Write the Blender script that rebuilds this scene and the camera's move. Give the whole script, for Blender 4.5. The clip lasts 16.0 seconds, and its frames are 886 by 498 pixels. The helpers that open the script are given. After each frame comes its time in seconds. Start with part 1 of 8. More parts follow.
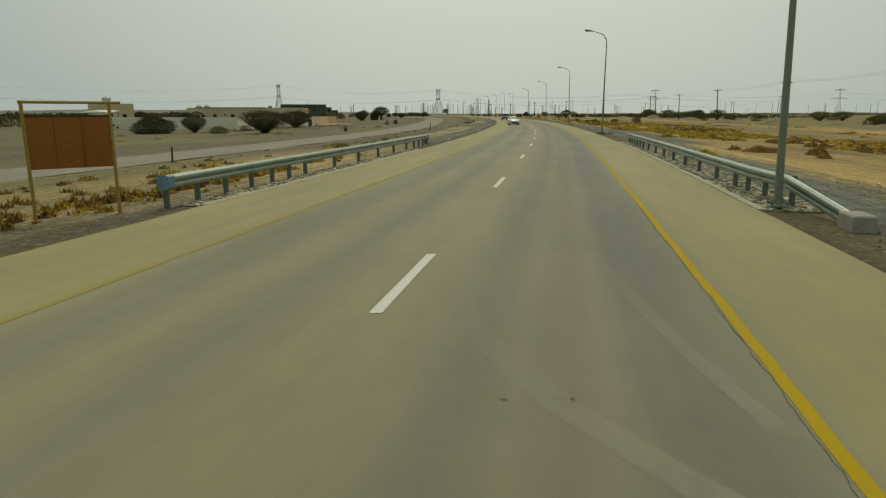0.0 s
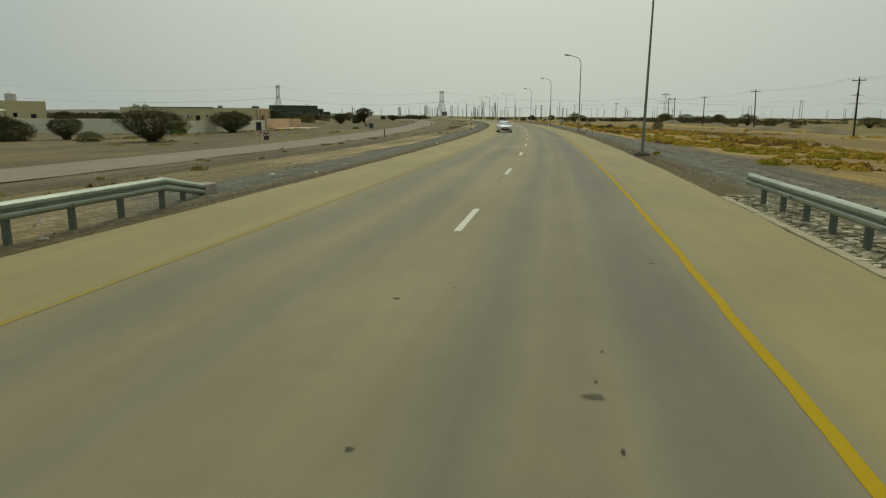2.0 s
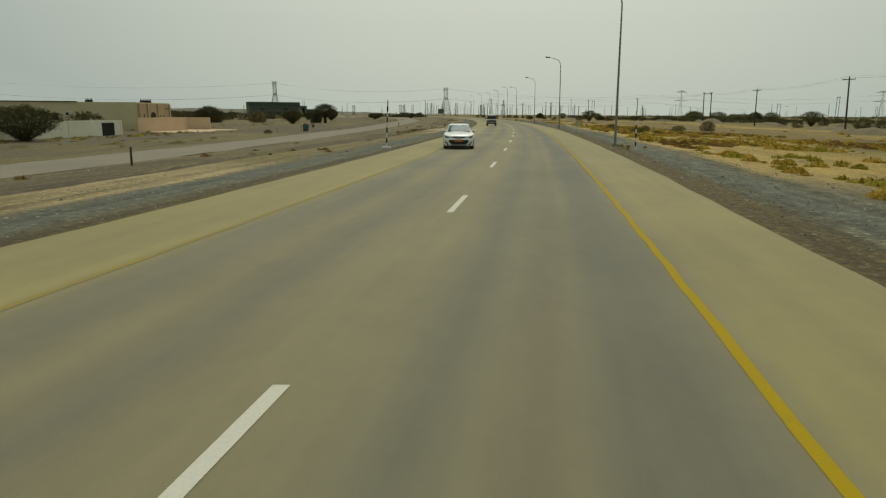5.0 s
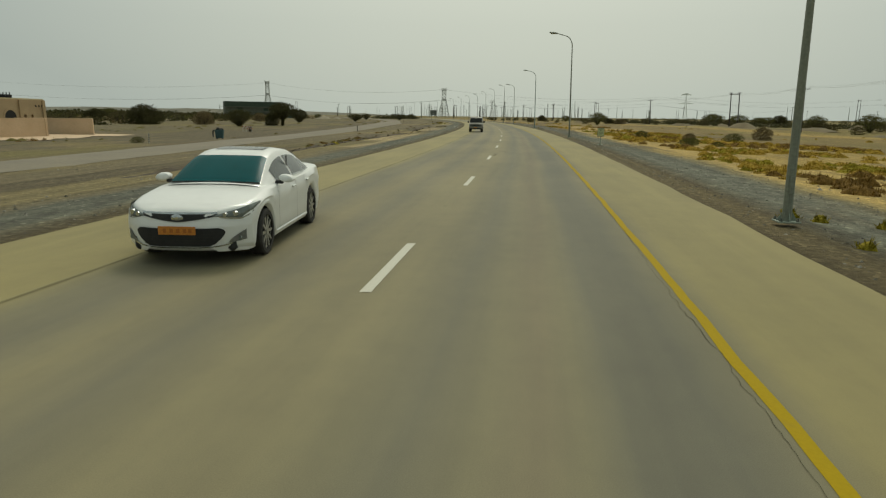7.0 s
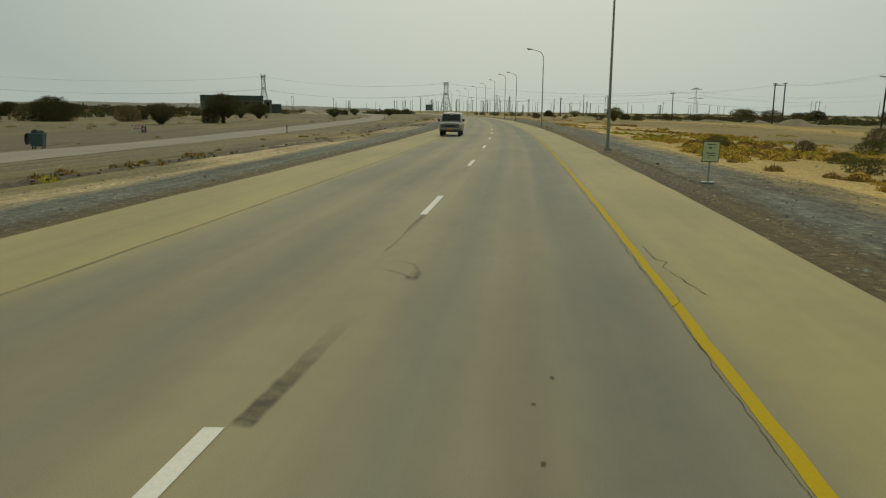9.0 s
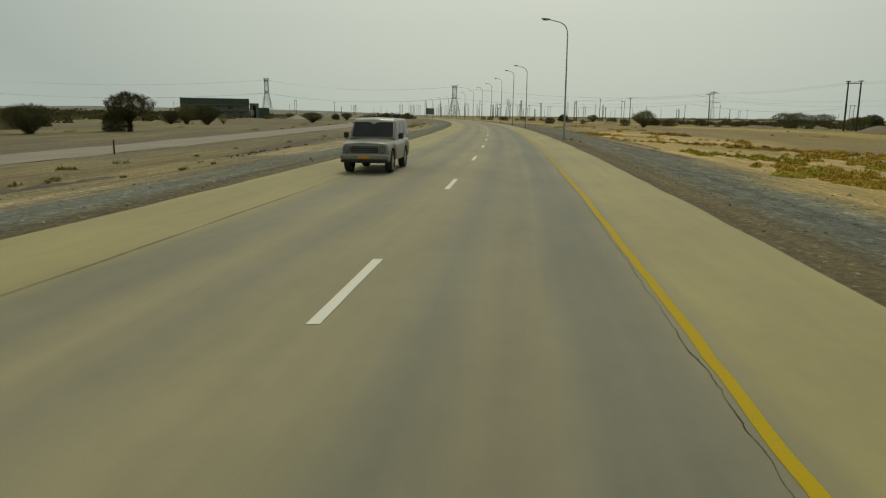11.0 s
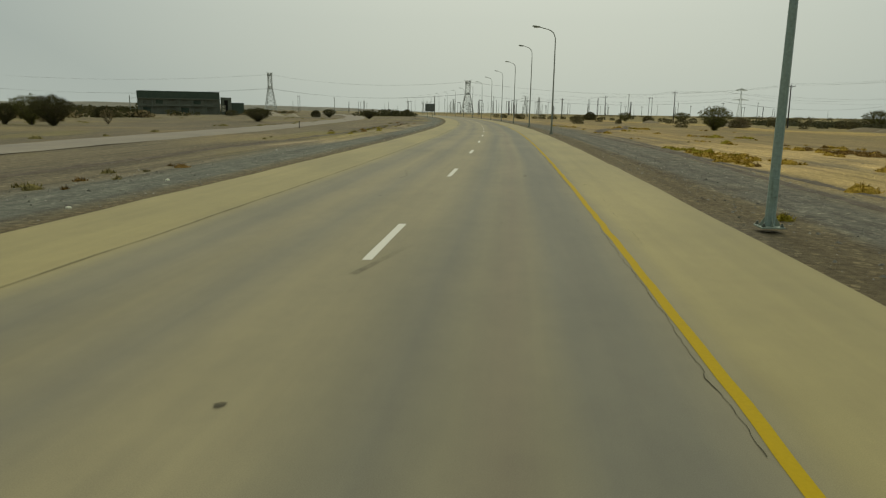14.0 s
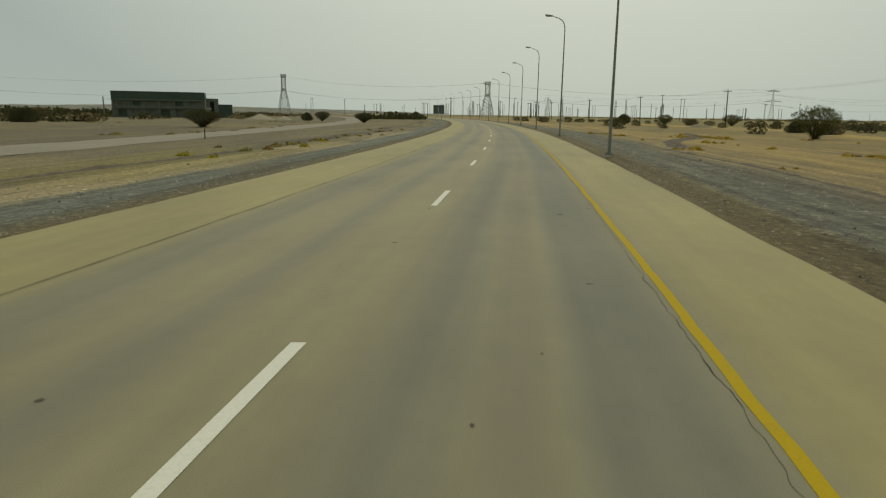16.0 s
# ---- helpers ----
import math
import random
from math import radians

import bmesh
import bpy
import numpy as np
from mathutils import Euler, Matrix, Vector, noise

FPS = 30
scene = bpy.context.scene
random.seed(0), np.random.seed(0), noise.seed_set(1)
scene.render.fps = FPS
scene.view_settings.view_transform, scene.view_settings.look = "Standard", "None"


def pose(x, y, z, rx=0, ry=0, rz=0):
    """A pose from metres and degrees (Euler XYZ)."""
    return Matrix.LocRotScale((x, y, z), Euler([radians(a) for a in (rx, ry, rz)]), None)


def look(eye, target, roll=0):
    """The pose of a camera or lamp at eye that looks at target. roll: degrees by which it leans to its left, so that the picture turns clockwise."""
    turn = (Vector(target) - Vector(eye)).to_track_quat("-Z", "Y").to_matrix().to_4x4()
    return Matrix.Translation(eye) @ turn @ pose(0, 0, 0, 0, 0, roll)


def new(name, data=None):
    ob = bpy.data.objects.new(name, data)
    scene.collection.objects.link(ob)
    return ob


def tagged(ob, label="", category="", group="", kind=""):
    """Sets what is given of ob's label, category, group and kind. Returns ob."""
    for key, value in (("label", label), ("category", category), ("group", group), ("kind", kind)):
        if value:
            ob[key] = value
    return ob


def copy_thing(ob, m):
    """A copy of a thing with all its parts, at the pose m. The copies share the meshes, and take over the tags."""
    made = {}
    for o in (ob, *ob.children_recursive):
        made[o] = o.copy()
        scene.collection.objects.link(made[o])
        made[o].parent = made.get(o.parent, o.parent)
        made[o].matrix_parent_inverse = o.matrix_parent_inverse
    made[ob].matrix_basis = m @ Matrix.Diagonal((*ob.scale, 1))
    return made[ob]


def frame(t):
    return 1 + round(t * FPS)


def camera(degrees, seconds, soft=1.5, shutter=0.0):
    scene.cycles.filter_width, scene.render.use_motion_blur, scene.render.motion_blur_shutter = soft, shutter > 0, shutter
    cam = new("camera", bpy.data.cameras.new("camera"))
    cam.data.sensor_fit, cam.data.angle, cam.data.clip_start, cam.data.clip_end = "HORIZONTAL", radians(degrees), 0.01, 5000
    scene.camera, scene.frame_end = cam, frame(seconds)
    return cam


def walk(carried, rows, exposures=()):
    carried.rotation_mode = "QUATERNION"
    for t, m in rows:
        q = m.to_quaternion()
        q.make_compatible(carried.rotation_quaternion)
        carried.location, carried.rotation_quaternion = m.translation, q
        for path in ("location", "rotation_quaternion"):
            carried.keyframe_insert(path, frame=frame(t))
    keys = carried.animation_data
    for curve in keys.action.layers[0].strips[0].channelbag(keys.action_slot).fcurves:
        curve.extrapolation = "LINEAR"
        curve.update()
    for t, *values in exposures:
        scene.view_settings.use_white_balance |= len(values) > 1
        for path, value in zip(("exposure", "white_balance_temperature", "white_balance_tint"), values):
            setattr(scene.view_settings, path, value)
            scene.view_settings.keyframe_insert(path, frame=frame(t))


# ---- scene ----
cam = camera(69.30, 16.0, soft=1.25)
PATH = [
    (0.0, pose(1.933, 0.464, 2.089, 78.015, 0.066, 10.777)),
    (0.5, pose(1.902, 8.172, 2.075, 78.048, -0.154, 10.943)),
    (1.0, pose(1.863, 15.864, 2.095, 78.016, -0.177, 11.033)),
    (1.5, pose(1.777, 23.523, 2.109, 78.035, -0.321, 11.255)),
    (2.0, pose(1.684, 31.256, 2.091, 78.245, -0.367, 11.463)),
    (2.5, pose(1.551, 39.060, 2.094, 78.264, -0.190, 11.706)),
    (3.0, pose(1.404, 46.713, 2.075, 78.320, -0.236, 11.825)),
    (3.5, pose(1.224, 54.527, 2.077, 78.320, -0.327, 12.002)),
    (4.0, pose(0.967, 62.202, 2.070, 78.155, -0.202, 12.125)),
    (4.5, pose(0.633, 69.823, 2.066, 78.050, -0.285, 12.279)),
    (5.0, pose(0.225, 77.436, 2.064, 78.071, -0.373, 12.385)),
    (5.5, pose(-0.242, 85.031, 2.064, 78.156, -0.463, 12.453)),
    (6.0, pose(-0.753, 92.634, 2.062, 78.239, -0.544, 12.496)),
    (6.5, pose(-1.291, 100.197, 2.057, 78.257, -0.612, 12.527)),
    (7.0, pose(-1.854, 107.720, 2.049, 78.225, -0.702, 12.544)),
    (7.5, pose(-2.423, 115.173, 2.061, 78.177, -0.642, 12.622)),
    (8.0, pose(-3.062, 122.828, 2.063, 77.970, -0.695, 12.778)),
    (8.5, pose(-3.729, 130.403, 2.074, 77.842, -0.727, 12.871)),
    (9.0, pose(-4.446, 138.044, 2.071, 77.792, -0.710, 13.028)),
    (9.5, pose(-5.206, 145.529, 2.058, 77.795, -0.741, 13.154)),
    (10.0, pose(-6.025, 153.402, 2.058, 77.973, -0.655, 13.464)),
    (10.5, pose(-6.880, 161.136, 2.057, 78.094, -0.641, 13.736)),
    (11.0, pose(-7.769, 168.731, 2.053, 78.162, -0.682, 14.056)),
    (11.5, pose(-8.696, 176.239, 2.050, 78.185, -0.741, 14.394)),
    (12.0, pose(-9.664, 183.714, 2.051, 78.163, -0.782, 14.714)),
    (12.5, pose(-10.681, 191.209, 2.058, 78.102, -0.766, 14.983)),
    (13.0, pose(-11.748, 198.723, 2.071, 78.026, -0.788, 15.128)),
    (13.5, pose(-12.868, 206.250, 2.059, 77.880, -0.737, 15.415)),
    (14.0, pose(-14.022, 213.719, 2.037, 77.900, -0.884, 15.551)),
    (14.5, pose(-15.217, 221.216, 2.056, 77.624, -0.829, 15.734)),
    (15.0, pose(-16.453, 228.668, 2.040, 77.775, -0.812, 15.853)),
    (15.5, pose(-17.741, 236.106, 2.068, 78.105, -0.832, 16.715)),
    (16.0, pose(-19.072, 243.533, 2.047, 78.089, -0.805, 17.452)),
]
walk(cam, PATH)

# ---- light: hazy overcast noon, the sun a wide glow high ahead ----
SUN_AZ = radians(5)      # to the left of +y
SUN_EL = radians(52)
world = bpy.data.worlds.new("hazy_sky")
scene.world = world
world.use_nodes = True
wn, wl = world.node_tree.nodes, world.node_tree.links
wn.clear()
sky = wn.new("ShaderNodeTexSky")
sky.sky_type, sky.sun_disc = "NISHITA", False
sky.sun_elevation, sky.sun_rotation = SUN_EL, -SUN_AZ
sky.air_density, sky.dust_density, sky.ozone_density = 1.2, 7.0, 1.0
sky_bg = wn.new("ShaderNodeBackground")
sky_bg.inputs["Strength"].default_value = 0.008
wl.new(sky.outputs["Color"], sky_bg.inputs["Color"])
haze = wn.new("ShaderNodeBackground")
# overcast haze: brighter round the veiled sun and a little paler along the horizon
w_dir = wn.new("ShaderNodeTexCoord")
w_dot = wn.new("ShaderNodeVectorMath")
w_dot.operation = "DOT_PRODUCT"
w_dot.inputs[1].default_value = (-math.sin(SUN_AZ) * math.cos(SUN_EL), math.cos(SUN_AZ) * math.cos(SUN_EL), math.sin(SUN_EL))
wl.new(w_dir.outputs["Generated"], w_dot.inputs[0])
w_glow = wn.new("ShaderNodeMapRange")
for key, val in (("From Min", 0.52), ("From Max", 1.0), ("To Min", 0.0), ("To Max", 1.0)):
    w_glow.inputs[key].default_value = val
wl.new(w_dot.outputs["Value"], w_glow.inputs["Value"])
w_col = wn.new("ShaderNodeValToRGB")
for el, (p_, c_) in zip(w_col.color_ramp.elements, ((0.0, (0.330, 0.380, 0.348, 1)), (1.0, (0.800, 0.828, 0.672, 1)))):
    el.position, el.color = p_, c_
wl.new(w_glow.outputs["Result"], w_col.inputs["Fac"])
w_sep = wn.new("ShaderNodeSeparateXYZ")
wl.new(w_dir.outputs["Generated"], w_sep.inputs[0])
w_low = wn.new("ShaderNodeMapRange")
for key, val in (("From Min", 0.0), ("From Max", 0.13), ("To Min", 0.065), ("To Max", 0.0)):
    w_low.inputs[key].default_value = val
wl.new(w_sep.outputs["Z"], w_low.inputs["Value"])
w_add = wn.new("ShaderNodeMix")
w_add.data_type, w_add.blend_type = "RGBA", "ADD"
w_add.inputs[0].default_value = 1.0
wl.new(w_col.outputs["Color"], w_add.inputs[6])
w_tint = wn.new("ShaderNodeMix")
w_tint.data_type, w_tint.blend_type = "RGBA", "MULTIPLY"
w_tint.inputs[0].default_value = 1.0
w_tint.inputs[6].default_value = (1.0, 0.97, 0.72, 1)
wl.new(w_low.outputs["Result"], w_tint.inputs[7])
wl.new(w_tint.outputs[2], w_add.inputs[7])
wl.new(w_add.outputs[2], haze.inputs["Color"])
haze.inputs["Strength"].default_value = 1.0
both = wn.new("ShaderNodeAddShader")
world_out = wn.new("ShaderNodeOutputWorld")
wl.new(sky_bg.outputs[0], both.inputs[0])
wl.new(haze.outputs[0], both.inputs[1])
wl.new(both.outputs[0], world_out.inputs["Surface"])

sun_data = bpy.data.lights.new("sun", "SUN")
sun_data.energy, sun_data.angle, sun_data.color = 1.12, radians(20), (1.0, 0.98, 0.84)
sun = new("sun", sun_data)
sun.matrix_world = look((0, 0, 60), (math.sin(SUN_AZ) * 60 * math.cos(SUN_EL) / math.sin(SUN_EL), -math.cos(SUN_AZ) * 60 * math.cos(SUN_EL) / math.sin(SUN_EL), 0))

scene.view_settings.exposure = 0.0

# ---- the road's line ----
BEND_AT = [-40, 0, 40, 80, 120, 160, 200, 240, 280, 320, 360, 400, 440]
BEND = [-0.86, 0.05, 0.96, 0.82, 0.66, 0.71, 0.85, 0.60, 0.80, 0.96, 0.76, 0.75, 0.80]
LINE_S = np.arange(-400.0, 2600.0, 1.0)
_k = np.interp(LINE_S, BEND_AT, BEND) / 1000
_k[LINE_S < -40] = 0
_k[LINE_S > 900] = 0
LINE_A = np.cumsum(_k)
LINE_A -= np.interp(0, LINE_S, LINE_A)
LINE_X = np.cumsum(-np.sin(LINE_A))
LINE_Y = np.cumsum(np.cos(LINE_A))
LINE_X -= np.interp(0, LINE_S, LINE_X)
LINE_Y -= np.interp(0, LINE_S, LINE_Y)
HALF_L, HALF_R, EDGE_L, EDGE_R = -3.69, 3.70, -6.24, 6.12


def heading(s):
    return float(np.interp(s, LINE_S, LINE_A))


def at(s, u, z=0.0):
    """Place s metres along the road and u metres to the right of its middle."""
    a = heading(s)
    far = 0.0
    if abs(u) > 150:
        far = u - math.copysign(150, u)
        u = math.copysign(150, u)
    x = float(np.interp(s, LINE_S, LINE_X)) + u * math.cos(a) + far * 0.97
    y = float(np.interp(s, LINE_S, LINE_Y)) + u * math.sin(a) + far * 0.243
    return Vector((x, y, z))


def road_coords(x, y):
    i = int(np.argmin((LINE_X - x) ** 2 + (LINE_Y - y) ** 2))
    dx, dy, a = x - LINE_X[i], y - LINE_Y[i], LINE_A[i]
    return LINE_S[i] - dx * math.sin(a) + dy * math.cos(a), dx * math.cos(a) + dy * math.sin(a)


def ground_z(s, u):
    """Height of the open ground: a low embankment beside the road, then a shallow plain."""
    a = abs(u)
    if a < 6.0:
        return -0.07
    deep = float(np.interp(s, [200, 270], [1.0, 0.38]))
    z = -0.05 - deep * min(1.0, max(0.0, (a - 7.5) / 32))
    rough = min(1.0, max(0.0, (a - 6.2) / 6))
    z += rough * 0.05 * noise.noise((s * 0.35, u * 0.6, 1.7))
    rough = min(1.0, max(0.0, (a - 25) / 30))
    z += rough * 0.35 * noise.noise((s * 0.03, u * 0.03, 4.2))
    z -= 0.42 * math.exp(-((s - 184.4) ** 2 / 60.0 + (u + 34.3) ** 2 / 18.0))
    return z


def ground_at(x, y):
    s, u = road_coords(x, y)
    return ground_z(s, u)


# ---- materials ----
def new_mat(name):
    m = bpy.data.materials.new(name)
    m.use_nodes = True
    return m, m.node_tree.nodes, m.node_tree.links, m.node_tree.nodes["Principled BSDF"]


def noise_node(n, l, scale, detail=4.0, coord=None, stretch=None, rough=0.6):
    t = n.new("ShaderNodeTexNoise")
    t.inputs["Scale"].default_value = scale
    t.inputs["Detail"].default_value = detail
    t.inputs["Roughness"].default_value = rough
    if coord is None:
        c = n.new("ShaderNodeTexCoord")
        coord = c.outputs["Object"]
    if stretch:
        mp = n.new("ShaderNodeMapping")
        mp.inputs["Scale"].default_value = stretch
        l.new(coord, mp.inputs["Vector"])
        coord = mp.outputs["Vector"]
    l.new(coord, t.inputs["Vector"])
    return t.outputs["Fac"]


def ramp(n, l, fac, stops, smooth=False):
    r = n.new("ShaderNodeValToRGB")
    r.color_ramp.interpolation = "EASE" if smooth else "LINEAR"
    e = r.color_ramp.elements
    while len(e) < len(stops):
        e.new(0.5)
    for el, (p, c) in zip(e, stops):
        el.position = p
        el.color = (*c, 1) if len(c) == 3 else c
    l.new(fac, r.inputs["Fac"])
    return r.outputs["Color"]


def mixc(n, l, fac, a, b, mode="MIX"):
    m = n.new("ShaderNodeMix")
    m.data_type, m.blend_type = "RGBA", mode
    for sock, val in ((m.inputs[0], fac), (m.inputs[6], a), (m.inputs[7], b)):
        if hasattr(val, "links"):
            l.new(val, sock)
        elif isinstance(val, (int, float)):
            sock.default_value = val
        else:
            sock.default_value = (*val, 1)
    return m.outputs[2]


def bump(n, l, bsdf, height, strength=0.3, distance=0.02):
    b = n.new("ShaderNodeBump")
    b.inputs["Strength"].default_value = strength
    b.inputs["Distance"].default_value = distance
    l.new(height, b.inputs["Height"])
    l.new(b.outputs["Normal"], bsdf.inputs["Normal"])


def surface(name, c1, c2, scale=3.0, fine=40.0, rough=0.7, metal=0.0, bumpy=0.25, dist=0.01, amount=0.35, coat=0.0):
    """Two-scale procedural paint, plaster, metal or wood."""
    m, n, l, p = new_mat(name)
    big = noise_node(n, l, scale)
    small = noise_node(n, l, fine, 6.0)
    base = ramp(n, l, big, [(0.32, c1), (0.68, c2)])
    dark = ramp(n, l, small, [(0.25, (1 - amount,) * 3), (0.7, (1.0, 1.0, 1.0))])
    col = mixc(n, l, 1.0, base, dark, "MULTIPLY")
    l.new(col, p.inputs["Base Color"])
    p.inputs["Roughness"].default_value = rough
    p.inputs["Metallic"].default_value = metal
    p.inputs["Coat Weight"].default_value = coat
    if bumpy:
        bump(n, l, p, small, bumpy, dist)
    return m


def uv_metres(n, l):
    """The u, s coordinates that the road and ground carry in their UV map."""
    uv = n.new("ShaderNodeUVMap")
    sep = n.new("ShaderNodeSeparateXYZ")
    l.new(uv.outputs["UV"], sep.inputs[0])
    return uv.outputs["UV"], sep.outputs["X"], sep.outputs["Y"]


def math_node(n, l, op, a, b=0.0, c=None):
    m = n.new("ShaderNodeMath")
    m.operation = op
    for i, v in enumerate((a, b) if c is None else (a, b, c)):
        if hasattr(v, "links"):
            l.new(v, m.inputs[i])
        else:
            m.inputs[i].default_value = v
    return m.outputs[0]


def bands(n, l, u, lo, hi, stops):
    """Colour by lateral place u between lo and hi metres."""
    f = math_node(n, l, "DIVIDE", math_node(n, l, "SUBTRACT", u, lo), hi - lo)
    return ramp(n, l, f, [((p - lo) / (hi - lo), c) for p, c in stops])


def asphalt_material():
    m, n, l, p = new_mat("sandy_asphalt")
    uv, u, s = uv_metres(n, l)
    wob = noise_node(n, l, 0.06, 3.0, uv, (0.4, 1, 1))
    wob = math_node(n, l, "MULTIPLY", math_node(n, l, "SUBTRACT", wob, 0.5), 0.55)
    uw = math_node(n, l, "ADD", u, wob)
    sand, mid, grey = (0.284, 0.243, 0.109), (0.203, 0.184, 0.113), (0.159, 0.151, 0.107)
    dusty = (0.239, 0.210, 0.120)
    path, crown, track = (0.188, 0.172, 0.114), (0.196, 0.170, 0.108), (0.170, 0.159, 0.109)
    base = bands(n, l, uw, -6.4, 6.4, [(-6.3, sand), (-3.9, sand), (-3.35, mid), (-2.75, path), (-2.0, dusty), (-1.25, path), (-0.55, dusty),
                                       (0.30, dusty), (0.75, mid), (1.15, track), (1.6, mid), (2.0, crown), (2.3, mid), (2.6, grey), (3.2, grey), (3.6, mid), (4.05, sand), (6.3, sand)])
    streak = noise_node(n, l, 1.0, 5.0, uv, (2.2, 0.05, 1))
    blot = noise_node(n, l, 0.35, 5.0, uv, (1, 0.35, 1))
    grain = noise_node(n, l, 120.0, 3.0, uv)
    mottle = noise_node(n, l, 2.6, 6.0, uv, (1, 0.7, 1), rough=0.7)
    base = mixc(n, l, 1.0, base, ramp(n, l, mottle, [(0.32, (0.955, 0.95, 0.96)), (0.5, (1, 1, 1)), (0.68, (1.04, 1.04, 1.025))]), "MULTIPLY")
    col = mixc(n, l, 1.0, base, ramp(n, l, streak, [(0.3, (0.93, 0.93, 0.94)), (0.7, (1.06, 1.06, 1.04))]), "MULTIPLY")
    col = mixc(n, l, 1.0, col, ramp(n, l, blot, [(0.3, (0.84, 0.85, 0.87)), (0.65, (1.08, 1.07, 1.04))]), "MULTIPLY")
    col = mixc(n, l, 1.0, col, ramp(n, l, grain, [(0.3, (0.86, 0.86, 0.86)), (0.7, (1.1, 1.1, 1.1))]), "MULTIPLY")
    l.new(col, p.inputs["Base Color"])
    p.inputs["Roughness"].default_value = 0.78
    p.inputs["Specular IOR Level"].default_value = 0.25
    bump(n, l, p, grain, 0.25, 0.004)
    return m


def ground_material():
    m, n, l, p = new_mat("desert_ground")
    uv, u, s = uv_metres(n, l)
    w1 = math_node(n, l, "MULTIPLY", math_node(n, l, "SUBTRACT", noise_node(n, l, 0.09, 6.0, uv, (1, 0.6, 1)), 0.5), 3.6)
    far = math_node(n, l, "MINIMUM", math_node(n, l, "DIVIDE", math_node(n, l, "MAXIMUM", math_node(n, l, "SUBTRACT", math_node(n, l, "ABSOLUTE", u), 6.5), 0.0), 3.5), 5.0)
    uw = math_node(n, l, "ADD", u, math_node(n, l, "MULTIPLY", w1, far))
    edge, gravel, sand = (0.134, 0.108, 0.060), (0.146, 0.147, 0.116), (0.440, 0.318, 0.118)
    gold, plain, scrub = (0.395, 0.280, 0.092), (0.216, 0.162, 0.072), (0.200, 0.162, 0.066)
    earth, dust, dark = (0.178, 0.149, 0.093), (0.222, 0.184, 0.098), (0.112, 0.094, 0.063)
    near = bands(n, l, uw, -70, 70, [(-70, (0.165, 0.139, 0.082)), (-45, (0.148, 0.125, 0.082)), (-30, (0.148, 0.125, 0.082)), (-20, earth), (-16, earth), (-13.4, dark), (-12.6, dust), (-10.4, dust), (-9.4, earth), (-8.9, gravel), (-7.5, gravel),
                                     (-6.9, edge), (6.6, edge), (7.35, edge), (7.9, gravel), (9.7, gravel), (10.5, dust), (11.3, sand), (13.5, sand), (16, gold), (27, gold), (33, plain), (46, plain), (56, gold), (70, scrub)])
    wide = bands(n, l, uw, -70, 70, [(-70, (0.165, 0.139, 0.082)), (-45, (0.148, 0.125, 0.082)), (-30, (0.148, 0.125, 0.082)), (-20, earth), (-16, earth), (-13.6, dark), (-12.9, earth), (-11.0, earth), (-9.3, gravel), (-7.5, gravel),
                                     (-6.9, edge), (6.6, edge), (7.6, edge), (8.2, (0.136, 0.128, 0.098)), (11.0, (0.136, 0.128, 0.098)), (12.4, earth), (13.2, (0.26, 0.20, 0.098)), (14.2, (0.25, 0.19, 0.095)), (15.4, (0.20, 0.155, 0.080)), (16.4, (0.30, 0.220, 0.092)), (22, (0.29, 0.212, 0.088)), (27, (0.235, 0.178, 0.082)), (50, plain), (60, gold), (70, scrub)])
    sw = math_node(n, l, "ADD", s, math_node(n, l, "MULTIPLY", math_node(n, l, "SUBTRACT", noise_node(n, l, 0.08, 5.0, uv), 0.5), 40.0))
    later = bands(n, l, sw, 0, 400, [(0, (0, 0, 0)), (186, (0, 0, 0)), (206, (1, 1, 1)), (400, (1, 1, 1))])
    base = mixc(n, l, later, near, wide)
    # streaks of blown sand along the verge
    k0, k1 = (0, 0, 0), (1, 1, 1)
    where = bands(n, l, sw, -20, 420, [(-20, k1), (26, k1), (34, k0), (58, k0), (66, k1), (98, k1), (106, k0), (146, k0), (153, k1), (182, k1), (192, k0), (203, k0), (207, (0.7, 0.7, 0.7)), (222, (0.7, 0.7, 0.7)), (228, k0), (252, k0), (258, (0.6, 0.6, 0.6)), (310, (0.6, 0.6, 0.6)), (330, k0), (420, k0)])
    across = bands(n, l, uw, -20, 0, [(-20, k0), (-12.9, k0), (-11.8, k1), (-9.7, k1), (-8.9, k0), (0, k0)])
    broken = ramp(n, l, noise_node(n, l, 0.22, 7.0, uv, (1.5, 0.22, 1)), [(0.40, k0), (0.52, k1)])
    col = mixc(n, l, mixc(n, l, 1.0, mixc(n, l, 1.0, where, across, "MULTIPLY"), broken, "MULTIPLY"), base, (0.420, 0.333, 0.188))
    early = bands(n, l, sw, -20, 60, [(-20, k1), (34, k1), (46, k0), (60, k0)])
    behind = bands(n, l, uw, -24, 0, [(-24, k0), (-16, k0), (-14, k1), (-7.7, k1), (-6.9, k0), (0, k0)])
    col = mixc(n, l, mixc(n, l, 1.0, early, behind, "MULTIPLY"), col, (0.345, 0.262, 0.125))
    spot_s = bands(n, l, sw, 150, 300, [(150, k0), (192, k0), (202, k1), (258, k1), (272, k0), (300, k0)])
    spot_u = bands(n, l, uw, 0, 40, [(0, k0), (11.9, k0), (12.9, k1), (23, k1), (30, k0), (40, k0)])
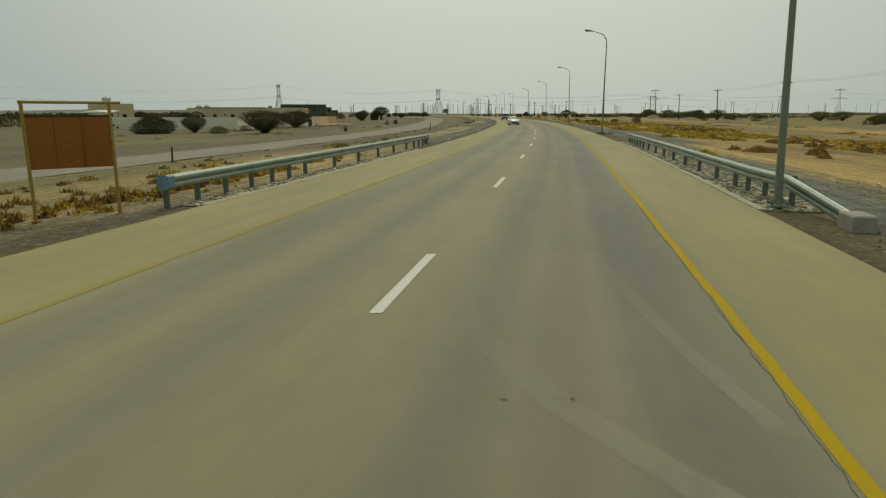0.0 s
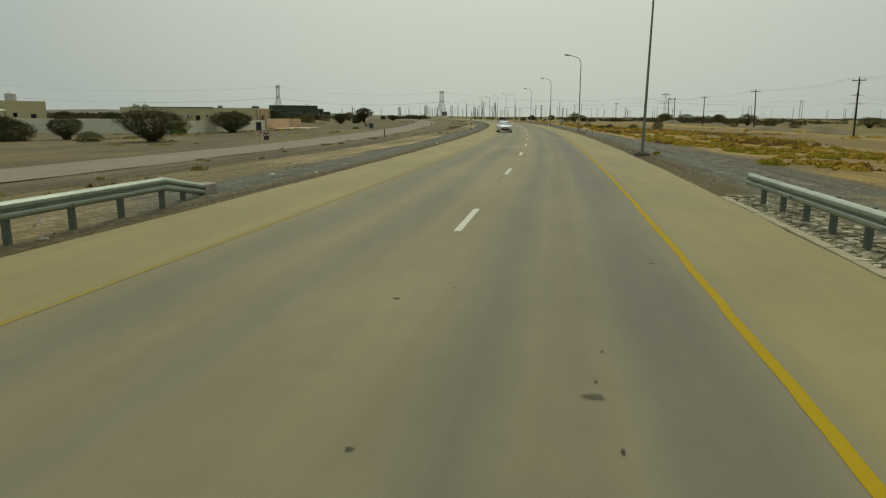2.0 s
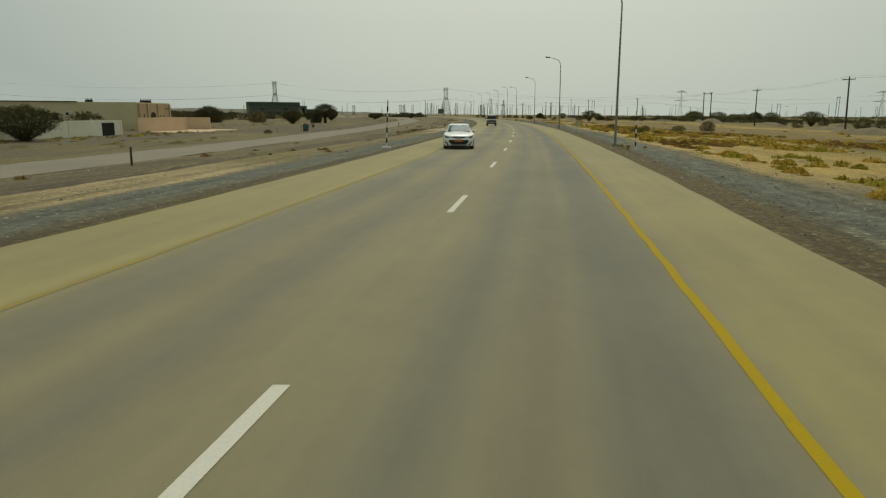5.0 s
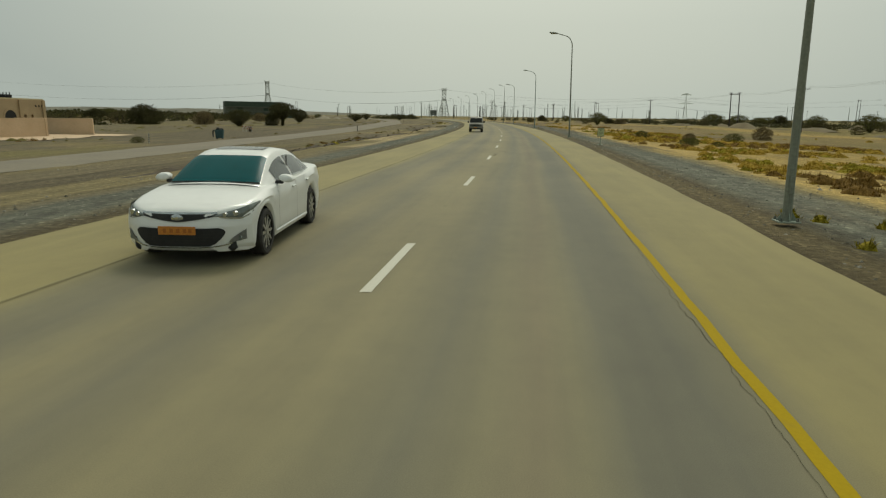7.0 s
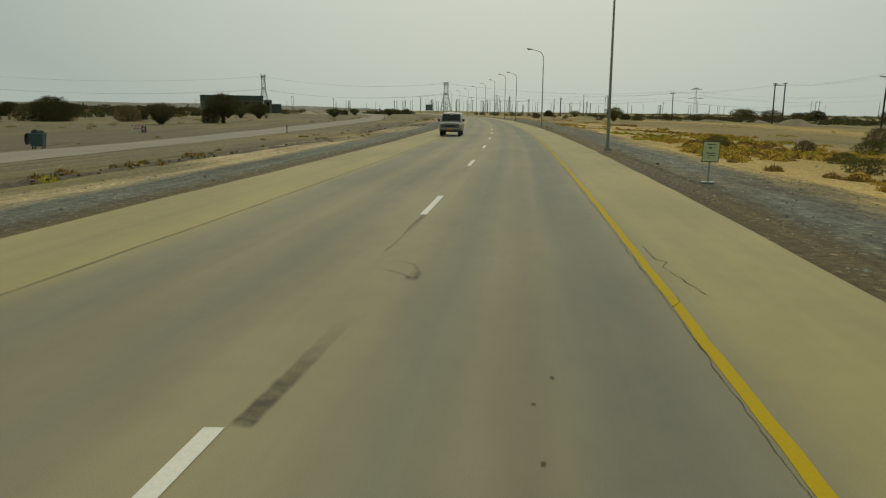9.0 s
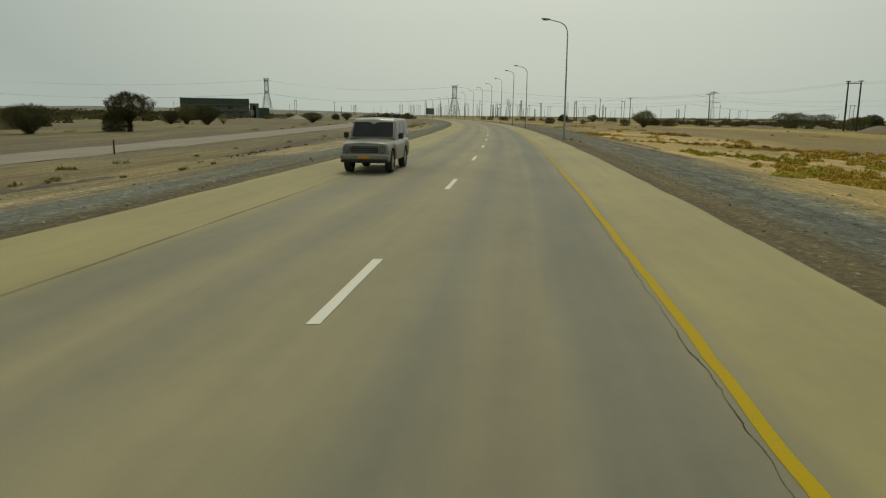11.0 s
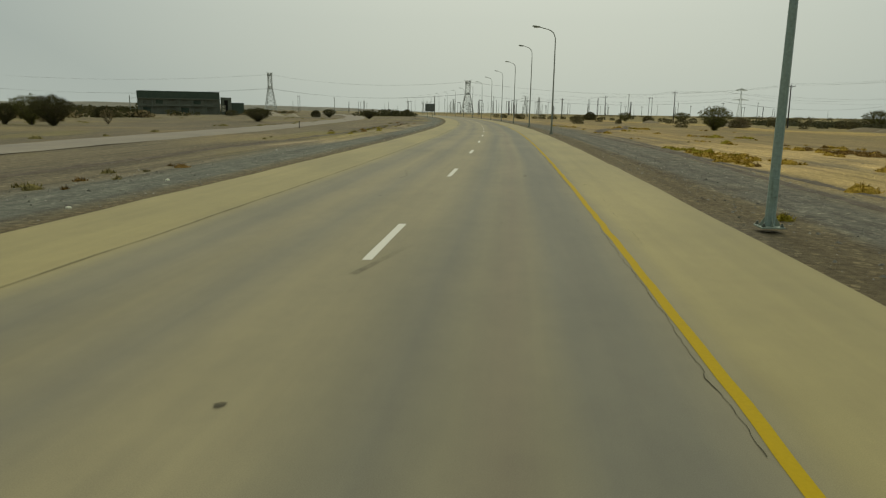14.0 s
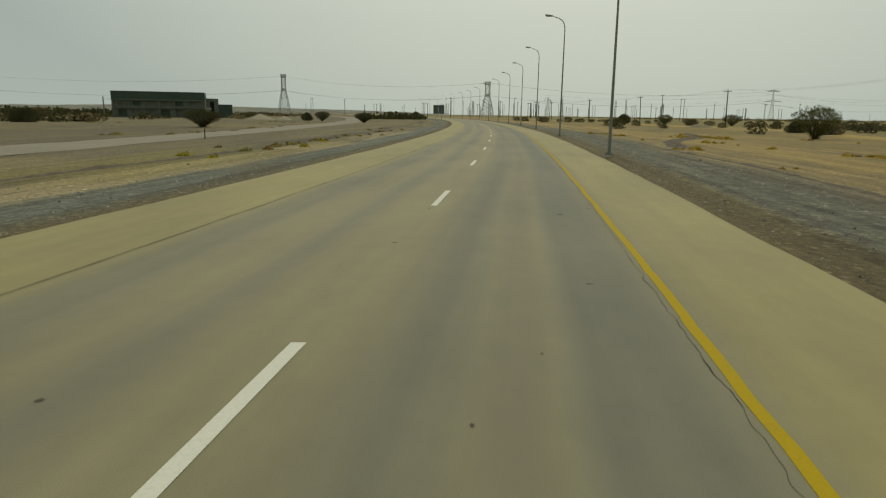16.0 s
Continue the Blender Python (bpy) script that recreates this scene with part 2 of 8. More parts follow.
    col = mixc(n, l, mixc(n, l, 1.0, mixc(n, l, 1.0, spot_s, spot_u, "MULTIPLY"), ramp(n, l, noise_node(n, l, 0.30, 7.0, uv, (1, 0.5, 1)), [(0.32, k0), (0.46, k1)]), "MULTIPLY"), col, (0.455, 0.330, 0.140))
    wide_gravel = mixc(n, l, 1.0, bands(n, l, sw, 0, 150, [(0, k0), (44, k0), (54, k1), (92, k1), (112, k0), (150, k0)]), bands(n, l, uw, 0, 30, [(0, k0), (9.0, k0), (9.8, k1), (12.6, k1), (14.2, k0), (30, k0)]), "MULTIPLY")
    col = mixc(n, l, wide_gravel, col, (0.146, 0.138, 0.104))
    brown = mixc(n, l, 1.0, bands(n, l, sw, 0, 150, [(0, (0.5, 0.5, 0.5)), (70, (0.6, 0.6, 0.6)), (86, k0), (150, k0)]), bands(n, l, uw, 0, 40, [(0, k0), (12.0, k0), (14.0, k1), (22, k1), (26, k0), (40, k0)]), "MULTIPLY")
    col = mixc(n, l, mixc(n, l, 1.0, brown, ramp(n, l, noise_node(n, l, 0.25, 6.0, uv, (1, 0.45, 1)), [(0.42, (0.4, 0.4, 0.4)), (0.56, k1)]), "MULTIPLY"), col, (0.165, 0.122, 0.064))
    # sandy and dark blown patches
    patch = noise_node(n, l, 0.035, 6.0, uv)
    more = bands(n, l, u, -60, 60, [(-60, (0.35, 0.35, 0.35)), (-12, (0.35, 0.35, 0.35)), (-9.5, k0), (10, k0), (12.5, k1), (26, k1), (32, (0.5, 0.5, 0.5)), (60, (0.6, 0.6, 0.6))])
    col = mixc(n, l, mixc(n, l, 1.0, more, ramp(n, l, patch, [(0.53, (0, 0, 0)), (0.62, (0.7, 0.7, 0.7))]), "MULTIPLY"), col, (0.360, 0.265, 0.105))
    patch2 = noise_node(n, l, 0.10, 7.0, uv, (1, 0.35, 1))
    col = mixc(n, l, ramp(n, l, patch2, [(0.55, (0, 0, 0)), (0.63, (0.75, 0.75, 0.75))]), col, (0.140, 0.120, 0.080))
    patch3 = noise_node(n, l, 0.16, 7.0, uv, (1.4, 0.16, 1))
    col = mixc(n, l, mixc(n, l, 1.0, more, ramp(n, l, patch3, [(0.58, (0, 0, 0)), (0.66, (0.6, 0.6, 0.6))]), "MULTIPLY"), col, (0.320, 0.248, 0.105))
    # thin olive growth
    weeds = noise_node(n, l, 0.05, 7.0, uv, (1, 0.5, 1))
    off = bands(n, l, u, -60, 60, [(-60, k1), (-10.5, k1), (-9.5, k0), (14, k0), (20, k1), (60, k1)])
    col = mixc(n, l, mixc(n, l, 1.0, off, ramp(n, l, weeds, [(0.52, (0, 0, 0)), (0.62, (0.6, 0.6, 0.6))]), "MULTIPLY"), col, (0.215, 0.186, 0.068))
    ruts = noise_node(n, l, 1.0, 5.0, uv, (1.7, 0.035, 1))
    col = mixc(n, l, 1.0, col, ramp(n, l, ruts, [(0.34, (0.72, 0.72, 0.73)), (0.5, (0.98, 0.98, 0.97)), (0.68, (1.18, 1.16, 1.12))]), "MULTIPLY")
    grain = noise_node(n, l, 5.0, 9.0, uv, rough=0.78)
    stones = n.new("ShaderNodeTexVoronoi")
    stones.inputs["Scale"].default_value = 11.0
    l.new(uv, stones.inputs["Vector"])
    sep = n.new("ShaderNodeSeparateColor")
    l.new(stones.outputs["Color"], sep.inputs[0])
    col = mixc(n, l, 1.0, col, ramp(n, l, grain, [(0.32, (0.60, 0.60, 0.60)), (0.5, (1.0, 1.0, 1.0)), (0.68, (1.35, 1.34, 1.30))]), "MULTIPLY")
    col = mixc(n, l, 0.7, col, mixc(n, l, 1.0, col, ramp(n, l, sep.outputs[0], [(0.0, (0.72, 0.72, 0.72)), (0.8, (1.05, 1.05, 1.05)), (0.93, (1.2, 1.19, 1.15)), (1.0, (2.1, 2.08, 1.98))]), "MULTIPLY"))
    # coarse broken rock in the gravel strips, its lit upper faces painted paler
    lumps = noise_node(n, l, 1.5, 5.0, uv, (1, 0.6, 1), rough=0.62)
    strips = bands(n, l, uw, -12, 12, [(-12, k0), (-9.6, k0), (-8.9, (0.55, 0.55, 0.55)), (-7.2, (0.55, 0.55, 0.55)), (-6.8, k0), (7.0, k0), (7.6, k1), (10.6, k1), (11.4, k0), (12, k0)])
    rock = mixc(n, l, 1.0, col, ramp(n, l, lumps, [(0.36, (0.76, 0.76, 0.76)), (0.48, (1.0, 1.0, 1.0)), (0.56, (1.12, 1.13, 1.12)), (0.66, (1.48, 1.50, 1.46))]), "MULTIPLY")
    col = mixc(n, l, strips, col, rock)
    l.new(col, p.inputs["Base Color"])
    p.inputs["Roughness"].default_value = 0.95
    p.inputs["Specular IOR Level"].default_value = 0.1
    bump(n, l, p, math_node(n, l, "ADD", grain, lumps), 0.8, 0.07)
    return m


M_ROAD = asphalt_material()
M_GROUND = ground_material()
M_SERVICE = surface("worn_service_asphalt", (0.258, 0.220, 0.150), (0.208, 0.180, 0.128), 0.22, 5.0, 0.9, amount=0.3)


def line_material(name, colour, under, cover):
    """Road paint, worn through to the asphalt in places."""
    m, n, l, p = new_mat(name)
    wear = noise_node(n, l, 1.3, 8.0, rough=0.75)
    fine = noise_node(n, l, 30.0, 4.0)
    k = ramp(n, l, wear, [(cover - 0.1, colour), (cover + 0.12, under)])
    col = mixc(n, l, 1.0, k, ramp(n, l, fine, [(0.3, (0.90, 0.90, 0.90)), (0.6, (1, 1, 1))]), "MULTIPLY")
    l.new(col, p.inputs["Base Color"])
    p.inputs["Roughness"].default_value = 0.8
    p.inputs["Specular IOR Level"].default_value = 0.1
    return m


M_YELLOW = line_material("yellow_road_paint", (0.392, 0.272, 0.006), (0.31, 0.220, 0.034), 0.66)
M_FADED = line_material("faded_yellow_paint", (0.300, 0.235, 0.058), (0.272, 0.230, 0.105), 0.50)
M_WHITE = line_material("white_road_paint", (0.62, 0.60, 0.50), (0.40, 0.37, 0.27), 0.66)
M_CRACK = surface("sandy_open_crack", (0.050, 0.046, 0.030), (0.105, 0.094, 0.058), 5.0, 60.0, 0.9)
M_SEAM = surface("faint_seam", (0.120, 0.108, 0.072), (0.225, 0.198, 0.112), 1.0, 30.0, 0.9)
for film in (M_CRACK, M_SEAM):
    film.node_tree.nodes["Principled BSDF"].inputs["Specular IOR Level"].default_value = 0.03
M_GALV = surface("galvanised_steel", (0.25, 0.30, 0.240), (0.34, 0.39, 0.315), 1.5, 25.0, 0.5, 0.45, 0.05, amount=0.25)
M_RAILPOST = surface("weathered_galvanised_post", (0.105, 0.125, 0.100), (0.160, 0.178, 0.140), 3.0, 30.0, 0.7, 0.1, 0.1)
M_BLUEPAINT = surface("blue_painted_rail_end", (0.10, 0.24, 0.34), (0.20, 0.30, 0.34), 4.0, 40.0, 0.5, 0.2)
M_CONCRETE = surface("dusty_concrete", (0.30, 0.28, 0.22), (0.40, 0.37, 0.29), 2.0, 30.0, 0.9, bumpy=0.5)
M_FOOTING = surface("soiled_concrete", (0.075, 0.070, 0.060), (0.14, 0.125, 0.10), 3.0, 20.0, 0.95, bumpy=0.6)
M_LAMPTEAL = surface("pale_teal_lamp_steel", (0.225, 0.310, 0.270), (0.285, 0.360, 0.315), 0.8, 20.0, 0.55, 0.0, 0.05)
M_LAMP = surface("grey_green_lamp_steel", (0.195, 0.215, 0.165), (0.255, 0.275, 0.212), 0.8, 20.0, 0.6, 0.0, 0.05)
M_LAMPGLASS = surface("dusty_lamp_lens", (0.45, 0.46, 0.42), (0.55, 0.55, 0.5), 3.0, 30.0, 0.3)
M_RUST = surface("rust_brown_sheet_metal", (0.262, 0.098, 0.006), (0.325, 0.130, 0.010), 1.2, 30.0, 0.85, 0.0, 0.15)
M_OCHRE = surface("ochre_painted_tube", (0.33, 0.215, 0.030), (0.40, 0.27, 0.05), 3.0, 30.0, 0.55, 0.1)
M_WOOD = surface("dark_creosoted_wood", (0.040, 0.030, 0.022), (0.070, 0.055, 0.040), 1.0, 15.0, 0.85)
M_INSUL = surface("grey_porcelain", (0.32, 0.32, 0.30), (0.40, 0.40, 0.37), 4.0, 30.0, 0.35)
M_TOWER = surface("pale_tower_steel", (0.40, 0.42, 0.38), (0.50, 0.52, 0.46), 0.3, 4.0, 0.6, 0.4, 0)
# paler than M_TOWER: distance haze put into the far pylons' colour
M_TOWERFAR = surface("haze_paled_tower_steel", (0.62, 0.66, 0.58), (0.70, 0.74, 0.65), 0.3, 4.0, 0.7, 0.1, 0)
M_WIRE = surface("aluminium_wire", (0.20, 0.21, 0.20), (0.26, 0.27, 0.25), 0.3, 4.0, 0.6, 0.3, 0)
M_PLASTER = surface("cream_plaster", (0.56, 0.485, 0.285), (0.63, 0.55, 0.335), 0.35, 8.0, 0.9, bumpy=0.2, amount=0.18)
M_WALLWHITE = surface("off_white_plaster", (0.74, 0.71, 0.53), (0.82, 0.79, 0.61), 0.4, 8.0, 0.9, bumpy=0.2, amount=0.2)
M_TERRA = surface("terracotta_plaster", (0.40, 0.290, 0.160), (0.47, 0.345, 0.195), 0.5, 8.0, 0.9, bumpy=0.2, amount=0.2)
M_PEACH = surface("peach_plaster", (0.58, 0.42, 0.26), (0.66, 0.49, 0.32), 0.4, 8.0, 0.9, bumpy=0.15, amount=0.15)
M_BLOCK = surface("grey_blockwork", (0.120, 0.130, 0.095), (0.175, 0.182, 0.138), 0.5, 5.0, 0.95, bumpy=0.5, amount=0.35)
M_BLOCKDARK = surface("dark_render", (0.050, 0.078, 0.055), (0.078, 0.104, 0.074), 0.5, 5.0, 0.95, bumpy=0.4)
M_SLAB = surface("concrete_beam", (0.125, 0.145, 0.108), (0.180, 0.195, 0.150), 0.8, 6.0, 0.95, bumpy=0.3)
# near-black that stands in for shade in openings; also for dark doors and grilles
M_DARK = surface("interior_shade_and_dark_parts", (0.012, 0.012, 0.011), (0.022, 0.020, 0.018), 2.0, 10.0, 0.9)
M_GREENDOOR = surface("green_painted_gate", (0.095, 0.185, 0.014), (0.125, 0.225, 0.022), 2.0, 20.0, 0.6)
M_AC = surface("white_appliance_metal", (0.55, 0.55, 0.50), (0.65, 0.64, 0.58), 4.0, 30.0, 0.5)
M_TANK = surface("white_plastic_tank", (0.55, 0.56, 0.52), (0.63, 0.63, 0.58), 2.0, 20.0, 0.5)
M_BINBODY = surface("teal_bin_steel", (0.050, 0.115, 0.120), (0.080, 0.155, 0.155), 2.0, 20.0, 0.6, 0.2)
M_BLACK = surface("black_rubber_paint", (0.016, 0.016, 0.016), (0.028, 0.028, 0.027), 6.0, 40.0, 0.75)
M_POSTWHITE = surface("white_post_paint", (0.62, 0.62, 0.57), (0.74, 0.73, 0.67), 5.0, 30.0, 0.6)
M_RED = surface("faded_red_plastic", (0.36, 0.085, 0.045), (0.46, 0.13, 0.07), 4.0, 30.0, 0.6)
M_SIGNFACE = surface("pale_lime_sign_face", (0.47, 0.50, 0.25), (0.55, 0.57, 0.31), 3.0, 30.0, 0.5, amount=0.12)
M_SIGNEDGE = surface("dark_green_sign_edge", (0.030, 0.060, 0.048), (0.050, 0.085, 0.065), 4.0, 30.0, 0.5)
M_SIGNTEXT = surface("dark_green_lettering", (0.06, 0.10, 0.05), (0.10, 0.14, 0.07), 6.0, 30.0, 0.6)
M_SIGNBACK = surface("dark_grey_sign_panel", (0.090, 0.105, 0.085), (0.130, 0.145, 0.115), 2.0, 20.0, 0.6)
M_CLODSTONE = surface("dark_verge_stone", (0.055, 0.048, 0.038), (0.100, 0.088, 0.068), 4.0, 25.0, 0.95, bumpy=0.5)
M_BARK = surface("grey_brown_bark", (0.055, 0.042, 0.030), (0.085, 0.065, 0.045), 6.0, 30.0, 0.95, bumpy=0.6)


def leaf_material(name, c1, c2, c3, thin=0.35):
    """Small leaves or stones of mixed colour; thin: how much light comes through."""
    m, n, l, p = new_mat(name)
    g = n.new("ShaderNodeNewGeometry")
    col = ramp(n, l, g.outputs["Random Per Island"], [(0.0, c1), (0.55, c2), (1.0, c3)])
    big = noise_node(n, l, 0.6, 3.0)
    col = mixc(n, l, 1.0, col, ramp(n, l, big, [(0.3, (0.72, 0.72, 0.72)), (0.7, (1.2, 1.2, 1.15))]), "MULTIPLY")
    l.new(col, p.inputs["Base Color"])
    p.inputs["Roughness"].default_value = 0.85
    p.inputs["Specular IOR Level"].default_value = 0.15
    if thin:
        through_light = n.new("ShaderNodeBsdfTranslucent")
        l.new(col, through_light.inputs["Color"])
        blend = n.new("ShaderNodeMixShader")
        blend.inputs[0].default_value = thin
        l.new(p.outputs[0], blend.inputs[1])
        l.new(through_light.outputs[0], blend.inputs[2])
        for node in n:
            if node.type == "OUTPUT_MATERIAL":
                l.new(blend.outputs[0], node.inputs["Surface"])
    return m


def grass_material(name, c1, c2, c3):
    """Dense dry grass: fine stalky mottling and larger clumps of darker and paler tone."""
    m, n, l, p = new_mat(name)
    fine = noise_node(n, l, 9.0, 7.0, None, (1, 1, 0.45), rough=0.78)
    clump = noise_node(n, l, 2.2, 4.0)
    col = ramp(n, l, fine, [(0.34, c1), (0.50, c2), (0.66, c3)])
    col = mixc(n, l, 1.0, col, ramp(n, l, clump, [(0.3, (0.70, 0.70, 0.68)), (0.7, (1.22, 1.20, 1.12))]), "MULTIPLY")
    l.new(col, p.inputs["Base Color"])
    p.inputs["Roughness"].default_value = 0.95
    p.inputs["Specular IOR Level"].default_value = 0.05
    bump(n, l, p, fine, 1.0, 0.06)
    return m


M_LEAF = leaf_material("acacia_leaf", (0.048, 0.047, 0.019), (0.072, 0.069, 0.028), (0.100, 0.093, 0.039))
M_LEAFBROWN = leaf_material("brown_acacia_leaf", (0.072, 0.064, 0.028), (0.118, 0.104, 0.045), (0.180, 0.155, 0.072))
M_LEAFGREEN = leaf_material("green_shrub_leaf", (0.072, 0.074, 0.021), (0.110, 0.109, 0.032), (0.155, 0.147, 0.048))
M_TWIG = leaf_material("dry_twig_leaf", (0.140, 0.108, 0.056), (0.200, 0.158, 0.082), (0.280, 0.225, 0.120))
M_GRASS = grass_material("dry_golden_grass", (0.125, 0.078, 0.012), (0.330, 0.212, 0.028), (0.560, 0.400, 0.085))
M_GRASSGREEN = grass_material("olive_grass", (0.105, 0.086, 0.010), (0.245, 0.200, 0.020), (0.400, 0.320, 0.045))
M_GRASSDULL = grass_material("dull_olive_weed", (0.085, 0.072, 0.028), (0.165, 0.140, 0.050), (0.250, 0.212, 0.085))
M_GRASSBROWN = grass_material("withered_weed", (0.068, 0.040, 0.012), (0.165, 0.098, 0.026), (0.300, 0.190, 0.055))
M_STONE = leaf_material("grey_gravel_stone", (0.110, 0.104, 0.086), (0.185, 0.176, 0.146), (0.380, 0.360, 0.300), 0.0)


# ---- mesh tools ----
class Geo:
    """Collects vertices and faces of one mesh."""

    def __init__(self):
        self.v, self.f, self.n = [], [], 0

    def add(self, verts, faces, m=None):
        if m is not None:
            verts = [m @ Vector(q) for q in verts]
        self.v.extend(tuple(q) for q in verts)
        self.f.extend(tuple(i + self.n for i in face) for face in faces)
        self.n += len(verts)
        return self

    def box(self, c, size, bevel=0.0, m=None):
        hx, hy, hz = size[0] / 2, size[1] / 2, size[2] / 2
        b = min(bevel, hx * 0.9, hy * 0.9, hz * 0.9)
        if b <= 0:
            vs = [(sx * hx, sy * hy, sz * hz) for sx in (-1, 1) for sy in (-1, 1) for sz in (-1, 1)]
            fs = [(0, 1, 3, 2), (4, 6, 7, 5), (0, 4, 5, 1), (2, 3, 7, 6), (0, 2, 6, 4), (1, 5, 7, 3)]
        else:
            vs, ix = [], {}
            for sx in (-1, 1):
                for sy in (-1, 1):
                    for sz in (-1, 1):
                        for axis in range(3):
                            q = [sx * (hx - b), sy * (hy - b), sz * (hz - b)]
                            q[axis] = (sx * hx, sy * hy, sz * hz)[axis]
                            ix[sx, sy, sz, axis] = len(vs)
                            vs.append(tuple(q))
            fs = []
            for axis in range(3):
                a, c2 = [i for i in range(3) if i != axis]
                for sg in (-1, 1):
                    def key(p, q):
                        k = [0, 0, 0]
                        k[axis], k[a], k[c2] = sg, p, q
                        return ix[(*k, axis)]
                    loop = [key(-1, -1), key(1, -1), key(1, 1), key(-1, 1)]
                    fs.append(tuple(loop if sg > 0 else loop[::-1]))
            for axis in range(3):
                a, c2 = [i for i in range(3) if i != axis]
                for p in (-1, 1):
                    for q in (-1, 1):
                        def key(e, side):
                            k = [0, 0, 0]
                            k[axis], k[a], k[c2] = e, p, q
                            return ix[(*k, side)]
                        fs.append((key(-1, a), key(1, a), key(1, c2), key(-1, c2)))
            for sx in (-1, 1):
                for sy in (-1, 1):
                    for sz in (-1, 1):
                        fs.append(tuple(ix[sx, sy, sz, k] for k in range(3)))
        vs = [(x + c[0], y + c[1], z + c[2]) for x, y, z in vs]
        return self.add(vs, fs, m)

    def tube(self, path, radii, sides=8, cap=True, m=None):
        path = [Vector(q) for q in path]
        if isinstance(radii, (int, float)):
            radii = [radii] * len(path)
        vs, fs = [], []
        side = None
        for i, q in enumerate(path):
            d = (path[min(i + 1, len(path) - 1)] - path[max(i - 1, 0)]).normalized()
            if side is None:
                side = d.orthogonal().normalized()
            side = (side - d * side.dot(d)).normalized()
            up = d.cross(side)
            for k in range(sides):
                a = 2 * math.pi * k / sides
                vs.append(q + (side * math.cos(a) + up * math.sin(a)) * radii[i])
        for i in range(len(path) - 1):
            for k in range(sides):
                k2 = (k + 1) % sides
                fs.append((i * sides + k, i * sides + k2, (i + 1) * sides + k2, (i + 1) * sides + k))
        if cap:
            fs.append(tuple(range(sides))[::-1])
            fs.append(tuple((len(path) - 1) * sides + k for k in range(sides)))
        return self.add(vs, fs, m)

    def rod(self, a, b, r, sides=4):
        return self.tube([a, b], r, sides)

    def sweep(self, rings, closed=False, cap=False):
        """Skin a list of rings of equal length."""
        k = len(rings[0])
        vs = [q for ring in rings for q in ring]
        fs = []
        for i in range(len(rings) - 1):
            for j in range(k if closed else k - 1):
                j2 = (j + 1) % k
                fs.append((i * k + j, i * k + j2, (i + 1) * k + j2, (i + 1) * k + j))
        if cap:
            fs.append(tuple(range(k))[::-1])
            fs.append(tuple((len(rings) - 1) * k + j for j in range(k)))
        return self.add(vs, fs)

    def mesh(self, name, material, smooth=False):
        me = bpy.data.meshes.new(name)
        me.from_pydata(self.v, [], self.f)
        me.materials.append(material)
        if smooth:
            me.shade_smooth()
            me.set_sharp_from_angle(angle=radians(35))
        me.update()
        return me


def part(name, geo, material, parent=None, label="", smooth=False, fix=True):
    me = geo.mesh(name, material, smooth)
    if fix:
        bm = bmesh.new()
        bm.from_mesh(me)
        bmesh.ops.recalc_face_normals(bm, faces=bm.faces)
        bm.to_mesh(me)
        bm.free()
    ob = new(name, me)
    if parent is not None:
        ob.parent = parent
    if label:
        tagged(ob, label)
    return ob


def thing(name, label, category, group="", m=None):
    ob = new(name)
    ob.empty_display_size = 0.3
    tagged(ob, label, category, group)
    if m is not None:
        ob.matrix_basis = m
    return ob


def strip(name, u0, u1, s0, s1, step, z, material, parent=None, wob=0.0, drop=0.0, cols=None):
    """A ribbon along the road between the lateral offsets u0 and u1, with metres in its UV map."""
    ss = list(np.arange(s0, s1 + 0.01, step))
    us = cols or [u0, u1]
    me = bpy.data.meshes.new(name)
    vs, uvs, fs = [], [], []
    for s in ss:
        for i, u in enumerate(us):
            e = wob * (noise.noise((s * 0.9, u, 0.3)) + 0.7 * noise.noise((s * 3.7, u, 5.3))) if wob and i in (0, len(us) - 1) else 0.0
            vs.append(at(s, u + e, z))
            uvs.append((u, s))
    k = len(us)
    for i in range(len(ss) - 1):
        for j in range(k - 1):
            fs.append((i * k + j, i * k + j + 1, (i + 1) * k + j + 1, (i + 1) * k + j))
    if drop:
        for j, way in ((0, 1), (k - 1, -1)):
            off = len(vs)
            for i in range(len(ss)):
                q = vs[i * k + j].copy()
                q.z -= drop
                vs.append(q)
                uvs.append(uvs[i * k + j])
            for i in range(len(ss) - 1):
                a, b = i * k + j, (i + 1) * k + j
                fs.append((a, b, off + i + 1, off + i) if way > 0 else (b, a, off + i, off + i + 1))
    me.from_pydata(vs, [], fs)
    layer = me.uv_layers.new(name="UVMap")
    for loop in me.loops:
        layer.data[loop.index].uv = uvs[loop.vertex_index]
    me.materials.append(material)
    ob = new(name, me)
    if parent is not None:
        ob.parent = parent
    return ob


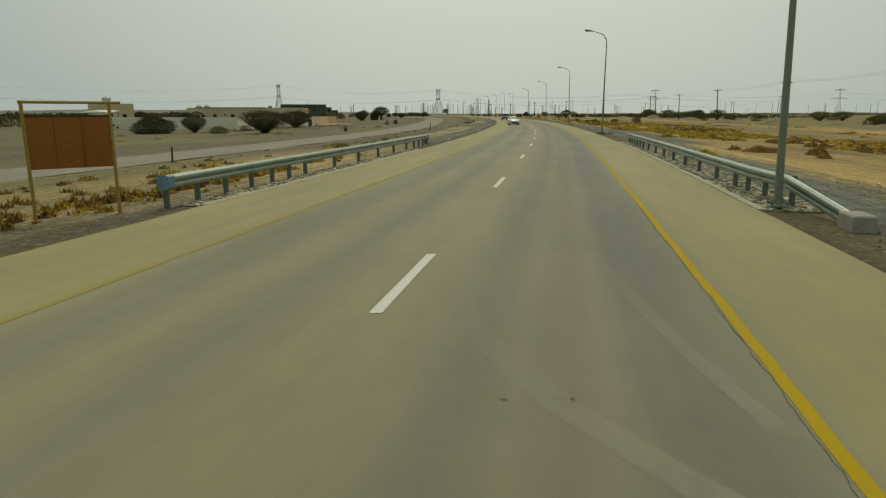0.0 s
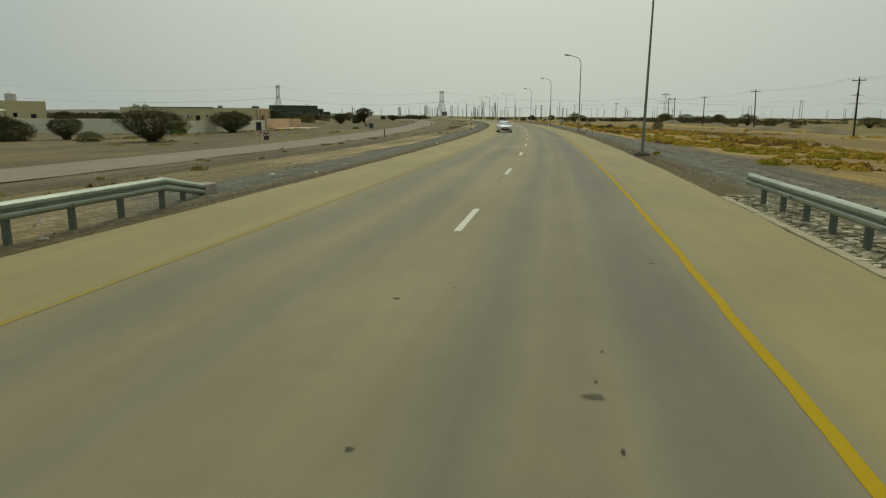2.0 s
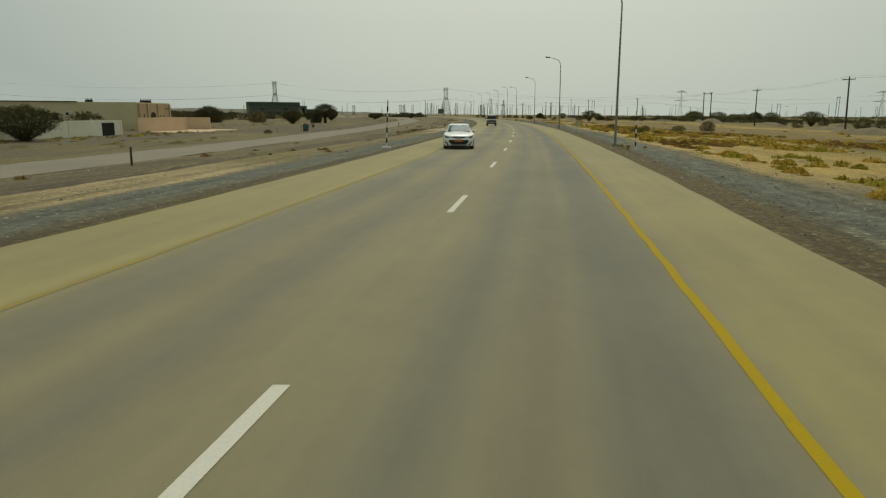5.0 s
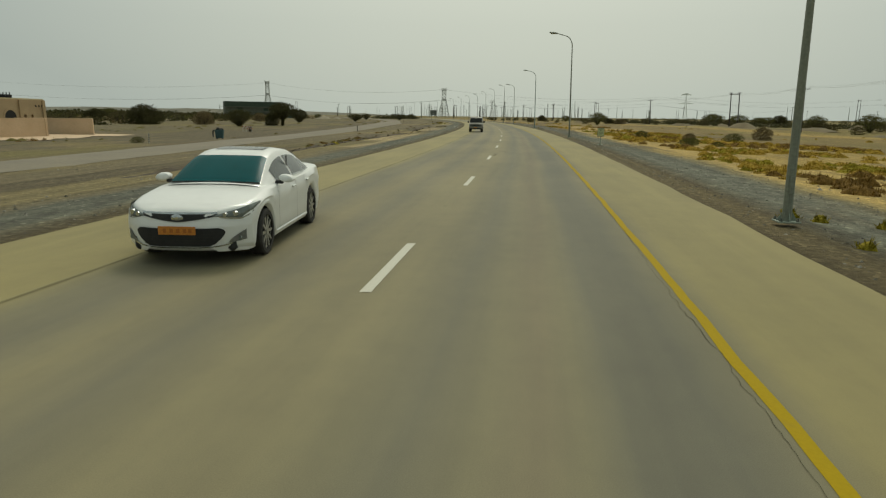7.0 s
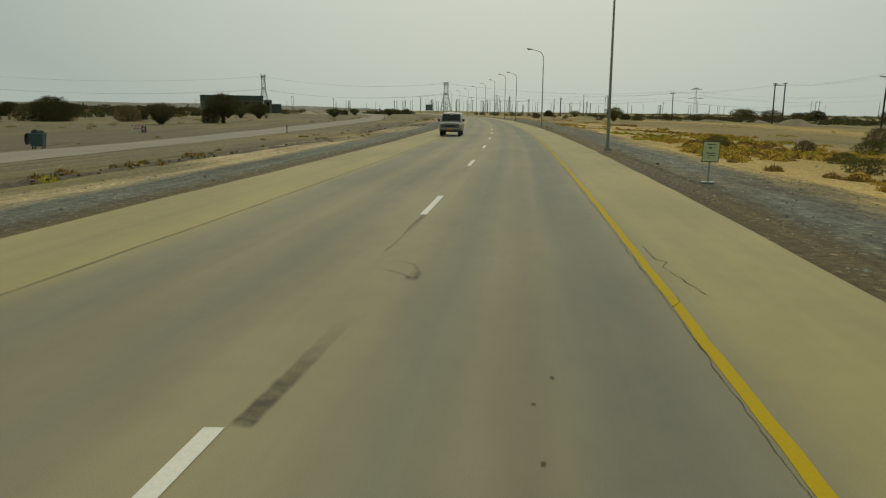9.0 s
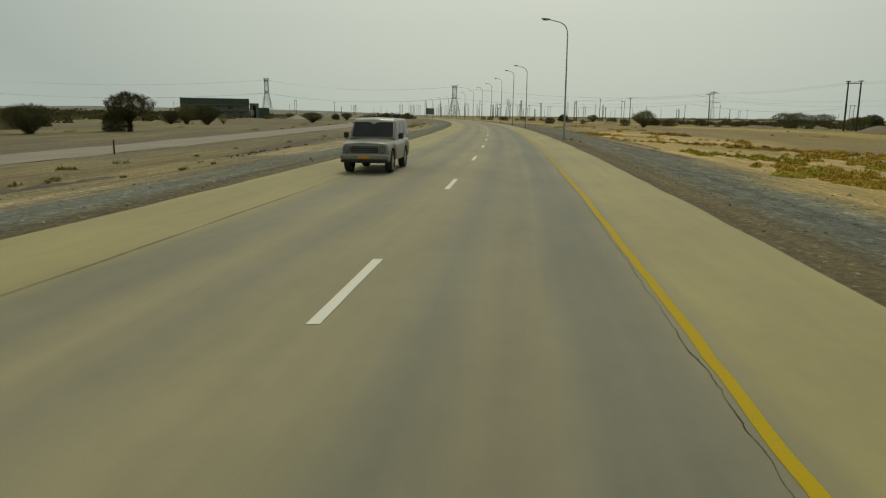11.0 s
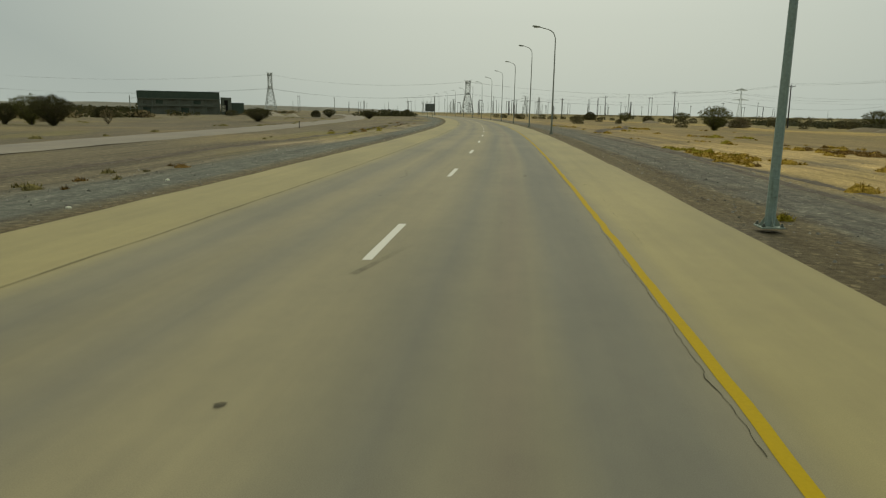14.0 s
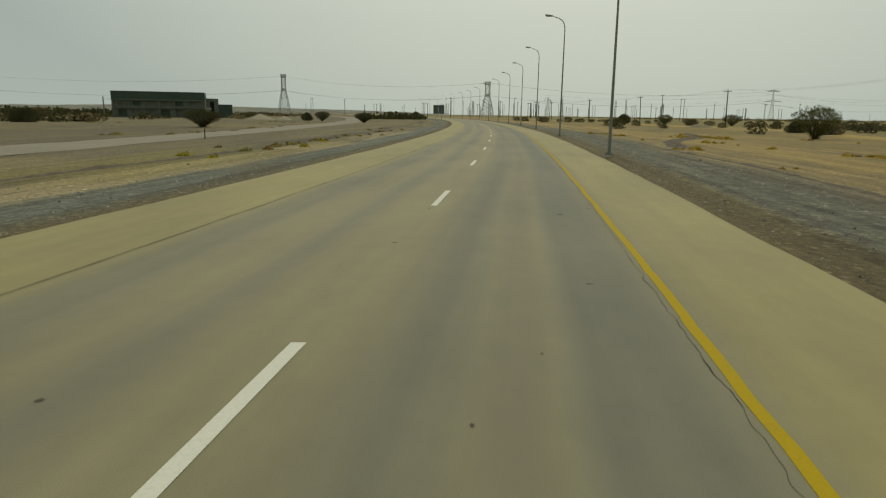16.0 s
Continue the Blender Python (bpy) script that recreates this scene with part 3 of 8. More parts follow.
# ---- ground, road and markings ----
def build_ground():
    fine = list(np.arange(-60, 420, 2.5))
    ss = [-399, -300, -200, -140, -100, -80] + fine + list(np.arange(420, 700, 10)) + list(np.arange(700, 1200, 50)) + [1300, 1500, 1800, 2200, 2590]
    right = [6.0, 6.6, 7.2, 8, 9, 10, 11, 12, 13.5, 15, 17, 20, 24, 29, 35, 42, 50, 60, 75, 95, 120, 150, 220, 350, 600, 1000, 1700, 2600]
    us = [-q for q in right[::-1]] + [-3, 0, 3] + right
    vs, uvs, fs = [], [], []
    for s in ss:
        for u in us:
            vs.append(at(s, u, ground_z(s, u)))
            uvs.append((u, s))
    k = len(us)
    for i in range(len(ss) - 1):
        for j in range(k - 1):
            fs.append((i * k + j, i * k + j + 1, (i + 1) * k + j + 1, (i + 1) * k + j))
    me = bpy.data.meshes.new("ground")
    me.from_pydata(vs, [], fs)
    layer = me.uv_layers.new(name="UVMap")
    for loop in me.loops:
        layer.data[loop.index].uv = uvs[loop.vertex_index]
    me.materials.append(M_GROUND)
    me.shade_smooth()
    return tagged(new("ground", me), "flat brown desert ground of gravel, sand and dry grass", "ground", kind="structure")


build_ground()
road = strip("road", 0, 0, -120, 1100, 2.0, 0.0, M_ROAD, wob=0.07, drop=0.12, cols=[EDGE_L, -5, HALF_L, -2, 0, 2, HALF_R, 5, EDGE_R])
tagged(road, "sand-dusted two-lane asphalt road with paved shoulders", "road", kind="structure")

SERVICE_S = [-60, 30, 90, 140, 180, 240, 280, 318, 393, 700, 1000]
SERVICE_U = [-24.0, -21.6, -20.2, -22.5, -25.0, -26.0, -26.2, -29.0, -31.5, -52.0, -80.0]


def build_service_road():
    vs, fs = [], []
    ss = list(np.arange(-60, 720, 3.0))
    offs = [-3.4, -1.7, 0, 1.7, 3.4]
    for s in ss:
        c = float(np.interp(s, SERVICE_S, SERVICE_U))
        for k, o in enumerate(offs):
            e = 0.25 * noise.noise((s * 0.3, o, 9.0)) if k in (0, 4) else 0
            u = c + o + e
            vs.append(at(s, u, ground_z(s, u) + (0.055 if k in (1, 2, 3) else 0.02)))
    for i in range(len(ss) - 1):
        for j in range(4):
            fs.append((i * 5 + j, i * 5 + j + 1, (i + 1) * 5 + j + 1, (i + 1) * 5 + j))
    me = bpy.data.meshes.new("service_road")
    me.from_pydata(vs, [], fs)
    me.materials.append(M_SERVICE)
    me.shade_smooth()
    return tagged(new("service_road", me), "narrow pale worn service road beside the main road", "road", kind="structure")


build_service_road()

for name, u, s0, s1, mat_, w in (("yellow_edge_line", HALF_R, -60, 900, M_YELLOW, 0.118), ("faded_edge_line", HALF_L, -60, 112, M_FADED, 0.13)):
    ob = strip(name, u - w / 2, u + w / 2, s0, s1, 0.4, 0.004, mat_, road, wob=0.026)
    tagged(ob, "worn yellow painted edge line" if mat_ is M_YELLOW else "nearly worn-off yellow edge line")

dash_geo = Geo()
dash_geo.add([(-0.07, 0, 0), (0.07, 0.02, 0), (0.068, 1.5, 0), (0.07, 3, 0), (-0.07, 2.98, 0), (-0.069, 1.5, 0)], [(0, 1, 2, 5), (5, 2, 3, 4)])
dash_mesh = dash_geo.mesh("lane_dash", M_WHITE)
DASH_0 = 6.745
for i in range(-4, 70):
    ob = new("lane_dash", dash_mesh)
    s = DASH_0 + 12 * i
    ob.parent = road
    ob.matrix_basis = Matrix.Translation(at(s, 0, 0.005)) @ Matrix.Rotation(heading(s + 1.5), 4, "Z")


# ---- cracks, seams and patches in the asphalt ----
def ribbon(name, s0, s1, u_of, width, material, z=0.006, step=0.12, label="", seed=0.0):
    geo = Geo()
    rows = []
    for s in np.arange(s0, s1, step):
        e = u_of(s)
        w = width * (0.30 + 1.5 * abs(noise.noise((s * 1.7, seed, 3.0))) + 0.3 * abs(noise.noise((s * 7.0, seed, 8.0))))
        rows.append([at(s, e - w / 2, z), at(s, e + w / 2, z)])
    geo.sweep(rows)
    return part(name, geo, material, road, label, fix=False)


def jag(u, amp, seed):
    return lambda s: u + amp * (0.9 * noise.noise((s * 0.35, seed, 0.0)) + 0.9 * noise.noise((s * 1.7, seed, 5.0)) + 0.75 * noise.noise((s * 4.3, seed, 9.0)) + 0.5 * noise.noise((s * 9.7, seed, 2.0)))


def blot(s, u, ds, du, material, seed, label=""):
    """A small uneven spot of film on the asphalt, feathered at its rim."""
    vs, uvs = [at(s, u, 0.0068)], [(0.5, 0.5)]
    for k in range(14):
        a = 2 * math.pi * k / 14
        r = 1 + 0.5 * noise.noise((math.cos(a) * 1.5, math.sin(a) * 1.5, seed))
        vs.append(at(s + math.sin(a) * ds * r, u + math.cos(a) * du * r, 0.0068))
        uvs.append((0.0, 0.5))
    me = bpy.data.meshes.new("oil_stain")
    me.from_pydata(vs, [], [(0, k + 1, (k + 1) % 14 + 1) for k in range(14)])
    layer = me.uv_layers.new(name="UVMap")
    for loop in me.loops:
        layer.data[loop.index].uv = uvs[loop.vertex_index]
    me.materials.append(material)
    ob = new("oil_stain", me)
    ob.parent = road
    return tagged(ob, label) if label else ob


for k, (s0, s1, u, amp) in enumerate(((-2, 16, 3.62, 0.03), (99, 118, 3.59, 0.035), (118, 134, 3.625, 0.025), (136, 166, 3.60, 0.026), (168, 190, 3.58, 0.03),
                                      (190, 216, 3.55, 0.035), (218, 226, 3.59, 0.03), (232, 246, 3.61, 0.022), (246, 290, 3.575, 0.035), (300, 360, 3.58, 0.03))):
    ribbon("crack", s0, s1, jag(u, amp * 1.1, k * 3.1), 0.0095, M_CRACK, step=0.07, seed=k, label="dark open crack along the edge line" if k == 0 else "")
for k, (s0, s1, u, amp) in enumerate(((52, 58, -0.05, 0.09), (147.2, 150.7, 0.0, 0.04), (159.8, 162.7, 0.0, 0.04), (201, 203.5, -4.3, 0.3))):
    ribbon("crack", s0, s1, jag(u, amp, 40 + k * 2.7), 0.012, M_CRACK, step=0.07, seed=20 + k)
ribbon("crack", 145.6, 148.3, lambda s: float(np.interp(s, [145.6, 146.1, 146.85, 146.9, 147.25, 147.4, 148.3], [4.14, 4.05, 3.93, 3.90, 4.05, 3.91, 3.89])) + 0.03 * noise.noise((s * 5.0, 7.0, 0.0)), 0.016, M_CRACK, step=0.06)
ribbon("crack", 145.0, 145.5, lambda s: float(np.interp(s, [145.0, 145.2, 145.5], [3.62, 3.74, 3.80])) + 0.02 * noise.noise((s * 6.0, 3.0, 0.0)), 0.014, M_CRACK, step=0.05)
ribbon("crack", 135.3, 136.6, lambda s: float(np.interp(s, [135.3, 136.6], [1.80, 1.67])) + 0.02 * noise.noise((s * 5.0, 11.0, 0.0)), 0.007, M_SEAM, step=0.06)
for s0, s1 in ((224.6, 226.0), (227.0, 228.9), (229.5, 231.0)):
    ribbon("crack", s0, s1, lambda s: 4.10 + 0.045 * max(0.0, s - 227.4) + 0.05 * noise.noise((s * 1.3, 3.0, 0.0)) + 0.06 * noise.noise((s * 4.0, 3.0, 0.0)), 0.009, M_SEAM, step=0.07)
g = Geo()
g.sweep([[at(45.95 + 0.06 * noise.noise((u * 2.0, 1.0, 0.0)) - 0.005 * (1 - abs(u + 0.8) / 1.9), u, 0.006), at(45.958 + 0.06 * noise.noise((u * 2.0, 1.0, 0.0)), u, 0.006)] for u in np.arange(-2.6, 1.0, 0.12)])
part("crack", g, M_SEAM, road, fix=False)


def stain_material(name, colour, strength, fade=True):
    """A thin film on the asphalt, uneven and feathered at its sides and, with fade, towards its far end."""
    m, n, l, p = new_mat(name)
    uv, x, y = uv_metres(n, l)
    side = math_node(n, l, "SUBTRACT", 1.0, math_node(n, l, "ABSOLUTE", math_node(n, l, "SUBTRACT", math_node(n, l, "MULTIPLY", x, 2.0), 1.0)))
    k0, k1 = (0, 0, 0), (1, 1, 1)
    mask = mixc(n, l, 1.0, ramp(n, l, side, [(0.0, k0), (0.45, k1)], True), ramp(n, l, y, [(0.0, k0), (0.06, k1), (0.35, (0.8, 0.8, 0.8)), (1.0, k0)] if fade else [(0.0, k1), (1.0, k1)]), "MULTIPLY")
    mask = mixc(n, l, 1.0, mask, ramp(n, l, noise_node(n, l, 5.0 if fade else 0.9, 7.0, rough=0.7), [(0.32, (0.25, 0.25, 0.25)), (0.6, k1)]), "MULTIPLY")
    amount = math_node(n, l, "MULTIPLY", mask, strength)
    p.inputs["Base Color"].default_value = (*colour, 1)
    p.inputs["Roughness"].default_value = 0.9
    p.inputs["Specular IOR Level"].default_value = 0.05
    clear = n.new("ShaderNodeBsdfTransparent")
    blend = n.new("ShaderNodeMixShader")
    l.new(amount, blend.inputs[0])
    l.new(clear.outputs[0], blend.inputs[1])
    l.new(p.outputs[0], blend.inputs[2])
    for node in n:
        if node.type == "OUTPUT_MATERIAL":
            l.new(blend.outputs[0], node.inputs["Surface"])
    return m


M_STAIN = stain_material("dark_oily_film", (0.060, 0.058, 0.048), 0.6)
M_FAINTSTAIN = stain_material("thin_rubber_film", (0.085, 0.080, 0.066), 0.34)
M_SEAMFILM = stain_material("worn_paving_joint", (0.070, 0.062, 0.042), 0.36, False)
M_DUSTTRAIL = stain_material("pale_dust_trail", (0.42, 0.39, 0.28), 0.42)
M_DIMSTAIN = stain_material("worn_rubber_film", (0.10, 0.092, 0.070), 0.14)
M_BLOT = stain_material("dark_tar_spot", (0.050, 0.047, 0.036), 0.62, False)
M_SCUFF = stain_material("spilt_white_paint", (0.50, 0.49, 0.42), 0.7, False)


def stain(name, line, width, material, label=""):
    """A film along a line of s, u places, width metres wide."""
    n = 4 * (len(line) - 1) + 1
    pts = [Vector((float(np.interp(k / 4, range(len(line)), [q[0] for q in line])), float(np.interp(k / 4, range(len(line)), [q[1] for q in line])), 0)) for k in range(n)]
    vs, uvs = [], []
    for k, q in enumerate(pts):
        d = (pts[min(k + 1, n - 1)] - pts[max(k - 1, 0)]).normalized()
        side = Vector((-d.y, d.x, 0)) * width * (0.5 + 0.12 * noise.noise((k * 0.7, width, 3.0)))
        for x in (0, 0.5, 1):
            e = q + side * (2 * x - 1)
            vs.append(at(e.x, e.y, 0.0072))
            uvs.append((x, k / (n - 1)))
    fs = [(3 * k + j, 3 * k + j + 1, 3 * k + j + 4, 3 * k + j + 3) for k in range(n - 1) for j in range(2)]
    me = bpy.data.meshes.new(name)
    me.from_pydata(vs, [], fs)
    layer = me.uv_layers.new(name="UVMap")
    for loop in me.loops:
        layer.data[loop.index].uv = uvs[loop.vertex_index]
    me.materials.append(material)
    ob = new(name, me)
    ob.parent = road
    return tagged(ob, label) if label else ob


seam_line = jag(HALF_L - 0.06, 0.03, 77)
stain("paving_seam", [(s_, seam_line(s_)) for s_ in np.arange(112, 420, 1.2)], 0.085, M_SEAMFILM, "dark paving joint along the shoulder")
stain("paving_seam", [(193.5, -0.80), (195.2, -0.42), (197.6, 0.06)], 0.036, M_SEAMFILM, "faint dark oblique paving joint")
stain("oil_stain", [(141.75, 0.16), (142.3, 0.19), (143.0, 0.22), (144.1, 0.27)], 0.20, M_STAIN, "dark oily film fading beside the lane dash")
stain("tyre_mark", [(145.75, 0.62), (145.95, 0.45), (146.1, 0.25), (146.25, 0.02)], 0.09, M_FAINTSTAIN, "faint curved tyre mark")
stain("tyre_mark", [(145.7, 0.66), (146.1, 0.66), (146.5, 0.52), (146.65, 0.30), (146.4, 0.06)], 0.07, M_FAINTSTAIN)
stain("oil_stain", [(145.65, 0.62), (146.2, 0.66)], 0.20, M_FAINTSTAIN)
stain("tyre_mark", [(150.7, 0.03), (149.6, 0.02), (148.5, -0.02)], 0.12, M_FAINTSTAIN)
stain("dust_trail", [(3.3, 3.3), (4.1, 2.62), (4.8, 2.02), (5.8, 1.40), (7.3, 0.74), (8.8, 0.30)], 0.34, M_DUSTTRAIL, "pale dusty tyre trail curving across the lane")
stain("dust_trail", [(4.6, 3.45), (6.2, 3.05), (9.0, 2.55), (13.0, 2.25)], 0.22, M_DUSTTRAIL)
stain("tyre_mark", [(221.9, 0.0), (222.6, 0.16), (223.9, 0.46)], 0.14, M_FAINTSTAIN)
stain("tyre_mark", [(233.8, -1.45), (234.6, -1.35), (236.6, -1.68), (239.0, -1.75)], 0.10, M_DIMSTAIN)
for k, (s, u, ds, du) in enumerate(((26.3, 0.01, 0.05, 0.10), (20.6, 2.34, 0.05, 0.04), (20.8, 2.29, 0.03, 0.03), (20.4, 2.94, 0.07, 0.08), (22.8, -1.32, 0.05, 0.07), (110.3, -0.03, 0.06, 0.07), (105.6, -0.37, 0.04, 0.07), (105.8, 0.42, 0.03, 0.05), (103.6, 1.73, 0.08, 0.02),
                                    (103.8, 2.44, 0.04, 0.05), (134.4, 0.54, 0.05, 0.05), (133.9, 3.11, 0.05, 0.09), (134.8, 2.0, 0.03, 0.02), (133.8, 2.05, 0.06, 0.03), (169.5, 1.86, 0.10, 0.06), (213.2, -0.57, 0.05, 0.08), (210.6, 2.42, 0.04, 0.05), (210.2, 0.72, 0.04, 0.05),
                                    (212.2, 3.39, 0.05, 0.04), (234.2, 3.34, 0.05, 0.06), (233.2, 2.82, 0.05, 0.07), (233.3, 4.13, 0.06, 0.09), (234.2, 3.85, 0.07, 0.05), (233.5, 2.25, 0.05, 0.02), (38.8, 0.60, 0.04, 0.06), (40.7, 3.19, 0.05, 0.10), (36.2, 2.17, 0.06, 0.03), (36.9, 2.26, 0.06, 0.03),
                                    (34.8, 0.57, 0.06, 0.06), (35.1, 2.29, 0.07, 0.03), (50.0, 1.52, 0.05, 0.05), (206.0, -4.0, 0.10, 0.04), (201.1, -2.82, 0.06, 0.10), (230.3, -0.04, 0.05, 0.08), (229.6, -1.21, 0.05, 0.08), (226.7, 3.27, 0.05, 0.05), (254.4, -0.05, 0.05, 0.09), (258.2, -0.03, 0.12, 0.04),
                                    (258.0, 2.77, 0.10, 0.14), (259.0, 3.46, 0.10, 0.10), (252.3, 2.83, 0.05, 0.10), (249.8, 2.18, 0.05, 0.03), (248.4, 1.68, 0.04, 0.04), (248.3, -1.41, 0.05, 0.07))):
    blot(s, u, ds * 0.8, du * 0.62, M_BLOT, k * 2.1 + 50)
# scuffs of spilt paint
for s_, u_, ds_, du_ in ((128.6, 1.84, 0.22, 0.03), (129.4, 1.86, 0.10, 0.02), (128.1, 1.30, 0.08, 0.02), (134.8, 1.24, 0.10, 0.05)):
    blot(s_, u_, ds_, du_, M_SCUFF, s_)
for k, (s, u, ds, du) in enumerate(((35.9, 2.15, 0.09, 0.17), (38.2, 0.0, 0.06, 0.09), (62.3, -0.02, 0.07, 0.07), (158.1, -0.01, 0.08, 0.08), (134.2, 0.0, 0.08, 0.07), (218.2, 0.0, 0.08, 0.08), (29.7, 3.59, 0.06, 0.09),
                                    (235.7, 2.43, 0.13, 0.10), (235.4, 2.42, 0.13, 0.12), (43.9, -0.9, 0.05, 0.05), (197.8, 4.15, 0.12, 0.05), (196.4, 3.32, 0.06, 0.04), (126.7, 1.92, 0.07, 0.03), (126.7, 1.65, 0.05, 0.03), (122.2, -0.02, 0.06, 0.09), (4.9, 1.55, 0.03, 0.05), (5.0, 2.05, 0.05, 0.03), (211.2, 2.06, 0.07, 0.03), (141.6, 2.15, 0.05, 0.03),
                                    (142.9, 2.25, 0.05, 0.03), (142.4, 2.10, 0.04, 0.03), (226.2, 1.8, 0.05, 0.03), (68.6, 1.3, 0.08, 0.04), (247.9, -2.4, 0.06, 0.06), (242.3, -0.06, 0.09, 0.10), (231.5, 3.9, 0.08, 0.04))):
    blot(s, u, ds * 0.75, du * 0.75, M_BLOT, k * 1.3)


# ---- crash barriers ----
BEAM = [(0.0, 0.31), (0.025, 0.302), (0.075, 0.262), (0.08, 0.245), (0.08, 0.205), (0.07, 0.190), (0.008, 0.165), (0.008, 0.145), (0.07, 0.120), (0.08, 0.105), (0.08, 0.065), (0.075, 0.048), (0.025, 0.008), (0.0, 0.0)]


def guardrail(side, spine, posts, label, blue_end=False):
    """side: +1 right of the road, -1 left. spine: rows of s, u, top height. posts: s values."""
    rail = thing("guardrail", label, "guardrail", "roadside crash barriers")
    ss = [q[0] for q in spine]
    us = [q[1] for q in spine]
    zs = [q[2] for q in spine]
    rows = []
    for s in sorted(set(list(np.arange(ss[0], ss[-1], 1.0)) + ss)):
        u, z = float(np.interp(s, ss, us)), float(np.interp(s, ss, zs))
        ring = [at(s, u - side * d, z - 0.31 + h) for d, h in BEAM]
        ring += [at(s, u - side * (d - 0.012), z - 0.31 + h) for d, h in BEAM[::-1]]
        rows.append(ring)
    geo = Geo()
    geo.sweep(rows, closed=True, cap=True)
    part("beam", geo, M_GALV, rail, "corrugated galvanised steel beam")
    g = Geo()
    g.box((0, 0, 0.0), (0.12, 0.09, 1.1), 0.008)
    g.box((-side * 0.09, 0, 0.38), (0.06, 0.10, 0.26), 0.006)
    pm = g.mesh("post", M_RAILPOST)
    for s in posts:
        u, z = float(np.interp(s, ss, us)), float(np.interp(s, ss, zs))
        ob = new("post", pm)
        ob.parent = rail
        ob.matrix_basis = Matrix.Translation(at(s, u + side * 0.12, z - 0.56)) @ Matrix.Rotation(heading(s), 4, "Z")
    g = Geo()
    g.tube([(0, 0, 0), (-side * 0.025, 0, 0)], 0.016, 6)
    bolt = g.mesh("splice_bolt", M_RAILPOST)
    for s in np.arange(ss[0] + 4.0, ss[-1] - 3, 4.0):
        u, z = float(np.interp(s, ss, us)), float(np.interp(s, ss, zs))
        for dz in (0.08, 0.23):
            ob = new("splice_bolt", bolt)
            ob.parent = rail
            ob.matrix_basis = Matrix.Translation(at(s, u - side * 0.078, z - 0.31 + dz)) @ Matrix.Rotation(heading(s), 4, "Z")
    if blue_end:
        g = Geo()
        rows = []
        for k in range(7):
            a = math.pi * k / 6
            rows.append([at(ss[0] - 0.02 - 0.16 * math.sin(a), us[0] - side * (0.05 - 0.11 * (1 - math.cos(a)) / 1.0 + 0.03) , zs[0] + 0.01 - h) for h in (0.0, 0.08, 0.16, 0.24, 0.33)])
        g.sweep(rows)
        g.box((0, 0, 0), (0.10, 0.30, 0.30), 0.03, Matrix.Translation(at(ss[0] + 0.12, us[0] - side * 0.05, zs[0] - 0.155)) @ Matrix.Rotation(heading(ss[0]), 4, "Z"))
        part("end_cap", g, M_BLUEPAINT, rail, "rounded blue-painted rail end", smooth=True)
    else:
        g = Geo()
        s, u, z = ss[0] if side < 0 else ss[-1], us[-1], zs[-1]
        g.box((0, 0, 0), (0.03, 0.10, 0.33), 0.01, Matrix.Translation(at(ss[-1], us[-1] - side * 0.05, zs[-1] - 0.155)) @ Matrix.Rotation(heading(ss[-1]), 4, "Z"))
        part("end_plate", g, M_GALV, rail)
    return rail


guardrail(-1, [(13.5, -6.92, 0.72), (30, -6.98, 0.70), (44.5, -7.05, 0.68), (47.4, -7.75, 0.22)],
          [13.7, 15.0, 16.4, 17.9, 19.3, 20.6, 22.0, 25.1, 28.3, 31.6, 34.8, 38.0, 40.2, 41.7, 43.1, 44.6, 46.0], "grey corrugated crash barrier with a blue-painted rounded end", True)
guardrail(1, [(13.7, 7.35, 0.22), (16.4, 7.0, 0.68), (18.5, 6.78, 0.70), (30, 6.72, 0.70), (49.0, 6.72, 0.69)],
          [16.4, 17.9, 19.2, 20.5, 22.8, 25.5, 28.2, 30.9, 33.6, 36.3, 39.0, 41.2, 42.6, 44.0, 45.3, 46.7, 48.1], "grey corrugated crash barrier sloping down into a concrete block")


def concrete_block(s, u, size, material, label):
    g = Geo()
    g.box((0, 0, size[2] / 2 - 0.06), size, 0.03)
    ob = part("concrete_block", g, material)
    ob.matrix_basis = Matrix.Translation(at(s, u, ground_z(s, u))) @ Matrix.Rotation(heading(s), 4, "Z")
    return tagged(ob, label, "concrete block", "barrier anchor blocks")


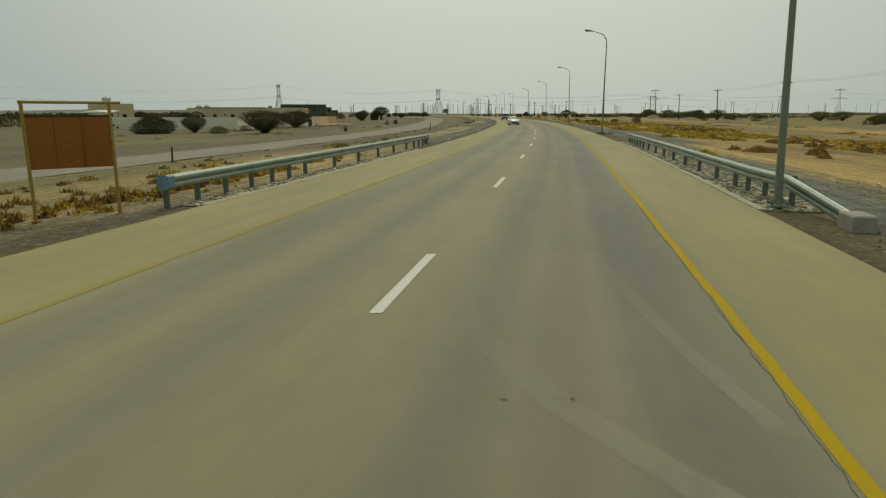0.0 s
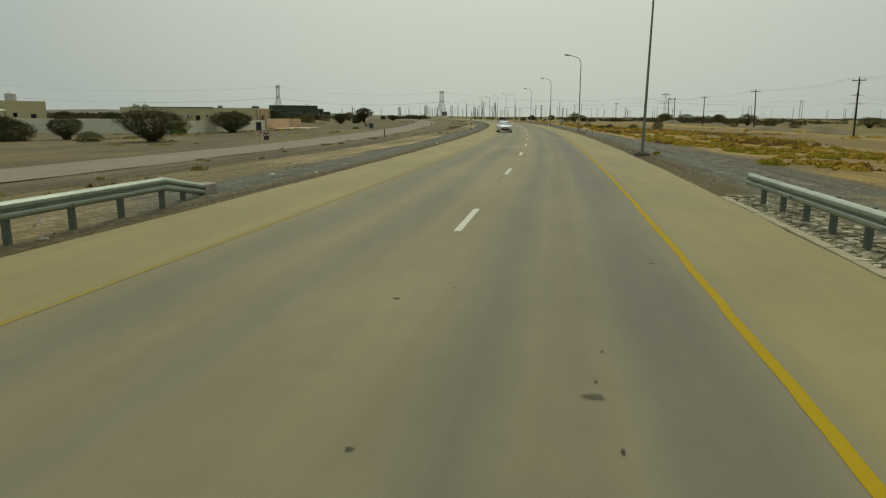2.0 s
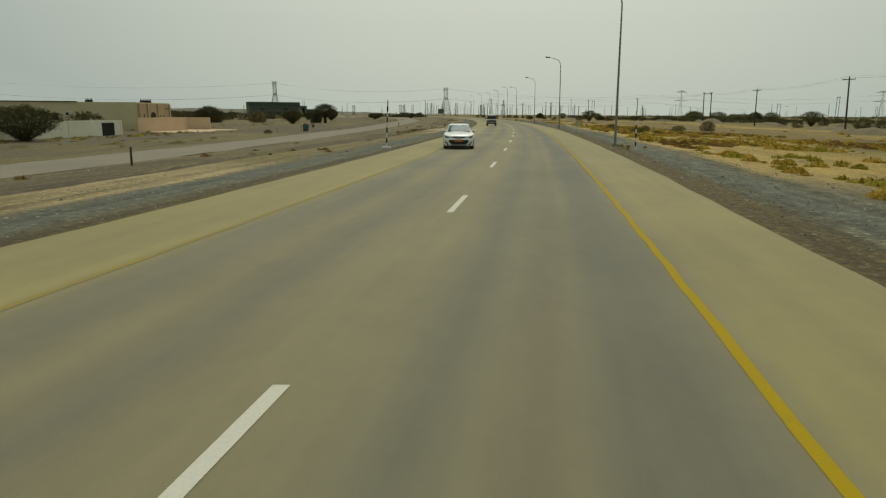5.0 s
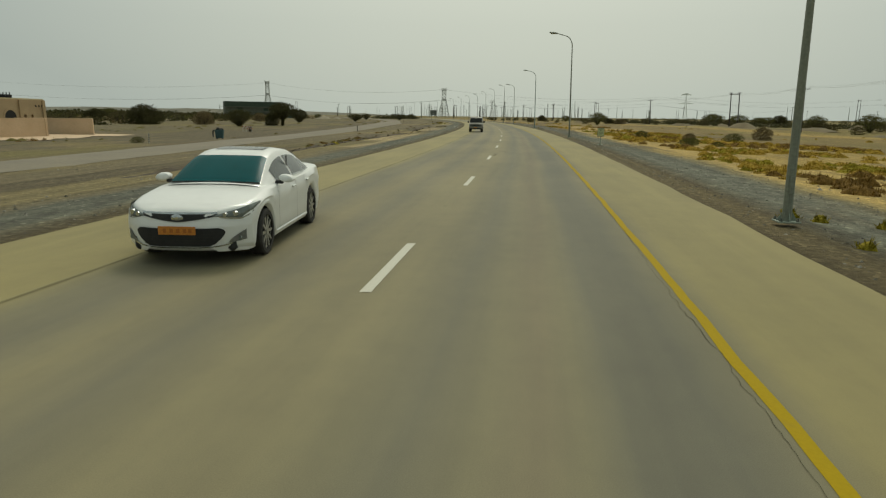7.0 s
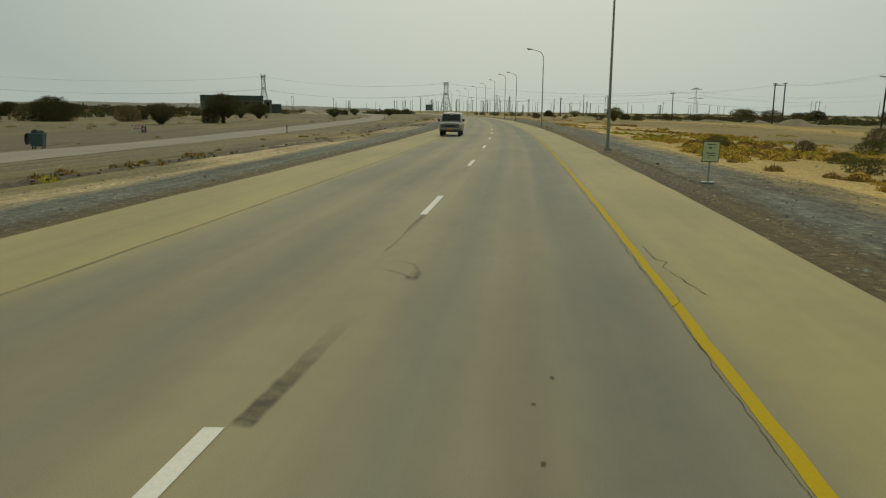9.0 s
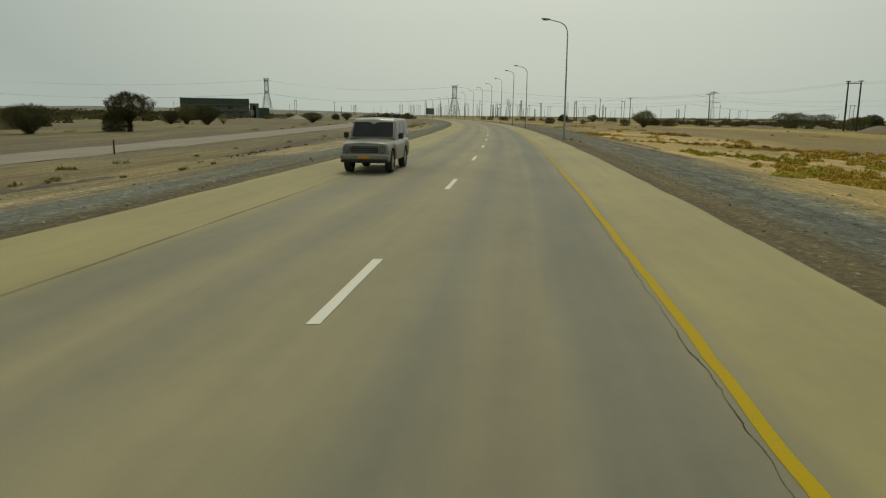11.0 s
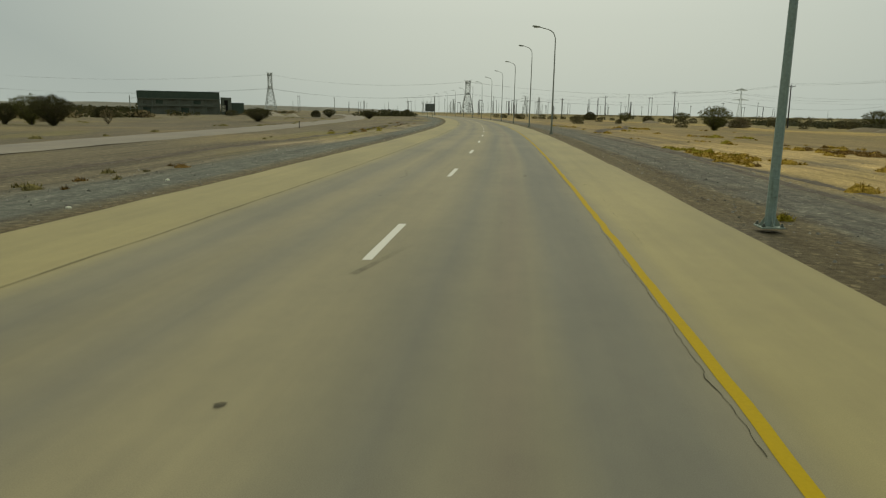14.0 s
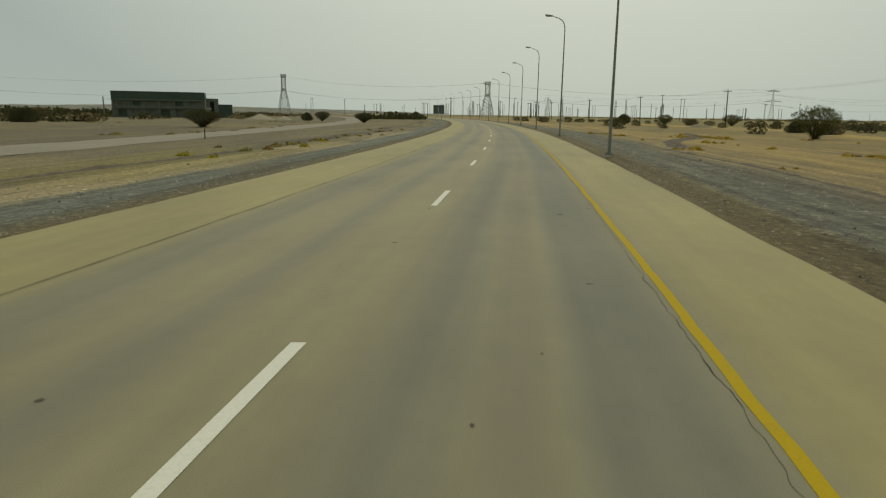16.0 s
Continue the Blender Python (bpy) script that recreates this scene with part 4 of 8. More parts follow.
def stone_apron(name, side, s0, s1, u0, u1, seed):
    """Flat stones pitched in mortar under a crash barrier, with a pale kerb along the asphalt."""
    r = random.Random(seed)
    bed = strip(name, 0, 0, s0, s1, 1.0, -0.030, M_MORTAR, cols=[side * u0, side * (u0 + u1) / 2, side * u1] if side > 0 else [side * u1, side * (u0 + u1) / 2, side * u0])
    tagged(bed, "strip of pale flat stones pitched in mortar under the crash barrier", "stone paving", kind="structure")
    kinds = []
    for k in range(6):
        g = Geo()
        n = r.choice((5, 6, 7))
        ring = [(math.cos(2 * math.pi * (j + r.uniform(-0.3, 0.3)) / n) * r.uniform(0.65, 1.2), math.sin(2 * math.pi * (j + r.uniform(-0.3, 0.3)) / n) * r.uniform(0.65, 1.2)) for j in range(n)]
        g.sweep([[(x, y, -0.03) for x, y in ring], [(x, y, 0.030) for x, y in ring], [(x * 0.88, y * 0.88, 0.038 + r.uniform(-0.014, 0.014)) for x, y in ring]], closed=True, cap=True)
        kinds.append(g.mesh("stone", M_PITCH))
    rest, count = Geo(), 0
    s = s0 + 0.15
    while s < s1 - 0.1:
        u = u0 + 0.12
        while u < u1 - 0.05:
            a, b, spin = r.uniform(0.06, 0.17), r.uniform(0.045, 0.11), r.uniform(-1.2, 1.2)
            m = Matrix.Translation(at(s + r.uniform(-0.08, 0.08), side * (u + r.uniform(-0.04, 0.04)), -0.030 + r.uniform(-0.022, 0.004))) @ Matrix.Rotation(heading(s) + spin, 4, "Z") @ Matrix.Rotation(r.uniform(-0.16, 0.16), 4, "X") @ Matrix.Diagonal((b, a, 1, 1))
            me = r.choice(kinds)
            if s < s0 + (s1 - s0) * 0.5 and count < 280:
                ob = new("stone", me)
                ob.parent, ob.matrix_basis = bed, m
                count += 1
            else:
                rest.add([v.co for v in me.vertices], [tuple(f.vertices) for f in me.polygons], m)
            u += b * 2 + r.uniform(0.0, 0.05)
        s += 0.21
    tagged(part("pitched_stones", rest, M_PITCH, bed, fix=False), "more flat stones pitched in mortar", kind="stuff")
    g = Geo()
    g.box((0, 0, 0), (0.20, 0.985, 0.16), 0.015)
    kerb = g.mesh("kerbstone", M_KERB)
    for k in np.arange(s0, s1 - 0.5, 1.0):
        ob = new("kerbstone", kerb)
        ob.parent = bed
        ob.matrix_basis = Matrix.Translation(at(k + 0.5, side * (u0 - 0.04 + r.uniform(-0.015, 0.015)), -0.068 + r.uniform(-0.010, 0.006))) @ Matrix.Rotation(heading(k) + r.uniform(-0.012, 0.012), 4, "Z")


M_MORTAR = surface("sandy_mortar", (0.150, 0.138, 0.080), (0.270, 0.240, 0.150), 2.0, 18.0, 0.95, bumpy=0.6)
M_PITCH = leaf_material("pale_pitched_stone", (0.180, 0.165, 0.105), (0.345, 0.312, 0.212), (0.540, 0.500, 0.375), 0.0)
for node in M_PITCH.node_tree.nodes:
    if node.type == "NEW_GEOMETRY":
        vary = M_PITCH.node_tree.nodes.new("ShaderNodeObjectInfo")
        mixed = M_PITCH.node_tree.nodes.new("ShaderNodeMath")
        mixed.operation = "ADD"
        wrap = M_PITCH.node_tree.nodes.new("ShaderNodeMath")
        wrap.operation = "FRACT"
        target = node.outputs["Random Per Island"].links[0].to_socket
        M_PITCH.node_tree.links.new(node.outputs["Random Per Island"], mixed.inputs[0])
        M_PITCH.node_tree.links.new(vary.outputs["Random"], mixed.inputs[1])
        M_PITCH.node_tree.links.new(mixed.outputs[0], wrap.inputs[0])
        M_PITCH.node_tree.links.new(wrap.outputs[0], target)
        break
M_KERB = surface("pale_concrete_kerb", (0.37, 0.325, 0.195), (0.46, 0.41, 0.265), 1.5, 25.0, 0.9, bumpy=0.4)
stone_apron("stone_apron_left", -1, 14.0, 38.0, 6.36, 7.02, 5)
stone_apron("stone_apron_right", 1, 15.5, 50.0, 6.30, 7.70, 6)
concrete_block(13.45, 7.32, (0.42, 0.72, 0.36), M_CONCRETE, "pale dusty concrete anchor block at the barrier's end")
concrete_block(47.6, -7.85, (0.42, 0.62, 0.34), M_CONCRETE, "pale dusty concrete anchor block at the barrier's end")


# ---- street lamps ----
def street_lamp(height, reach, group, steel, label):
    """Tapered mast that bends over into a short rising arm; height and reach are those of the head's tip."""
    lamp = thing("street_lamp", label, "street lamp", group)
    g = Geo()
    mast = height - 1.32
    path, rad = [(0, 0, 0.03)], [0.092]
    for k in range(1, 8):
        path.append((0, 0, mast * k / 7))
        rad.append(0.090 - 0.042 * k / 7)
    for x, z in ((0.02, 0.25), (0.10, 0.52), (0.23, 0.74), (0.42, 0.91), (0.68, 1.03), (1.0, 1.12)):
        path.append((-x * (reach - 0.75) / 1.45, 0, mast + z))
        rad.append(0.046 - 0.008 * x)
    path.append((-(reach - 0.75), 0, mast + 1.24))
    rad.append(0.037)
    g.tube(path, rad, 10)
    part("pole", g, steel, lamp, smooth=True)
    end = Vector(path[-1])
    g = Geo()
    rows = []
    for k, (x, w, h) in enumerate(((0.05, 0.04, 0.05), (-0.05, 0.09, 0.09), (-0.25, 0.14, 0.12), (-0.5, 0.15, 0.11), (-0.68, 0.11, 0.08), (-0.74, 0.04, 0.03))):
        rows.append([(end.x + x, w * math.cos(2 * math.pi * j / 10), end.z + 0.02 - 0.12 * x + h * math.sin(2 * math.pi * j / 10) * 0.8) for j in range(10)])
    g.sweep(rows, closed=True, cap=True)
    head = part("luminaire", g, steel, lamp, "flattened dark lamp head", smooth=True)
    g = Geo()
    g.box((end.x - 0.40, 0, end.z - 0.028), (0.42, 0.2, 0.03), 0.012)
    part("lens", g, M_LAMPGLASS, head, "dull glass lens")
    g = Geo()
    g.box((0, 0, 0.02), (0.42, 0.42, 0.03), 0.006)
    part("base_plate", g, M_GALV, lamp, "square steel base plate")
    for x in (-1, 1):
        for y in (-1, 1):
            g = Geo()
            g.tube([(x * 0.16, y * 0.16, 0.0), (x * 0.16, y * 0.16, 0.10)], 0.02, 6)
            g.tube([(x * 0.16, y * 0.16, 0.035), (x * 0.16, y * 0.16, 0.065)], 0.035, 6)
            part("bolt", g, M_RAILPOST, lamp)
    for k in range(4):
        g = Geo()
        a = k * math.pi / 2
        q = [(0.10, -0.006, 0.035), (0.20, -0.006, 0.035), (0.10, -0.006, 0.20), (0.10, 0.006, 0.035), (0.20, 0.006, 0.035), (0.10, 0.006, 0.20)]
        g.add(q, [(0, 1, 2), (5, 4, 3), (0, 3, 4, 1), (1, 4, 5, 2), (2, 5, 3, 0)], Matrix.Rotation(a, 4, "Z"))
        part("gusset", g, M_GALV, lamp)
    g = Geo()
    g.box((0, -0.108, 0.75), (0.10, 0.02, 0.35), 0.008)
    part("access_door", g, steel, lamp)
    return lamp


def footing(s, u, seed):
    """Broken concrete collar round the foot of a lamp, with loose lumps."""
    g = Geo()
    rows = []
    for r, z in ((0.50, -0.15), (0.46, 0.05), (0.40, 0.20), (0.05, 0.21)):
        rows.append([((r + 0.10 * noise.noise((math.cos(a) * 3, math.sin(a) * 3, seed))) * math.cos(a), (r + 0.10 * noise.noise((math.cos(a) * 3, math.sin(a) * 3, seed))) * math.sin(a),
                      z + 0.05 * noise.noise((math.cos(a) * 4, math.sin(a) * 4, seed + r))) for a in [2 * math.pi * k / 18 for k in range(18)]])
    g.sweep(rows, closed=True, cap=True)
    r_ = random.Random(int(seed * 10) + 3)
    for k in range(26):
        a, d, q = r_.uniform(0, 6.283), r_.uniform(0.45, 0.85), r_.uniform(0.04, 0.11)
        g.box((math.cos(a) * d, math.sin(a) * d, q * 0.3), (q * 1.4, q, q * 0.9), q * 0.25, Matrix.Rotation(0, 4, "Z"))
    ob = part("lamp_footing", g, M_FOOTING, smooth=False)
    ob.matrix_basis = Matrix.Translation(at(s, u, ground_z(s, u) - 0.06))
    return tagged(ob, "broken dark concrete footing under a street lamp", "footing", "lamp footings")


LAMP_S = [16.0, 68.9, 121.2, 174.0, 226.5, 278.8]
LAMP_U = {16.0: 6.70, 68.9: 6.75, 121.2: 7.02, 174.0: 6.78, 226.5: 6.74, 278.8: 6.66}
LAMP_LEAN = {16.0: -1.6, 68.9: 0.3, 121.2: -0.6, 174.0: -1.0, 226.5: -0.8, 278.8: -0.3}
TALL_S = [309, 338.5, 366, 393.5, 421, 449, 477, 505, 533, 561, 589, 617, 645, 673]
lamp_a = street_lamp(10.1, 2.25, "street lamps along the road", M_LAMP, "tall grey-green steel street lamp with a curved arm")
lamp_b = street_lamp(11.3, 1.95, "street lamps along the road", M_LAMP, "tall grey-green steel street lamp with a curved arm")
lamp_c = street_lamp(10.1, 2.25, "street lamps along the road", M_LAMPTEAL, "tall pale teal steel street lamp with a curved arm")
for master, places in ((lamp_a, [q for q in LAMP_S if q != 226.5]), (lamp_c, [226.5]), (lamp_b, TALL_S)):
    for i, s in enumerate(places):
        m = Matrix.Translation(at(s, LAMP_U.get(s, 6.7), ground_z(s, 6.7) + 0.08)) @ Matrix.Rotation(heading(s), 4, "Z") @ Matrix.Rotation(radians(LAMP_LEAN.get(s, 0.0)), 4, "Y")
        if i == 0:
            master.matrix_basis = m
        else:
            copy_thing(master, m)
for i, s in enumerate(LAMP_S[1:2]):
    footing(s, LAMP_U.get(s, 6.7), i * 2.3)


# ---- rusty sign frame ----
def rusty_sign():
    a, b = Vector((-8.53, 11.48, 0)), Vector((-7.55, 12.71, 0))
    d = (b - a).normalized()
    w = (b - a).length
    m = Matrix.Translation((a.x, a.y, ground_at(a.x, a.y))) @ Matrix.Rotation(math.atan2(d.y, d.x), 4, "Z")
    ob = thing("sign_frame", "rust-brown sheet metal sign seen from behind on two ochre tube posts", "sign", m=m)
    top = 2.42
    for x in (0, w):
        g = Geo()
        g.tube([(x, 0, -0.2), (x, 0, top)], 0.036, 10)
        part("post", g, M_OCHRE, ob, smooth=True)
        g = Geo()
        g.box((x, 0, 0.03), (0.16, 0.16, 0.03), 0.006)
        part("foot_plate", g, M_RUST, ob)
    g = Geo()
    g.tube([(-0.05, 0, top - 0.03), (w + 0.22, 0, top - 0.03)], 0.03, 10)
    part("top_rail", g, M_OCHRE, ob, smooth=True)
    for k in range(3):
        g = Geo()
        x0 = 0.03 + (w - 0.06) * k / 3
        g.box((x0 + (w - 0.06) / 6, 0, 1.59), ((w - 0.06) / 3 - 0.012, 0.015, 1.04), 0.004)
        part("panel", g, M_RUST, ob, "rust-brown metal panel")
    for x in (0.03 + (w - 0.06) / 3, 0.03 + 2 * (w - 0.06) / 3):
        g = Geo()
        g.box((x, -0.02, 1.59), (0.035, 0.03, 1.04), 0.005)
        part("stiffener", g, M_RUST, ob)
    g = Geo()
    g.box((w / 2, -0.005, 2.125), (w - 0.04, 0.035, 0.03), 0.006)
    part("panel_rail", g, M_BLACK, ob)
    return ob


rusty_sign()


# ---- small roadside signs and posts ----
def marker_post(s, u, height, base):
    z = ground_z(s, u)
    ob = thing("marker_post", "black-and-white banded roadside marker post", "marker post", "banded marker posts", Matrix.Translation(at(s, u, z)) @ Matrix.Rotation(radians(2.5 if u < 0 else -2.0), 4, "Y"))
    n = 9
    for k in range(n):
        g = Geo()
        z0, z1 = height * k / n, height * (k + 1) / n
        g.tube([(0, 0, z0), (0, 0, z1)], 0.045, 10)
        part("band", g, M_POSTWHITE if k % 2 == 0 else M_BLACK, ob)
    if base:
        g = Geo()
        g.box((0, 0, 0.03), (0.5, 0.36, 0.14), 0.03)
        part("base", g, M_POSTWHITE, ob, "white concrete base block")
    g = Geo()
    g.tube([(0, 0, height), (0, 0, height + 0.03)], [0.05, 0.03], 10)
    part("cap", g, M_BLACK, ob)
    return ob


marker_post(116.6, -7.35, 2.85, True)
marker_post(118.1, 7.85, 2.30, False)


def notice_sign():
    s, u = 158.9, 7.78
    ob = thing("notice_sign", "pale lime notice board with dark lettering on a short steel post", "sign", m=Matrix.Translation(at(s, u, ground_z(s, u))) @ Matrix.Rotation(heading(s) - radians(6), 4, "Z"))
    g = Geo()
    g.tube([(0, 0.02, 0), (0, 0.02, 1.28)], 0.03, 8)
    part("post", g, M_GALV, ob, smooth=True)
    g = Geo()
    g.box((0, 0, 0.03), (0.40, 0.22, 0.05), 0.01)
    part("foot_plate", g, M_GALV, ob)
    g = Geo()
    g.box((0, -0.02, 0.98), (0.50, 0.02, 0.64), 0.006)
    board = part("board", g, M_SIGNEDGE, ob, "dark-edged board")
    g = Geo()
    g.box((0, -0.034, 0.98), (0.46, 0.006, 0.59), 0.002)
    part("face", g, M_SIGNFACE, board, "pale lime sign face")
    for x, z, w, h in ((0, 1.20, 0.25, 0.03), (-0.03, 1.10, 0.10, 0.045), (0.09, 1.11, 0.05, 0.025), (0.0, 0.94, 0.28, 0.03), (0.02, 0.87, 0.22, 0.025), (-0.05, 0.80, 0.10, 0.018)):
        g = Geo()
        g.box((x, -0.040, z), (w, 0.005, h), 0.001)
        part("text_bar", g, M_SIGNTEXT, board)
    return ob


notice_sign()


def panel_sign():
    s, u = 434, -9.2
    ob = thing("road_sign", "large dark road sign panel on two posts, far along the road", "road sign", m=Matrix.Translation(at(s, u, ground_z(s, u))) @ Matrix.Rotation(heading(s), 4, "Z"))
    for x in (-0.85, 0.85):
        g = Geo()
        g.tube([(x, 0, -0.2), (x, 0, 4.6)], 0.07, 8)
        part("post", g, M_GALV, ob)
    for k in range(4):
        g = Geo()
        g.box((-1.2 + 0.8 * k, -0.09, 3.35), (0.77, 0.05, 2.5), 0.01)
        part("panel", g, M_SIGNBACK, ob)
    for z in (2.6, 4.1):
        g = Geo()
        g.box((0, -0.03, z), (3.1, 0.05, 0.10), 0.01)
        part("cross_rail", g, M_GALV, ob)
    return ob


panel_sign()


def short_post(s, u, h):
    g = Geo()
    g.tube([(0, 0, -0.1), (0.02, 0, h)], [0.05, 0.045], 8)
    ob = part("short_post", g, M_WOOD, smooth=True)
    ob.matrix_basis = Matrix.Translation(at(s, u, ground_z(s, u)))
    return tagged(ob, "short dark post beside the service road", "post", "short dark posts")


for s, u, h in ((31, -18.0, 0.75), (104, -16.2, 0.8), (205, -21.5, 0.85), (296, -23.4, 0.8)):
    short_post(s, u, h)


# ---- power poles and lines ----
def utility_pole(height):
    ob = thing("utility_pole", "dark wooden power pole with a cross-arm and insulators", "power pole", "wooden power poles")
    g = Geo()
    g.tube([(0, 0, -0.3), (0, 0, height * 0.5), (0, 0, height)], [0.17, 0.14, 0.11], 10)
    part("pole", g, M_WOOD, ob, smooth=True)
    g = Geo()
    g.box((0, 0.12, height - 0.35), (2.2, 0.10, 0.13), 0.01)
    part("crossarm", g, M_WOOD, ob)
    for x in (-1.0, 0.0, 1.0):
        g = Geo()
        z = height - 0.28 if x else height
        rows = []
        for r, dz in ((0.03, 0.0), (0.03, 0.12), (0.08, 0.13), (0.08, 0.17), (0.05, 0.18), (0.07, 0.22), (0.03, 0.27)):
            rows.append([(x + r * math.cos(2 * math.pi * j / 8), 0.12 * (x != 0) + r * math.sin(2 * math.pi * j / 8), z + dz) for j in range(8)])
        g.sweep(rows, closed=True, cap=True)
        part("insulator", g, M_INSUL, ob)
    for x in (-0.6, 0.6):
        g = Geo()
        g.rod((x, 0.14, height - 0.38), (0, 0.10, height - 1.1), 0.02, 4)
        part("brace", g, M_GALV, ob)
    return ob


def h_pole(height):
    ob = thing("twin_pole", "pair of dark wooden power poles joined by a cross-arm", "power pole", "wooden power poles")
    for x in (-1.25, 1.25):
        g = Geo()
        g.tube([(x, 0, -0.3), (x, 0, height * 0.5), (x, 0, height)], [0.19, 0.16, 0.13], 10)
        part("pole", g, M_WOOD, ob, smooth=True)
        g = Geo()
        g.box((x, 0, height + 0.1), (0.9, 0.2, 0.18), 0.02)
        part("pole_cap", g, M_WOOD, ob)
    g = Geo()
    g.box((0, 0.14, height - 0.3), (3.2, 0.12, 0.16), 0.01)
    part("crossarm", g, M_WOOD, ob)
    for x in (-0.7, 0, 0.7):
        g = Geo()
        g.tube([(x, 0.14, height - 0.22), (x, 0.14, height + 0.05)], [0.07, 0.05], 8)
        part("insulator", g, M_INSUL, ob)
    return ob


POLES = [(52.6, 48.0), (50.3, 100.0), (48.1, 153.5), (45.6, 207.0), (43.9, 264.8), (41.0, 319.5), (22.0, 379.0), (1.0, 436.4), (-22.0, 493.0), (-45.0, 549.0), (-70.0, 604.0)]
pole_a = utility_pole(9.7)
pole_a["placed"] = 0
pole_tops = []
first = True
for i, (x, y) in enumerate(POLES):
    nx, ny = POLES[min(i + 1, len(POLES) - 1)]
    px_, py_ = POLES[max(i - 1, 0)]
    a = math.atan2(-(nx - px_), ny - py_)
    z = ground_at(x, y)
    m = Matrix.Translation((x, y, z)) @ Matrix.Rotation(a, 4, "Z") @ Matrix.Rotation(radians(-1.8), 4, "Y")
    if i == 5:
        h_pole(9.9).matrix_basis = m
    elif first:
        pole_a.matrix_basis, first = m, False
    else:
        copy_thing(pole_a, m @ pose(0, 0, 0, 0.5 * math.sin(i * 2.1), 0.7 * math.sin(i * 3.7), 0))
    pole_tops.append(m)


def hang(geo, a, b, sag, r, n=10):
    pts = []
    for k in range(n + 1):
        t = k / n
        q = a.lerp(b, t)
        q.z -= sag * 4 * t * (1 - t)
        pts.append(q)
    geo.tube(pts, r, 3, cap=False)


for x in (-1.0, 0.0, 1.0):
    g = Geo()
    for m0, m1 in zip(pole_tops, pole_tops[1:]):
        a = m0 @ Vector((x, 0.12 if x else 0, 9.65 if x else 9.95))
        b = m1 @ Vector((x, 0.12 if x else 0, 9.65 if x else 9.95))
        hang(g, a, b, 0.75, 0.011)
    tagged(part("power_line", g, M_WIRE, fix=False), "thin sagging overhead wire along the wooden poles", "power line", "overhead wires on the wooden poles")


